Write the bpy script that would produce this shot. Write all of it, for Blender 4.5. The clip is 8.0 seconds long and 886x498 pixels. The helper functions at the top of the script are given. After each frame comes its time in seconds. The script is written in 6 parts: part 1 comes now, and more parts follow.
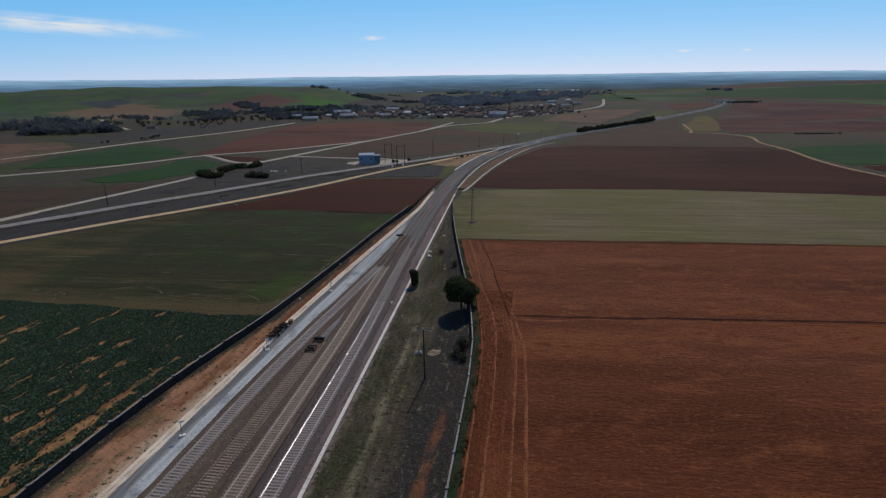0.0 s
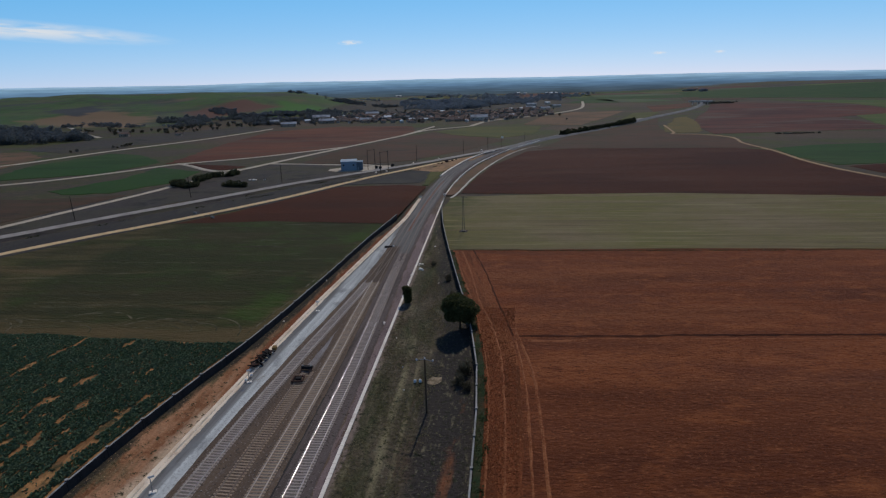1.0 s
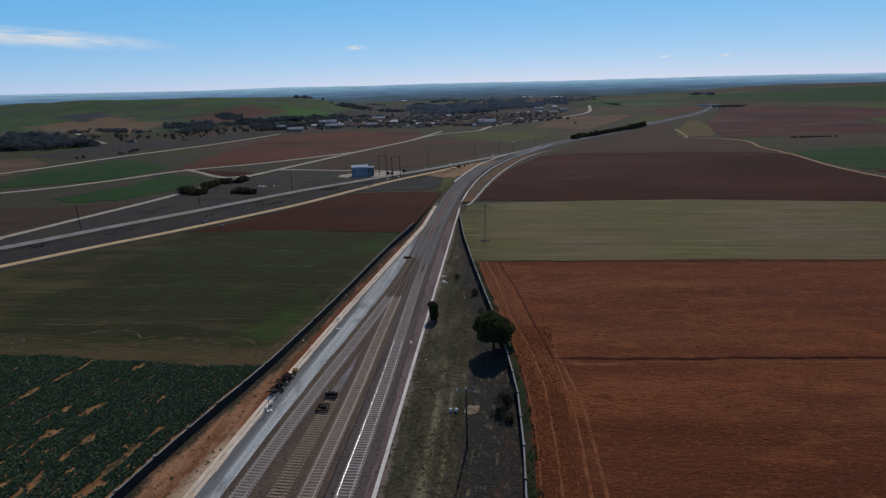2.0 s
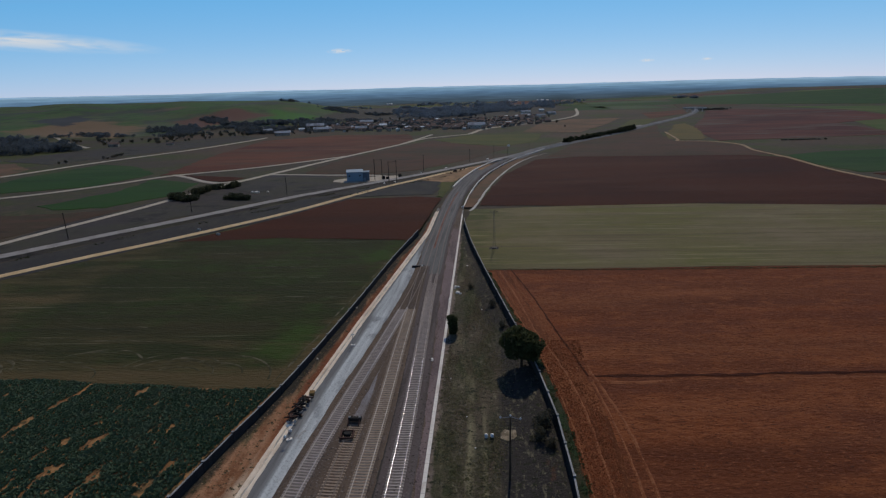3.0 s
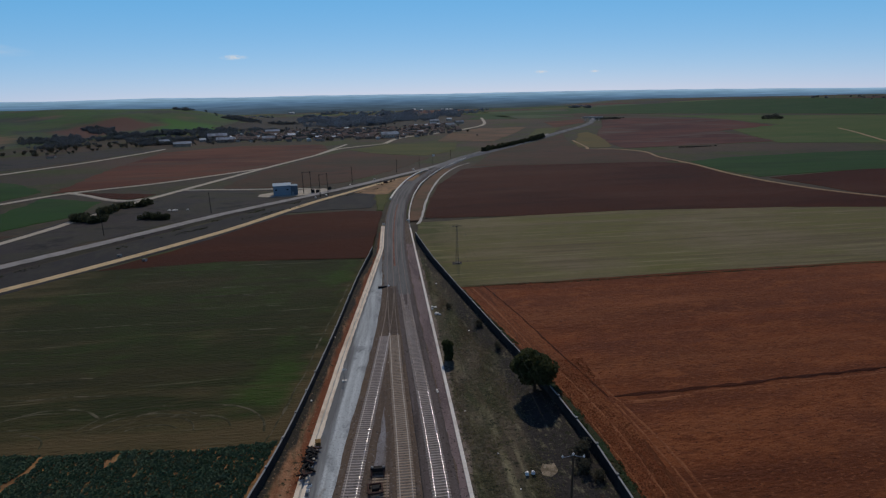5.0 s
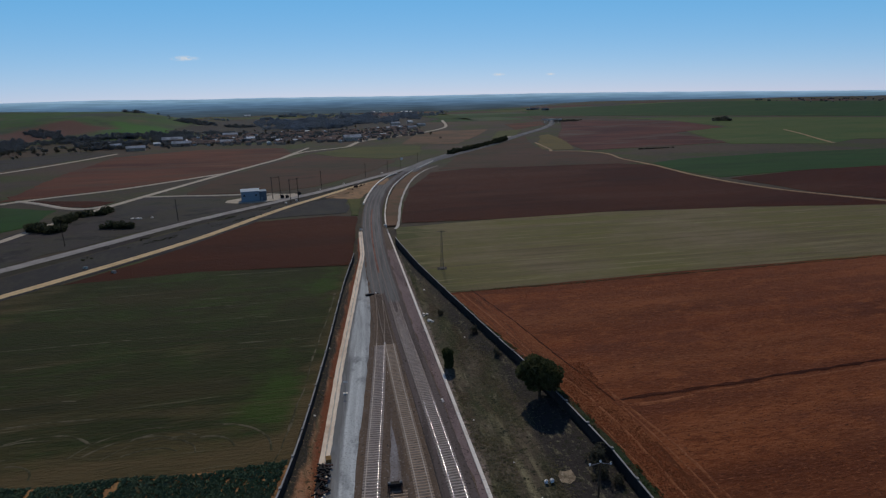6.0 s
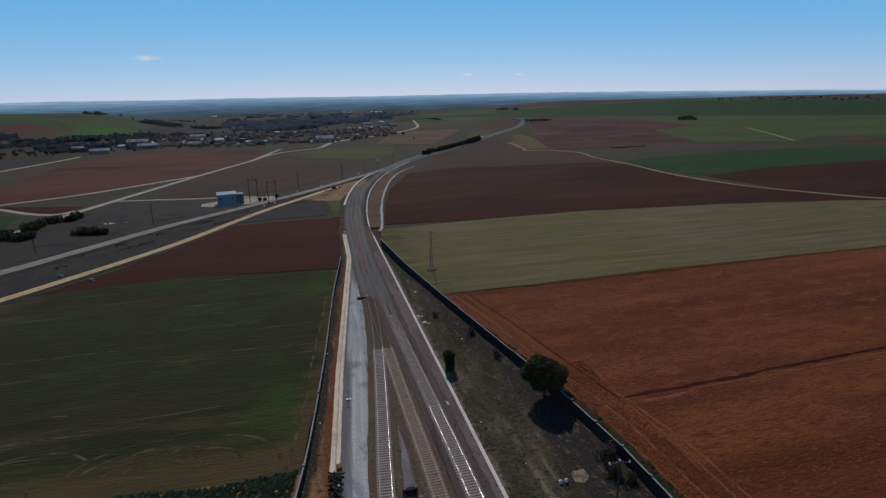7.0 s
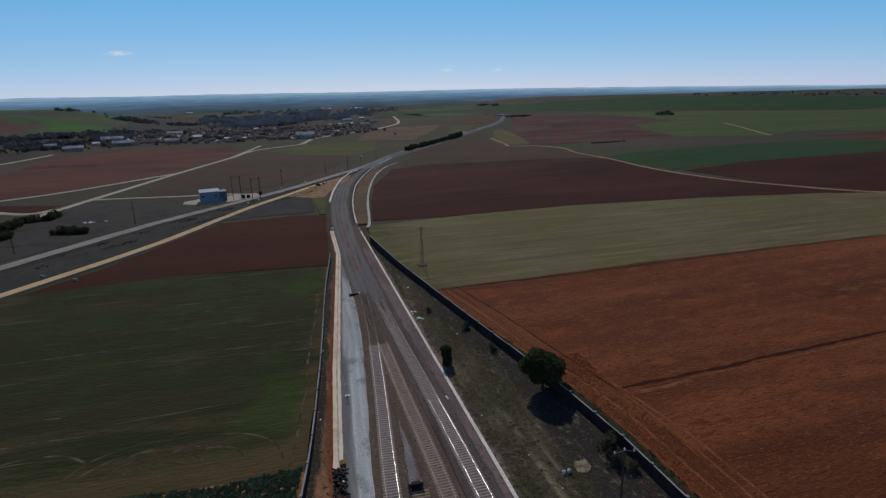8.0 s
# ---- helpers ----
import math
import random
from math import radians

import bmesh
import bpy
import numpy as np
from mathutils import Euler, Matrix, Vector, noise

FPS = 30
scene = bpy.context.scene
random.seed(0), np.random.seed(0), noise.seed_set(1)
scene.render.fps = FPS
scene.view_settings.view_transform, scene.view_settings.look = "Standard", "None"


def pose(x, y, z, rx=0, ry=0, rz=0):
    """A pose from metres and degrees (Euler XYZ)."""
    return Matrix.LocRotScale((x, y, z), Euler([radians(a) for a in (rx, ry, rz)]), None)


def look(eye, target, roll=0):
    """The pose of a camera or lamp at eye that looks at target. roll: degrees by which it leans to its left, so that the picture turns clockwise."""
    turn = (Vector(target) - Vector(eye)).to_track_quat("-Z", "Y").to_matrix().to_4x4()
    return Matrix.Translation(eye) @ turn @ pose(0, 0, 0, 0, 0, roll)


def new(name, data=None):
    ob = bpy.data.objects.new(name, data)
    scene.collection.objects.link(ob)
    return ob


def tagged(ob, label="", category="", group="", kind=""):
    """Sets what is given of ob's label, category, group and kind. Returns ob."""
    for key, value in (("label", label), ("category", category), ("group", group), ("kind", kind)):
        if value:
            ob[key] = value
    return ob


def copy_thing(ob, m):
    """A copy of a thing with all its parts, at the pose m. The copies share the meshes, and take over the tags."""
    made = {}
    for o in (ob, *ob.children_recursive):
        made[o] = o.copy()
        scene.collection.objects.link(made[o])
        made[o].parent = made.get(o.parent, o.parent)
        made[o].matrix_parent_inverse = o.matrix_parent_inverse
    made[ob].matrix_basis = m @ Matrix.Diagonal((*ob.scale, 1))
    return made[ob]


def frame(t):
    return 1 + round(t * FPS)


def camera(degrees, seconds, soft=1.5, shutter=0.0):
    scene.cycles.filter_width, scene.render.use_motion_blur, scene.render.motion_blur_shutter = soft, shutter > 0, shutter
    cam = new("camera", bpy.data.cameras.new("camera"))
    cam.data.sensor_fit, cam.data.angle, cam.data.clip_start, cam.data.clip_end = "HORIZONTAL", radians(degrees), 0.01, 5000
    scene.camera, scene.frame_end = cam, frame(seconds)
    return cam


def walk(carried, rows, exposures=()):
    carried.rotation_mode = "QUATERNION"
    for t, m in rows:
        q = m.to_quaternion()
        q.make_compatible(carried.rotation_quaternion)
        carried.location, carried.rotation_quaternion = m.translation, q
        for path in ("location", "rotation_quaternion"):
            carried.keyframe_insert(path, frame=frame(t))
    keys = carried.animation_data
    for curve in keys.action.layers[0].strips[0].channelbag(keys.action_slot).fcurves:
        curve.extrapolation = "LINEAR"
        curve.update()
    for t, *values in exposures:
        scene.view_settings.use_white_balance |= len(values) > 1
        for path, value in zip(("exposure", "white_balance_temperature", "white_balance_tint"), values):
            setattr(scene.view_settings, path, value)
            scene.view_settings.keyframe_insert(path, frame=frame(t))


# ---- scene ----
cam = camera(77.8, 8.0, soft=1.25)
METRES, EYE, TILT, LEAN, TURN = 65.7, 50.0, 0.0, 0.0, 9.1
ROWS = [
    (0.0, 0.0, 0.0, 0.0, -0.28, -17.17, 0.89),
    (0.5, -0.0203, 0.0773, -0.0019, -2.59, -16.98, 1.2),
    (1.0, -0.0467, 0.1494, -0.0039, -2.47, -16.85, 1.42),
    (1.5, -0.0821, 0.2187, -0.0075, -2.02, -16.6, 1.64),
    (3.0, -0.2315, 0.3847, -0.0089, -3.64, -16.11, 1.64),
    (3.5, -0.2929, 0.4264, -0.0066, -7.05, -15.99, 1.53),
    (4.0, -0.3557, 0.465, -0.0027, -9.87, -15.79, 1.43),
    (4.5, -0.4198, 0.5013, 0.0018, -11.68, -15.59, 1.35),
    (6.0, -0.5866, 0.5834, 0.0212, -17.88, -15.38, 1.22),
    (6.5, -0.629, 0.6035, 0.0247, -19.69, -15.4, 1.27),
    (7.0, -0.6642, 0.6188, 0.0279, -21.01, -15.45, 1.36),
    (7.5, -0.6925, 0.6293, 0.029, -22.64, -15.75, 1.55),
    (8.0, -0.7085, 0.633, 0.0265, -23.1, -15.9, 1.42),
]
EXPOSURES = [(0.0, -0.62), (1.5, -0.68), (4.5, -0.85), (8.0, -0.85)]
walk(cam, [(t, pose(0, 0, EYE, TILT, LEAN, TURN) @ pose(METRES * x, METRES * y, METRES * z, 90 + pitch, roll, yaw)) for t, x, y, z, yaw, pitch, roll in ROWS], EXPOSURES)


# ---- world, sun, exposure ----
SUN_AZ, SUN_EL = radians(4.0), radians(42.0)          # azimuth from +y towards +x
world = bpy.data.worlds.new("sky")
scene.world = world
world.use_nodes = True
wn = world.node_tree.nodes
sky = wn.new("ShaderNodeTexSky")
sky.sky_type, sky.sun_disc = "NISHITA", False
sky.sun_elevation, sky.sun_rotation = SUN_EL, SUN_AZ
sky.altitude, sky.air_density, sky.dust_density, sky.ozone_density = 700, 0.8, 0.0, 2.0
wn["Background"].inputs["Strength"].default_value = 0.122
air = wn.new("ShaderNodeVectorMath")                  # spring air over the plain: a paler, bluer horizon
air.operation = "MULTIPLY_ADD"
air.inputs[1].default_value, air.inputs[2].default_value = (0.82, 0.51, 0.35), (-0.65, 3.35, 8.0)
high = wn.new("ShaderNodeMix")                        # the clear upper sky keeps its own colour
high.data_type, high.blend_type = "RGBA", "MULTIPLY"
high.inputs[0].default_value, high.inputs[7].default_value = 1.0, (0.9, 1.0, 1.16, 1)
parts_rgb, low, blend = wn.new("ShaderNodeSeparateColor"), wn.new("ShaderNodeMapRange"), wn.new("ShaderNodeMix")
low.inputs[1].default_value, low.inputs[2].default_value = 2.2, 3.4
blend.data_type = "RGBA"
wl = world.node_tree.links
wl.new(sky.outputs[0], air.inputs[0])
wl.new(sky.outputs[0], high.inputs[6])
wl.new(sky.outputs[0], parts_rgb.inputs[0])
wl.new(parts_rgb.outputs[0], low.inputs[0])
wl.new(low.outputs[0], blend.inputs[0])
wl.new(high.outputs[2], blend.inputs[6])
wl.new(air.outputs[0], blend.inputs[7])
wl.new(blend.outputs[2], wn["Background"].inputs["Color"])
sun = new("sun", bpy.data.lights.new("sun", "SUN"))
sun.data.energy, sun.data.angle, sun.data.color = 3.2, radians(0.5), (1.0, 0.915, 0.785)
sun.matrix_world = look((0, 0, 0), (-math.sin(SUN_AZ) * math.cos(SUN_EL), -math.cos(SUN_AZ) * math.cos(SUN_EL), -math.sin(SUN_EL)))


# ---- materials ----
def vivid(c, k=1.12):
    """A colour a little further from grey, for every base and layer."""
    g = 0.3 * c[0] + 0.59 * c[1] + 0.11 * c[2]
    return tuple(max(0.004, g + (v - g) * k) for v in c)


def material(name, base, rough=0.9, metal=0.0, spots=(), bump=0.0, bump_scale=1.0, spec=0.08, bump_stretch=(1, 1, 1), turn=0.0):
    """spots: (scale, stretch xyz, low, high, colour, detail[, cover]) noise layers mixed over the base colour;
    a layer with the name of a ground cover lies only where the mesh carries that cover, with a ragged edge."""
    base = vivid(base)
    m = bpy.data.materials.new(name)
    m.use_nodes = True
    n, l = m.node_tree.nodes, m.node_tree.links
    b = n["Principled BSDF"]
    b.inputs["Roughness"].default_value, b.inputs["Metallic"].default_value = rough, metal
    b.inputs["Specular IOR Level"].default_value = spec
    geo = n.new("ShaderNodeNewGeometry")
    rot = n.new("ShaderNodeMapping")
    rot.inputs["Rotation"].default_value = (0, 0, -radians(turn))
    l.new(geo.outputs["Position"], rot.inputs["Vector"])
    col = None
    for scale, stretch, low, high, colour, detail, *cover in spots:
        mp = n.new("ShaderNodeMapping")
        mp.inputs["Scale"].default_value = [scale * v for v in stretch]
        l.new(rot.outputs[0], mp.inputs["Vector"])
        nz = n.new("ShaderNodeTexNoise")
        nz.inputs["Scale"].default_value, nz.inputs["Detail"].default_value = 1.0, detail
        nz.inputs["Roughness"].default_value = 0.62
        l.new(mp.outputs[0], nz.inputs["Vector"])
        rg = n.new("ShaderNodeMapRange")
        rg.inputs[1].default_value, rg.inputs[2].default_value = low, high
        if cover:
            at, edge = n.new("ShaderNodeAttribute"), n.new("ShaderNodeMath")
            at.attribute_name, edge.operation = cover[0], "MULTIPLY_ADD"
            edge.inputs[1].default_value = 1.7
            l.new(nz.outputs[0], edge.inputs[0])
            l.new(at.outputs["Fac"], edge.inputs[2])
            l.new(edge.outputs[0], rg.inputs[0])
        else:
            l.new(nz.outputs[0], rg.inputs[0])
        mx = n.new("ShaderNodeMix")
        mx.data_type = "RGBA"
        l.new(rg.outputs[0], mx.inputs[0])
        if col is None:
            mx.inputs[6].default_value = (*base, 1)
        else:
            l.new(col, mx.inputs[6])
        mx.inputs[7].default_value = (*vivid(colour), 1)
        col = mx.outputs[2]
    if col is None:
        b.inputs["Base Color"].default_value = (*base, 1)
    else:
        l.new(col, b.inputs["Base Color"])
    if bump:
        nz = n.new("ShaderNodeTexNoise")
        nz.inputs["Scale"].default_value, nz.inputs["Detail"].default_value, nz.inputs["Roughness"].default_value = bump_scale, 6, 0.65
        bmap = n.new("ShaderNodeMapping")
        bmap.inputs["Scale"].default_value = bump_stretch
        l.new(rot.outputs[0], bmap.inputs["Vector"])
        l.new(bmap.outputs[0], nz.inputs["Vector"])
        bp = n.new("ShaderNodeBump")
        bp.inputs["Strength"].default_value, bp.inputs["Distance"].default_value = 1.0, bump
        l.new(nz.outputs[0], bp.inputs["Height"])
        l.new(bp.outputs[0], b.inputs["Normal"])
    return m


def leafy(m, share=0.45):
    """Lets light through a leaf: mixes a translucent lobe of the same colour into the material."""
    n, l = m.node_tree.nodes, m.node_tree.links
    b = n["Principled BSDF"]
    tr, mix = n.new("ShaderNodeBsdfTranslucent"), n.new("ShaderNodeMixShader")
    l.new(b.inputs["Base Color"].links[0].from_socket, tr.inputs["Color"])
    mix.inputs[0].default_value = share
    l.new(b.outputs[0], mix.inputs[1])
    l.new(tr.outputs[0], mix.inputs[2])
    l.new(mix.outputs[0], n["Material Output"].inputs["Surface"])
    return m


ISO = (1, 1, 1)
M_ground = material("dry grassland", (0.062, 0.052, 0.04), spots=[
    (0.012, ISO, 0.45, 0.6, (0.055, 0.065, 0.025), 4), (0.004, ISO, 0.5, 0.62, (0.085, 0.06, 0.045), 3),
    (0.25, ISO, 0.5, 0.75, (0.1, 0.08, 0.05), 5)], bump=0.3, bump_scale=0.6)
M_plough = material("ploughed red soil", (0.192, 0.06, 0.0255), spots=[
    (0.02, (0.25, 1.6, 1), 0.42, 0.62, (0.225, 0.088, 0.042), 4), (0.011, (0.2, 2.0, 1), 0.46, 0.58, (0.09, 0.03, 0.0155), 4),
    (0.05, (0.3, 1.2, 1), 0.5, 0.66, (0.12, 0.043, 0.024), 5), (0.75, (0.4, 1.3, 1), 0.5, 0.68, (0.12, 0.039, 0.018), 6), (0.25, (0.5, 1.1, 1), 0.52, 0.72, (0.23, 0.082, 0.036), 6),
    (1.9, (0.6, 1.4, 1), 0.53, 0.75, (0.25, 0.105, 0.056), 6), (2.3, (0.5, 1.6, 1), 0.57, 0.68, (0.058, 0.022, 0.013), 5)],
    bump=0.4, bump_scale=1.1, bump_stretch=(0.55, 1.4, 1), turn=4.5)
def headland(turn):
    # Dark streak layers put the shading of ridges and clods into the colour.
    return material("headland of red soil", (0.165, 0.055, 0.026), spots=[
        (0.6, (1.0, 0.05, 1), 0.46, 0.58, (0.1, 0.034, 0.016), 5), (0.1, (1, 0.3, 1), 0.48, 0.66, (0.19, 0.072, 0.034), 5),
        (2.0, (1.2, 0.7, 1), 0.54, 0.72, (0.27, 0.122, 0.06), 6), (2.3, (1.1, 0.7, 1), 0.56, 0.68, (0.075, 0.028, 0.014), 5)],
        bump=0.35, bump_scale=1.3, bump_stretch=(1.0, 0.5, 1), turn=turn)


M_head_near, M_head_far = headland(0.5), headland(11.0)
M_soil_dark = material("dark red fallow soil", (0.04319, 0.0124, 0.006739), turn=3.0, spots=[
    (0.012, (0.4, 1.6, 1), 0.46, 0.62, (0.06966, 0.02834, 0.01659), 5), (0.02, (0.3, 1.6, 1), 0.54, 0.68, (0.02786, 0.01121, 0.007776), 5),
    (0.03, (0.3, 1.2, 1), 0.42, 0.65, (0.06409, 0.02007, 0.009846), 5), (0.6, (0.2, 2, 1), 0.5, 0.8, (0.03623, 0.01417, 0.009333), 5)], bump=0.6, bump_scale=0.7, bump_stretch=(0.4, 1.6, 1))
M_soil_maroon = material("maroon bare soil", (0.05695, 0.01743, 0.008228), turn=3.0, spots=[
    (0.012, (0.4, 1.6, 1), 0.46, 0.62, (0.04474, 0.01668, 0.009402), 5), (0.05, (0.2, 1.6, 1), 0.5, 0.68, (0.07159, 0.02426, 0.01116), 5), (0.6, (0.2, 2, 1), 0.5, 0.8, (0.04881, 0.01895, 0.01058), 5)], bump=0.5, bump_scale=0.7, bump_stretch=(0.4, 1.6, 1))
M_stubble = material("pale green stubble", (0.165, 0.135, 0.075), spots=[
    (0.008, (0.4, 2.6, 1), 0.46, 0.6, (0.125, 0.112, 0.06), 4),
    (0.06, (0.1, 1.6, 1), 0.4, 0.6, (0.14, 0.13, 0.052), 5), (0.015, ISO, 0.45, 0.65, (0.195, 0.155, 0.098), 4),
    (0.12, ISO, 1.05, 1.7, (0.085, 0.09, 0.038), 6, "weedy"), (0.2, (0.06, 1.6, 1), 0.48, 0.66, (0.125, 0.1, 0.06), 5), (0.35, (0.08, 1.4, 1), 0.55, 0.7, (0.23, 0.2, 0.11), 5),
    (1.4, (0.2, 2, 1), 0.5, 0.75, (0.11, 0.1, 0.05), 5)], bump=0.3, bump_scale=1.0, bump_stretch=(0.15, 1.8, 1), turn=2.0)
M_green = material("young winter cereal", (0.03128, 0.03588, 0.01333), turn=3.0, spots=[
    (0.05, (0.15, 1.4, 1), 0.44, 0.66, (0.04784, 0.04048, 0.01892), 5), (0.035, ISO, 0.5, 0.7, (0.0368, 0.05704, 0.01462), 4),
    (0.3, (0.08, 1.3, 1), 0.5, 0.66, (0.03128, 0.03128, 0.01462), 5), (0.12, ISO, 1.25, 1.7, (0.03956, 0.06256, 0.01548), 5, "lush"),
    (0.16, (0.3, 1.4, 1), 1.1, 1.7, (0.0966, 0.07176, 0.03612), 6, "dry"), (0.9, (0.035, 1.0, 1), 0.635, 0.7, (0.1242, 0.1086, 0.06708), 4),
    (0.8, (0.25, 2.2, 1), 0.54, 0.8, (0.069, 0.05704, 0.03096), 6)], bump=0.4, bump_scale=1.0, bump_stretch=(0.4, 1.6, 1))
M_greenfar = material("green cereal field", (0.026, 0.062, 0.016), spots=[
    (0.01, (0.6, 1.5, 1), 0.46, 0.66, (0.044, 0.068, 0.023), 5), (0.03, (0.4, 1.6, 1), 0.48, 0.66, (0.02, 0.044, 0.014), 5), (0.2, (0.3, 1.5, 1), 0.5, 0.8, (0.034, 0.05, 0.019), 5)], bump=0.1, bump_scale=1.0)
# Base and layers are lifted to carry the haze over the ridge.
M_ridge = material("ridge grass and cereal lifted for haze", (0.0575, 0.1037, 0.0391), spots=[
    (0.0045, (1, 1.6, 1), 0.42, 0.58, (0.0805, 0.1, 0.05175), 5), (0.008, (1, 1.4, 1), 0.5, 0.62, (0.0598, 0.06832, 0.0552), 5), (0.0035, (1, 1.4, 1), 0.58, 0.68, (0.1265, 0.09516, 0.0667), 4),
    (0.02, ISO, 0.5, 0.66, (0.05175, 0.07076, 0.0391), 5), (0.02, (1, 1.4, 1), 1.1, 1.6, (0.0575, 0.1281, 0.0345), 5, "bright"), (0.015, (1, 1.6, 1), 1.1, 1.6, (0.1092, 0.061, 0.0483), 5, "red"),
    (0.02, (1, 1.6, 1), 1.1, 1.6, (0.1725, 0.122, 0.0782), 5, "bare"), (0.03, (1, 1.3, 1), 1.1, 1.5, (0.05175, 0.0549, 0.0575), 5, "scrubby")], bump=0.3, bump_scale=0.3)
M_soil_red = material("reddish bare soil", (0.125, 0.05, 0.03), spots=[
    (0.006, (0.8, 1.5, 1), 0.42, 0.62, (0.065, 0.027, 0.019), 5), (0.012, (0.8, 1.6, 1), 0.5, 0.66, (0.085, 0.05, 0.035), 5), (0.02, (0.4, 1.6, 1), 0.52, 0.72, (0.14, 0.068, 0.042), 4)], bump=0.2, bump_scale=0.5)
M_soil_purple = material("purplish ploughed soil", (0.11, 0.042, 0.032), spots=[
    (0.006, (1, 2.5, 1), 0.42, 0.6, (0.058, 0.027, 0.024), 5), (0.008, (1, 2, 1), 0.52, 0.64, (0.1, 0.075, 0.058), 4), (0.05, (0.5, 2, 1), 0.52, 0.7, (0.07, 0.032, 0.026), 5)], bump=0.2, bump_scale=0.5)
M_olive = material("olive meadow grass", (0.085, 0.085, 0.03), spots=[
    (0.012, (1, 2, 1), 0.42, 0.65, (0.06, 0.07, 0.026), 4), (0.2, (0.4, 2, 1), 0.5, 0.75, (0.11, 0.095, 0.042), 5)], bump=0.15, bump_scale=1)
M_olive_dry = material("yellow-olive dry grass", (0.13, 0.1, 0.042), spots=[
    (0.02, ISO, 0.42, 0.65, (0.1, 0.085, 0.04), 4)], bump=0.15, bump_scale=1)
M_dull = material("dull brown fallow", (0.08096, 0.04576, 0.0315), spots=[
    (0.008, (0.8, 1.6, 1), 0.42, 0.6, (0.0552, 0.044, 0.027), 5), (0.02, (0.6, 1.8, 1), 0.52, 0.68, (0.0874, 0.044, 0.0288), 5), (0.05, (0.6, 1.6, 1), 0.56, 0.68, (0.0414, 0.0352, 0.0252), 5), (0.1, (0.4, 2, 1), 0.5, 0.75, (0.0828, 0.05104, 0.0378), 5)], bump=0.15, bump_scale=1)
M_tan = material("tan bare earth", (0.16, 0.095, 0.06), spots=[
    (0.012, ISO, 0.42, 0.62, (0.11, 0.075, 0.05), 4), (0.06, ISO, 0.52, 0.7, (0.07, 0.066, 0.036), 5)], bump=0.2, bump_scale=0.8)
M_greenpale = material("pale green cereal", (0.08, 0.1, 0.034), spots=[
    (0.005, (1, 2, 1), 0.42, 0.62, (0.055, 0.09, 0.028), 4), (0.02, (0.5, 2, 1), 0.5, 0.7, (0.105, 0.105, 0.045), 5)], bump=0.15, bump_scale=1)
M_crop_soil = material("bare orange soil under the crop", (0.352, 0.1978, 0.095), spots=[
    (0.5, (1.4, 0.3, 1), 0.45, 0.62, (0.176, 0.092, 0.045), 5), (0.3, ISO, 0.5, 0.62, (0.0616, 0.0552, 0.03), 5), (0.9, ISO, 0.5, 0.75, (0.2112, 0.1288, 0.075), 5)], bump=0.1, bump_scale=1.5)
M_scrub = material("rough verge grass", (0.09936, 0.07992, 0.05724), spots=[
    (0.14, (1.2, 0.4, 1), 0.44, 0.58, (0.054, 0.05616, 0.02916), 6), (0.09, (1.2, 0.5, 1), 0.52, 0.64, (0.0756, 0.05184, 0.03564), 5),
    (0.35, (1.4, 0.4, 1), 1.3, 1.65, (0.2268, 0.1782, 0.1512), 6, "gravel"), (0.3, (1.5, 0.22, 1), 1.15, 1.6, (0.2268, 0.1998, 0.1242), 6, "straw"),
    (0.25, (1.2, 0.5, 1), 1.05, 1.65, (0.0432, 0.0378, 0.03456), 6, "burnt"), (0.7, (1.5, 0.4, 1), 0.57, 0.7, (0.1728, 0.1512, 0.1026), 6), (1.1, ISO, 0.53, 0.66, (0.03024, 0.0324, 0.01944), 5),
    (0.45, (1.4, 0.5, 1), 1.15, 1.9, (0.216, 0.0918, 0.0486), 6, "scar"), (1.7, ISO, 0.58, 0.7, (0.1404, 0.1274, 0.0918), 4), (2.1, (1, 0.7, 1), 0.6, 0.67, (0.02376, 0.02484, 0.01512), 4)], bump=0.4, bump_scale=1.3)
M_margin = material("lush wall-side grass", (0.0252, 0.0406, 0.0182), spots=[
    (0.5, ISO, 0.42, 0.58, (0.049, 0.0434, 0.0252), 5), (0.25, (1, 0.6, 1), 0.52, 0.62, (0.084, 0.035, 0.0175), 5), (2.0, ISO, 0.52, 0.7, (0.0154, 0.0252, 0.0112), 5)], bump=0.2, bump_scale=2)
M_redbank = material("raw red earth bank", (0.38, 0.208, 0.125), spots=[
    (0.2, (1, 0.35, 1), 0.46, 0.6, (0.19, 0.085, 0.045), 6), (0.6, (1, 0.5, 1), 0.54, 0.66, (0.33, 0.2, 0.125), 6), (0.16, (1.3, 0.3, 1), 0.5, 0.6, (0.13, 0.105, 0.062), 6),
    (0.5, (1.2, 0.2, 1), 1.1, 1.6, (0.19, 0.072, 0.04), 6, "trench"), (0.5, (1.2, 0.3, 1), 1.05, 1.8, (0.56, 0.42, 0.3), 6, "spill"), (0.5, (1.0, 0.3, 1), 1.1, 1.6, (0.045, 0.04, 0.032), 6, "foot"), (1.1, ISO, 0.57, 0.66, (0.05, 0.045, 0.025), 5), (2.4, ISO, 0.6, 0.7, (0.36, 0.24, 0.16), 4)], bump=0.3, bump_scale=1.4)
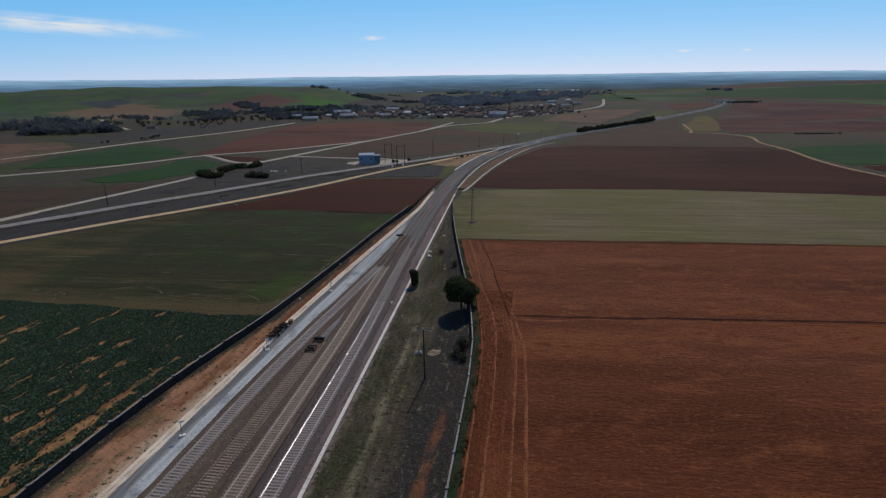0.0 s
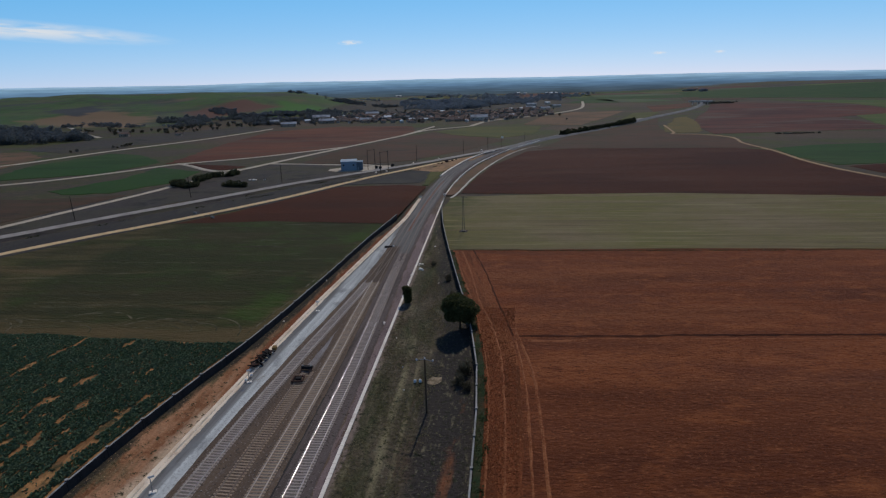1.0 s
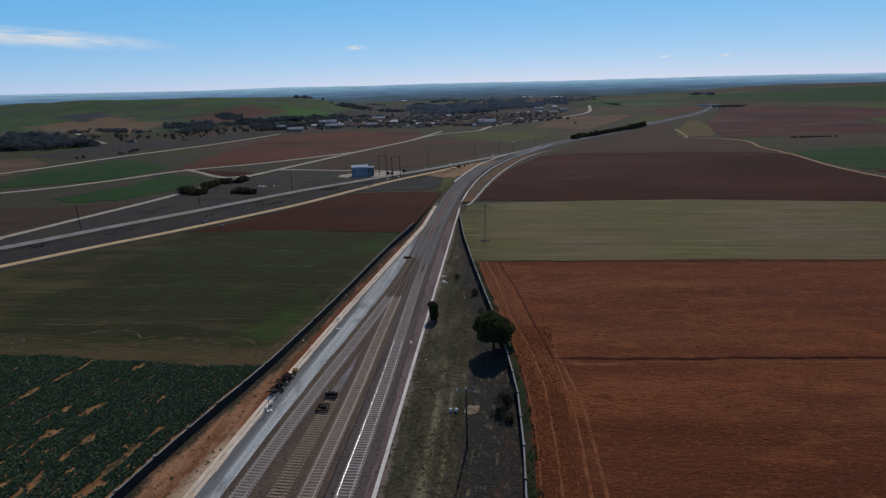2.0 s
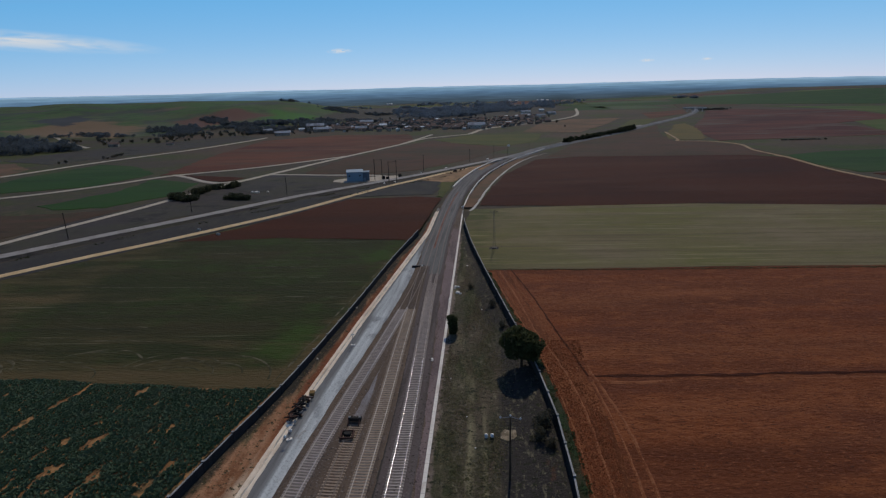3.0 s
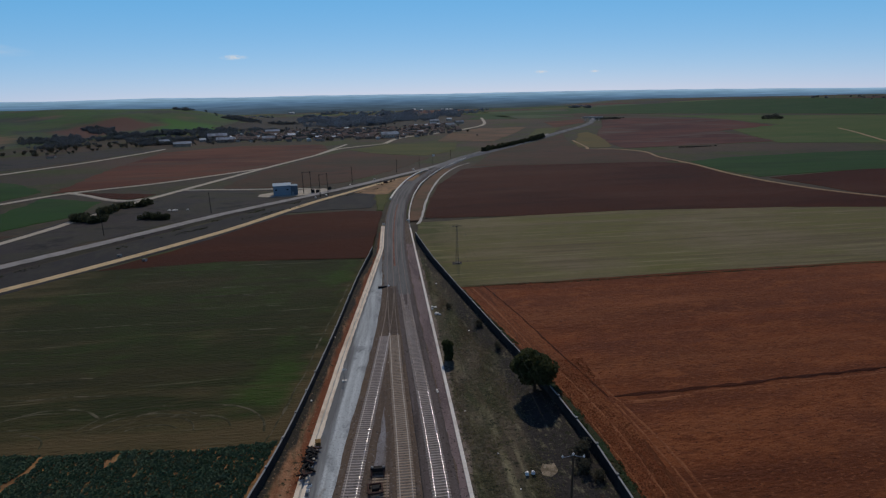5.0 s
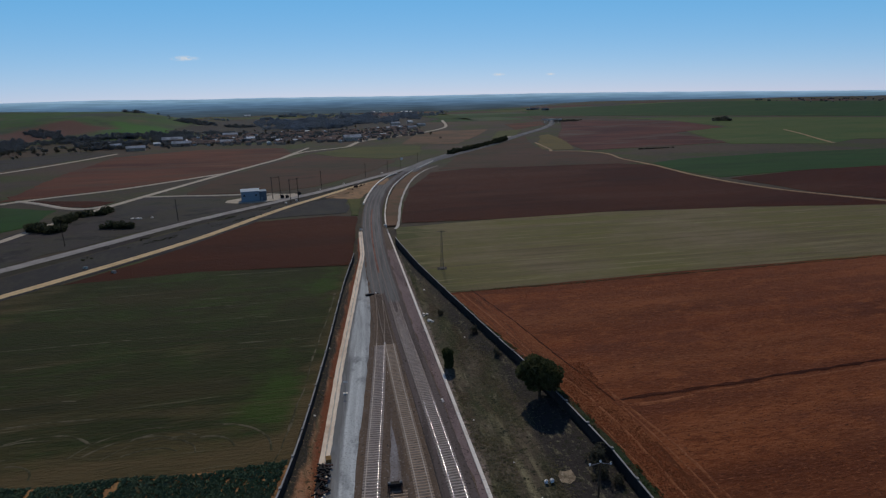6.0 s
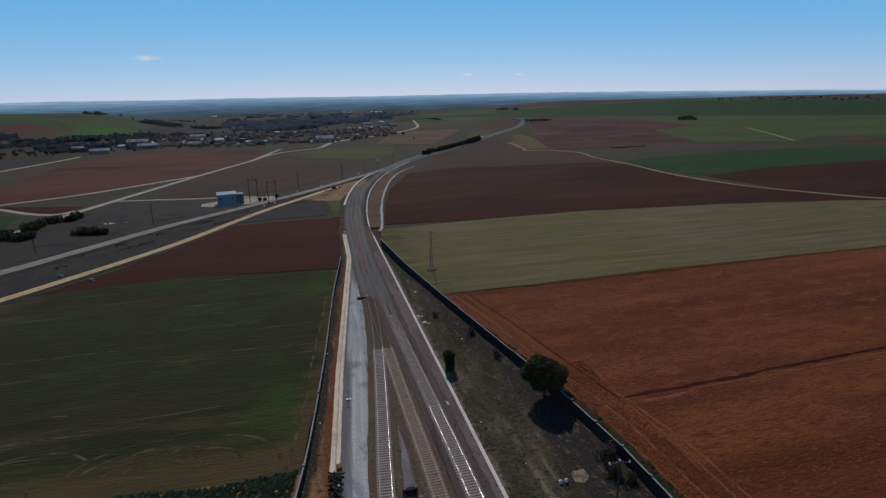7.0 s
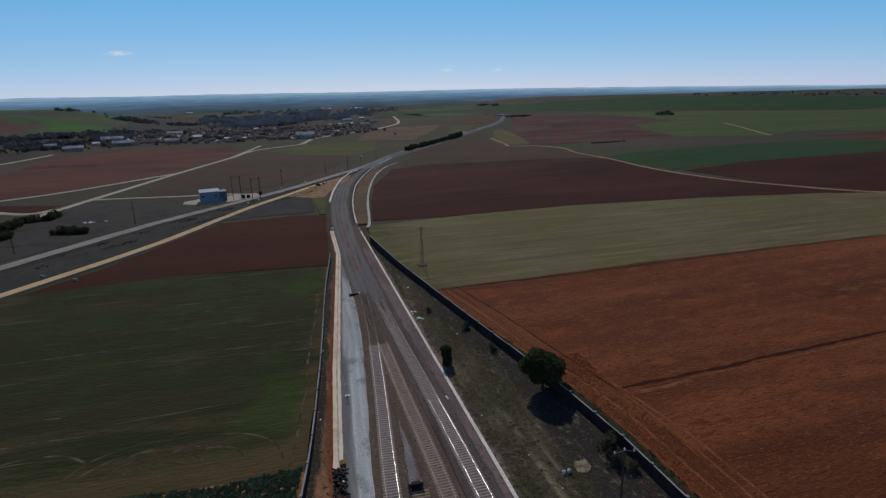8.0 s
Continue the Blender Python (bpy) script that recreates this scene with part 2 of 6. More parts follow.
M_greyroad = material("compacted grey gravel", (0.165, 0.163, 0.16), spots=[
    (0.1, (1, 0.3, 1), 0.45, 0.7, (0.2, 0.2, 0.198), 5), (0.8, (1.0, 0.08, 1), 0.48, 0.66, (0.13, 0.128, 0.124), 5),
    (0.7, (1.5, 0.08, 1), 0.85, 1.85, (0.49, 0.512, 0.506), 6, "pale"), (0.9, (1.2, 0.1, 1), 1.15, 1.6, (0.56, 0.58, 0.57), 6, "wheel"),
    (0.2, (1, 0.5, 1), 0.62, 0.72, (0.2, 0.16, 0.125), 5), (0.28, (1, 0.5, 1), 0.54, 0.68, (0.2, 0.207, 0.21), 6), (3.0, ISO, 0.5, 0.8, (0.18, 0.18, 0.176), 6)], bump=0.03, bump_scale=6)
M_ballast = material("brown weathered ballast", (0.125, 0.091, 0.067), spots=[
    (0.25, (1.5, 0.12, 1), 0.45, 0.65, (0.074, 0.057, 0.047), 5), (0.12, (1.5, 0.3, 1), 0.5, 0.66, (0.133, 0.095, 0.067), 5),
    (0.8, (1.2, 0.3, 1), 0.95, 1.9, (0.276, 0.264, 0.268), 6, "dust"), (4.0, ISO, 0.45, 0.75, (0.148, 0.118, 0.099), 6), (2.2, ISO, 0.58, 0.66, (0.048, 0.041, 0.036), 4), (2.9, ISO, 0.6, 0.68, (0.25, 0.225, 0.205), 4)], bump=0.06, bump_scale=7)
M_ballast_new = material("grey railway ballast", (0.15, 0.145, 0.14), spots=[
    (0.3, (1.5, 0.1, 1), 0.45, 0.65, (0.185, 0.178, 0.172), 5), (0.5, (1.5, 0.06, 1), 0.52, 0.66, (0.1, 0.096, 0.094), 5), (2.2, ISO, 0.58, 0.66, (0.048, 0.041, 0.036), 4), (2.9, ISO, 0.6, 0.68, (0.25, 0.225, 0.205), 4), (5.0, ISO, 0.45, 0.75, (0.12, 0.115, 0.113), 6)], bump=0.06, bump_scale=7)
M_crib = material("dusty pale ballast", (0.2, 0.178, 0.157), spots=[
    (0.4, (1.2, 0.1, 1), 0.45, 0.65, (0.155, 0.135, 0.115), 5), (2.2, ISO, 0.56, 0.66, (0.075, 0.064, 0.055), 4), (2.9, ISO, 0.6, 0.68, (0.29, 0.265, 0.24), 4)], bump=0.06, bump_scale=7)
M_ballast_dark = material("dark grey ballast", (0.1132, 0.09266, 0.08528), spots=[
    (0.3, (1.5, 0.1, 1), 0.45, 0.65, (0.1345, 0.1115, 0.105), 5), (0.5, (1.5, 0.06, 1), 0.52, 0.66, (0.0738, 0.05986, 0.05412), 5), (5.0, ISO, 0.45, 0.75, (0.1, 0.08118, 0.07626), 6), (2.2, ISO, 0.58, 0.66, (0.03936, 0.03362, 0.02952), 4), (2.9, ISO, 0.6, 0.68, (0.205, 0.1845, 0.1681), 4)], bump=0.06, bump_scale=7)
M_cess = material("pinkish grey gravel", (0.185, 0.140, 0.136), spots=[(0.3, (1.4, 0.25, 1), 0.44, 0.62, (0.122, 0.093, 0.091), 5), (0.15, (1.2, 0.4, 1), 0.52, 0.66, (0.223, 0.169, 0.163), 5), (0.5, (1.6, 0.15, 1), 0.58, 0.68, (0.106, 0.069, 0.051), 5), (4.0, ISO, 0.5, 0.75, (0.249, 0.197, 0.192), 6), (2.2, ISO, 0.58, 0.66, (0.048, 0.041, 0.036), 4), (2.9, ISO, 0.6, 0.68, (0.25, 0.225, 0.205), 4)], bump=0.05, bump_scale=6)
M_cream = material("cream new concrete", (0.82, 0.7, 0.56), spots=[(0.4, (1, 0.5, 1), 0.46, 0.66, (0.6, 0.47, 0.35), 5), (4, ISO, 0.5, 0.75, (0.86, 0.77, 0.66), 5)], bump=0.02, bump_scale=6)
M_path = material("yellow earth path", (0.6, 0.45, 0.27), spots=[
    (0.3, ISO, 0.45, 0.65, (0.48, 0.34, 0.19), 5), (3.0, ISO, 0.5, 0.75, (0.56, 0.44, 0.3), 5)], bump=0.04, bump_scale=5)
M_track = material("pale gravel track", (0.46, 0.4, 0.32), spots=[
    (0.3, ISO, 0.45, 0.65, (0.37, 0.315, 0.245), 5), (3.0, ISO, 0.5, 0.75, (0.48, 0.43, 0.36), 5)], bump=0.04, bump_scale=5)
M_conc = material("weathered concrete", (0.27, 0.26, 0.245), spots=[
    (0.6, ISO, 0.45, 0.7, (0.19, 0.18, 0.17), 5), (5, ISO, 0.5, 0.75, (0.33, 0.32, 0.3), 5)], bump=0.01, bump_scale=9)
# Near-black base puts the shade of the wall faces into the concrete.
M_wall = material("concrete darkened for shade", (0.036, 0.034, 0.033), spots=[
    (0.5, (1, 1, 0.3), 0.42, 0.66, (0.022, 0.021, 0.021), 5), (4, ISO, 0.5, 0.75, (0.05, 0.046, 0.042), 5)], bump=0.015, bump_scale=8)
M_coping = material("grey weathered coping concrete", (0.34, 0.33, 0.315), spots=[
    (0.35, ISO, 0.42, 0.62, (0.22, 0.215, 0.2), 5), (5, ISO, 0.5, 0.75, (0.4, 0.39, 0.37), 5)], bump=0.01, bump_scale=9)
M_white = material("new pale concrete", (0.8, 0.74, 0.66), spots=[
    (0.4, (1, 0.5, 1), 0.5, 0.7, (0.6, 0.52, 0.44), 5), (4, ISO, 0.5, 0.75, (0.84, 0.8, 0.74), 5)], bump=0.01, bump_scale=9)
M_conc_pale = material("pale weathered concrete", (0.5, 0.47, 0.42), spots=[(0.3, ISO, 0.45, 0.65, (0.38, 0.35, 0.3), 5), (4, ISO, 0.5, 0.75, (0.56, 0.53, 0.48), 5)], bump=0.01, bump_scale=9)
M_sleeper = material("concrete sleeper", (0.38, 0.3266, 0.299), spots=[
    (1.2, ISO, 0.45, 0.7, (0.2824, 0.2355, 0.2042), 5), (9, ISO, 0.5, 0.75, (0.449, 0.3901, 0.3625), 4)], bump=0.006, bump_scale=14)
M_sleeper_tan = material("brown-stained concrete sleeper", (0.371, 0.291, 0.222), spots=[
    (1.2, ISO, 0.45, 0.7, (0.254, 0.187, 0.138), 5), (9, ISO, 0.5, 0.75, (0.339, 0.261, 0.197), 4)], bump=0.006, bump_scale=14)
M_rail = material("worn rail steel", (0.62, 0.58, 0.6), rough=0.3, metal=1.0, spots=[
    (0.6, ISO, 0.45, 0.7, (0.5, 0.47, 0.48), 4)], spec=0.3)
M_rail_bright = material("polished rail steel", (0.72, 0.66, 0.72), rough=0.28, metal=1.0, spots=[(0.6, ISO, 0.45, 0.7, (0.62, 0.56, 0.62), 4)])
M_timber = material("weathered brown point timbers", (0.125, 0.1, 0.084), spots=[(1.2, ISO, 0.45, 0.7, (0.085, 0.066, 0.054), 5), (8, ISO, 0.5, 0.75, (0.16, 0.135, 0.115), 4)], bump=0.008, bump_scale=12)
M_redseam = material("raw pinkish red earth", (0.24, 0.1275, 0.099), spots=[(0.5, ISO, 0.45, 0.62, (0.136, 0.06375, 0.045), 5), (2.0, ISO, 0.54, 0.7, (0.32, 0.221, 0.189), 4)], bump=0.05, bump_scale=4)
M_patch = material("pale trodden earth", (0.3, 0.24, 0.17), spots=[(0.8, ISO, 0.42, 0.6, (0.16, 0.125, 0.085), 5), (2.5, ISO, 0.54, 0.7, (0.4, 0.34, 0.26), 4)], bump=0.04, bump_scale=4)
M_fartrack = material("grey far ballast", (0.17, 0.168, 0.17), spots=[(0.2, ISO, 0.45, 0.65, (0.12, 0.118, 0.118), 5), (0.05, (1, 0.3, 1), 0.5, 0.65, (0.22, 0.21, 0.2), 4)], bump=0.05, bump_scale=5)
# Pale base over head and foot stands in for the sun's glint.
M_rail_dull = material("tan rail steel paled for sun glint", (0.46, 0.4, 0.345), rough=0.5, metal=0.0, spots=[
    (0.6, ISO, 0.45, 0.7, (0.36, 0.3, 0.25), 4)], spec=0.3)
M_rail_dimmed = material("rail steel dimmed for a fading glint", (0.375, 0.345, 0.345), rough=0.5, metal=0.8, spots=[(0.6, ISO, 0.45, 0.7, (0.3, 0.27, 0.2625), 4)])
M_rail_brown = material("rusty brown rail steel", (0.22, 0.175, 0.145), rough=0.6, spots=[(0.6, ISO, 0.45, 0.7, (0.15, 0.11, 0.09), 4)], spec=0.2)
M_bark = material("rough bark", (0.09, 0.065, 0.045), spots=[(3, (1, 1, 0.3), 0.45, 0.7, (0.05, 0.036, 0.026), 5)], bump=0.03, bump_scale=9)
M_leaf = leafy(material("dark pine foliage", (0.07, 0.078, 0.036), spots=[(0.9, ISO, 0.45, 0.7, (0.1, 0.105, 0.05), 5), (6, ISO, 0.5, 0.8, (0.035, 0.048, 0.02), 4)], rough=0.75))
# Greyed and lightened for haze over far trees; near scrub shares it.
M_leaf_grey = leafy(material("dull scrub foliage, greyed for haze", (0.085, 0.08, 0.058), spots=[(0.3, ISO, 0.45, 0.7, (0.11, 0.1, 0.07), 5), (4, ISO, 0.5, 0.8, (0.06, 0.058, 0.042), 4)], rough=0.8))
# Foliage colour lifted in place of haze over the distance.
M_leaf_far = leafy(material("grey-brown bare woodland lifted for haze", (0.12, 0.115, 0.105), spots=[(0.05, ISO, 0.45, 0.65, (0.09, 0.1, 0.075), 4), (0.4, ISO, 0.5, 0.7, (0.15, 0.135, 0.115), 4)], rough=0.85))
M_crop = leafy(material("dark green crop leaves", (0.095, 0.142, 0.086), spots=[(0.3, ISO, 0.45, 0.7, (0.128, 0.168, 0.108), 5), (5, ISO, 0.5, 0.8, (0.062, 0.1, 0.062), 4)], rough=0.7))
M_tuft = leafy(material("dry grass tufts", (0.17, 0.148, 0.09), spots=[(0.3, ISO, 0.42, 0.66, (0.1, 0.102, 0.05), 5), (5, ISO, 0.5, 0.8, (0.22, 0.19, 0.125), 4)], rough=0.85))
M_grass = leafy(material("dark spring grass", (0.07, 0.095, 0.04), spots=[(0.4, ISO, 0.45, 0.65, (0.1, 0.1, 0.05), 5), (4, ISO, 0.5, 0.8, (0.045, 0.07, 0.028), 4)], rough=0.8))
M_black = material("black creosoted timber", (0.022, 0.02, 0.019), spots=[(3, ISO, 0.5, 0.8, (0.05, 0.042, 0.036), 5)], rough=0.7, bump=0.01, bump_scale=10)
M_rust = material("rusty steel", (0.085, 0.048, 0.038), spots=[(4, ISO, 0.45, 0.7, (0.05, 0.032, 0.027), 5)], rough=0.75, bump=0.005, bump_scale=20)
M_steel = material("galvanised steel", (0.3, 0.31, 0.32), rough=0.5, metal=0.7, spots=[(3, ISO, 0.5, 0.8, (0.22, 0.22, 0.23), 4)])
M_blue = material("pale blue sheet metal", (0.24, 0.295, 0.335), rough=0.5, spots=[(0.5, (1, 1, 0.3), 0.5, 0.75, (0.18, 0.23, 0.27), 4)])
M_blueroof = material("light blue roof sheet", (0.42, 0.48, 0.52), rough=0.45, spots=[(0.5, ISO, 0.5, 0.75, (0.38, 0.48, 0.58), 4)])
M_tile = material("weathered clay roof tiles", (0.23, 0.155, 0.12), spots=[(0.1, ISO, 0.45, 0.6, (0.16, 0.125, 0.108), 3), (2, ISO, 0.5, 0.8, (0.12, 0.075, 0.06), 4)], bump=0.05, bump_scale=4)
M_greyroof = material("grey fibre roof", (0.46, 0.46, 0.465), spots=[(0.1, ISO, 0.45, 0.6, (0.25, 0.245, 0.245), 3)])
M_render = material("brownish render", (0.4, 0.32, 0.25), spots=[(0.08, ISO, 0.45, 0.6, (0.24, 0.18, 0.14), 2), (1, ISO, 0.5, 0.8, (0.34, 0.29, 0.23), 4)])
M_whitewash = material("white wall paint", (0.78, 0.77, 0.74), spots=[(0.4, ISO, 0.5, 0.75, (0.66, 0.64, 0.6), 4)])
M_housewall = material("weathered pale house wall", (0.56, 0.5, 0.43), spots=[(0.1, ISO, 0.45, 0.6, (0.38, 0.32, 0.26), 3), (0.4, ISO, 0.5, 0.75, (0.5, 0.45, 0.39), 4)])
M_glass = material("dark window glass", (0.03, 0.035, 0.04), rough=0.1, spec=0.5)
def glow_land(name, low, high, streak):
    """Distant land that glows in the colour of the haze over it."""
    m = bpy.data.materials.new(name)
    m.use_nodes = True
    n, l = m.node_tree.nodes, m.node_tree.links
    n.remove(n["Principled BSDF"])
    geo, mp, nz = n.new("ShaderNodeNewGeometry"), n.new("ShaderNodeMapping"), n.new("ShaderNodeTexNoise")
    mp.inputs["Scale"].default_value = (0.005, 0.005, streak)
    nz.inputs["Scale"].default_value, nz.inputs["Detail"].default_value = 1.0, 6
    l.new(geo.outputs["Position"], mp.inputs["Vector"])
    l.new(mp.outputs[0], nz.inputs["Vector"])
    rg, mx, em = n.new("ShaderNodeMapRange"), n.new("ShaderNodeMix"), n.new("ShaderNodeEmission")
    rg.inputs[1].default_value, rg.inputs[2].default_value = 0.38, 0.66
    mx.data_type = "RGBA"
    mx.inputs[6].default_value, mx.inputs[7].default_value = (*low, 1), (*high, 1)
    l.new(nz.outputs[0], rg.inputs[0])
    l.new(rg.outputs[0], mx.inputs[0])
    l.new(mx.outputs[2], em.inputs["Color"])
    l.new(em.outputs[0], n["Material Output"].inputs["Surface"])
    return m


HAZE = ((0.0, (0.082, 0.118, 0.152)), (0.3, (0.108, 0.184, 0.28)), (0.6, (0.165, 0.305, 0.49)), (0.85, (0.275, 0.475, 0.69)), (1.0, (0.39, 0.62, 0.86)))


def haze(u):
    """Glow of the far land: the farther, the more haze is mixed in."""
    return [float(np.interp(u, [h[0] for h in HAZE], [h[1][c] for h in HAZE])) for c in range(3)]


M_oldline = material("old pale ballast", (0.31, 0.288, 0.265), spots=[
    (0.2, ISO, 0.45, 0.65, (0.22, 0.2, 0.185), 5), (3.0, ISO, 0.5, 0.75, (0.36, 0.34, 0.315), 5)], bump=0.05, bump_scale=5)
M_paleroof = material("pale sheet roof", (0.74, 0.74, 0.72), spots=[(0.2, ISO, 0.45, 0.7, (0.6, 0.59, 0.57), 3)], rough=0.6)
M_burnt = material("dark burnt verge soil", (0.045, 0.042, 0.04), spots=[
    (0.15, (1, 0.5, 1), 0.45, 0.65, (0.06, 0.055, 0.045), 5), (0.9, ISO, 0.5, 0.75, (0.032, 0.03, 0.03), 5)], bump=0.15, bump_scale=1.2)
M_heath = material("dark scrubby heath", (0.055, 0.048, 0.045), spots=[
    (0.02, (1, 1.6, 1), 0.45, 0.6, (0.06, 0.056, 0.04), 5), (0.06, (1, 1.4, 1), 0.54, 0.66, (0.03, 0.03, 0.026), 5), (0.3, ISO, 0.52, 0.7, (0.07, 0.062, 0.052), 5)], bump=0.3, bump_scale=0.8)
M_rut = material("pressed red soil", (0.245, 0.1, 0.05), spots=[(0.5, ISO, 0.42, 0.56, (0.16, 0.056, 0.027), 5), (3.0, ISO, 0.52, 0.68, (0.31, 0.15, 0.085), 4)], bump=0.08, bump_scale=4)
M_dry = material("dry straw in the cereal", (0.125, 0.108, 0.073), spots=[(0.4, ISO, 0.42, 0.55, (0.05, 0.047, 0.025), 5)], bump=0.05, bump_scale=4)
M_clod = material("clods of red soil", (0.17, 0.054, 0.024), spots=[(0.8, ISO, 0.42, 0.6, (0.1, 0.034, 0.016), 4), (3.1, ISO, 0.5, 0.7, (0.25, 0.105, 0.053), 3)])
M_lane_tan = material("tan earth track", (0.33, 0.235, 0.145), spots=[(0.3, ISO, 0.45, 0.65, (0.24, 0.165, 0.1), 5)], bump=0.04, bump_scale=5)
M_leaf_dark = leafy(material("dark shrub foliage", (0.05, 0.056, 0.032), spots=[(0.3, ISO, 0.45, 0.7, (0.07, 0.07, 0.045), 5), (4, ISO, 0.5, 0.8, (0.035, 0.04, 0.024), 4)], rough=0.8))
# Blue-grey leaf colour carries the haze over the distant woods.
M_wood_haze = leafy(material("winter woodland tinted by haze", (0.1288, 0.1437, 0.1564), spots=[(0.02, ISO, 0.45, 0.65, (0.08625, 0.1012, 0.09775), 4), (0.3, ISO, 0.5, 0.7, (0.1437, 0.1472, 0.1495), 4)], rough=0.85))
# Farther woods, with more of the haze's blue in their colour.
M_wood_haze_far = leafy(material("bare wood tinted by deeper haze", (0.18, 0.2136, 0.2544), spots=[(0.015, ISO, 0.45, 0.65, (0.12, 0.15, 0.174), 4), (0.3, ISO, 0.5, 0.7, (0.21, 0.228, 0.246), 4)], rough=0.85))
M_slate = material("dark slate-blue sheet metal", (0.12, 0.145, 0.165), rough=0.5, spots=[(0.5, (1, 1, 0.3), 0.5, 0.75, (0.09, 0.11, 0.13), 4)])
M_sand = material("bare sandy earth", (0.3, 0.19, 0.11), spots=[(0.1, ISO, 0.44, 0.6, (0.2, 0.13, 0.08), 5), (0.3, ISO, 0.54, 0.66, (0.13, 0.1, 0.06), 5)], bump=0.1, bump_scale=1.5)
M_mast = material("weathered grey steel", (0.13, 0.12, 0.11), rough=0.7, spots=[(2, ISO, 0.45, 0.7, (0.085, 0.075, 0.065), 4)])
M_crate = material("yellow stained timber", (0.26, 0.17, 0.08), spots=[(1.5, ISO, 0.45, 0.65, (0.17, 0.105, 0.05), 5)], bump=0.01, bump_scale=12)
M_cable = material("black cable", (0.02, 0.02, 0.02), rough=0.6)


def cloud_material():
    m = bpy.data.materials.new("thin glowing cloud veil")
    m.use_nodes = True
    n, l = m.node_tree.nodes, m.node_tree.links
    n.remove(n["Principled BSDF"])
    tc, nz = n.new("ShaderNodeTexCoord"), n.new("ShaderNodeTexNoise")
    mp = n.new("ShaderNodeMapping")
    mp.inputs["Scale"].default_value = (5, 1, 2.5)
    l.new(tc.outputs["Generated"], mp.inputs["Vector"])
    l.new(mp.outputs[0], nz.inputs["Vector"])
    nz.inputs["Scale"].default_value, nz.inputs["Detail"].default_value = 1.6, 6
    sub = n.new("ShaderNodeVectorMath")
    sub.operation = "SUBTRACT"
    sub.inputs[1].default_value = (0.5, 0.5, 0.5)
    l.new(tc.outputs["Generated"], sub.inputs[0])
    flat = n.new("ShaderNodeVectorMath")
    flat.operation = "MULTIPLY"
    flat.inputs[1].default_value = (2, 0, 2)
    l.new(sub.outputs[0], flat.inputs[0])
    ln = n.new("ShaderNodeVectorMath")
    ln.operation = "LENGTH"
    l.new(flat.outputs[0], ln.inputs[0])
    edge = n.new("ShaderNodeMapRange")
    edge.inputs[1].default_value, edge.inputs[2].default_value, edge.inputs[3].default_value, edge.inputs[4].default_value = 0.1, 0.95, 1.0, 0.0
    l.new(ln.outputs["Value"], edge.inputs[0])
    rg = n.new("ShaderNodeMapRange")
    rg.inputs[1].default_value, rg.inputs[2].default_value, rg.inputs[4].default_value = 0.28, 0.58, 0.8
    l.new(nz.outputs[0], rg.inputs[0])
    mul = n.new("ShaderNodeMath")
    mul.operation = "MULTIPLY"
    l.new(edge.outputs[0], mul.inputs[0])
    l.new(rg.outputs[0], mul.inputs[1])
    tr, em, mix = n.new("ShaderNodeBsdfTransparent"), n.new("ShaderNodeEmission"), n.new("ShaderNodeMixShader")
    # White emission replaces the sunlight scattered through the veil.
    em.inputs["Color"].default_value, em.inputs["Strength"].default_value = (1, 0.98, 0.96, 1), 1.25
    l.new(mul.outputs[0], mix.inputs[0])
    l.new(tr.outputs[0], mix.inputs[1])
    l.new(em.outputs[0], mix.inputs[2])
    l.new(mix.outputs[0], n["Material Output"].inputs["Surface"])
    return m


# ---- shapes ----
def smooth(a, b, v):
    u = min(max((v - a) / (b - a), 0.0), 1.0)
    return u * u * (3 - 2 * u)


def land(x, y):
    """Height of the open land: flat fields, a fall towards the village, a green ridge to the west."""
    z = 1.0 - 1.5 * smooth(90, 200, y) - 8.5 * smooth(200, 800, y)
    z += (45 - 13 * (1 - smooth(-1750, -850, x))) * (1 - smooth(-650, -280, x)) * math.exp(-((y - 1500) / 330) ** 2)
    z += 10 * (1 - smooth(-1500, -500, x)) * smooth(500, 900, y) * (1 - smooth(1900, 2400, y))
    if x < -280 and y > 700:
        z += 7 * (1 - smooth(-650, -280, x)) * smooth(800, 1100, y) * noise.noise(Vector((x / 170, y / 170, 2.0)))
    return z + 22 * smooth(300, 1500, x) * smooth(900, 2200, y)


BED = -1.3                                            # level of the railway formation


def spline(knots, step):
    """Points along a smooth curve through the knots, about step apart."""
    p = [Vector(k) for k in knots]
    p = [2 * p[0] - p[1]] + p + [2 * p[-1] - p[-2]]
    out = []
    for a, b, c, d in zip(p, p[1:], p[2:], p[3:]):
        n = max(1, round((c - b).length / step))
        for i in range(n):
            t = i / n
            out.append(0.5 * (2 * b + (c - a) * t + (2 * a - 5 * b + 4 * c - d) * t * t + (3 * b - a - 3 * c + d) * t ** 3))
    return out + [p[-2]]


def rail_level(x, y):
    """Level of the formation: flat in the cutting, then following the land on a low bank."""
    k = smooth(240, 380, y)
    return BED * (1 - k) + (land(x, y) + 0.7) * k


def mesh_object(name, verts, faces, mat, parent=None, label="", smooth_faces=False):
    me = bpy.data.meshes.new(name)
    me.from_pydata(verts, [], faces)
    me.update()
    if smooth_faces:
        me.polygons.foreach_set("use_smooth", [True] * len(me.polygons))
    me.materials.append(mat)
    ob = new(name, me)
    if parent:
        ob.parent = parent
    if label:
        ob["label"] = label
    return ob


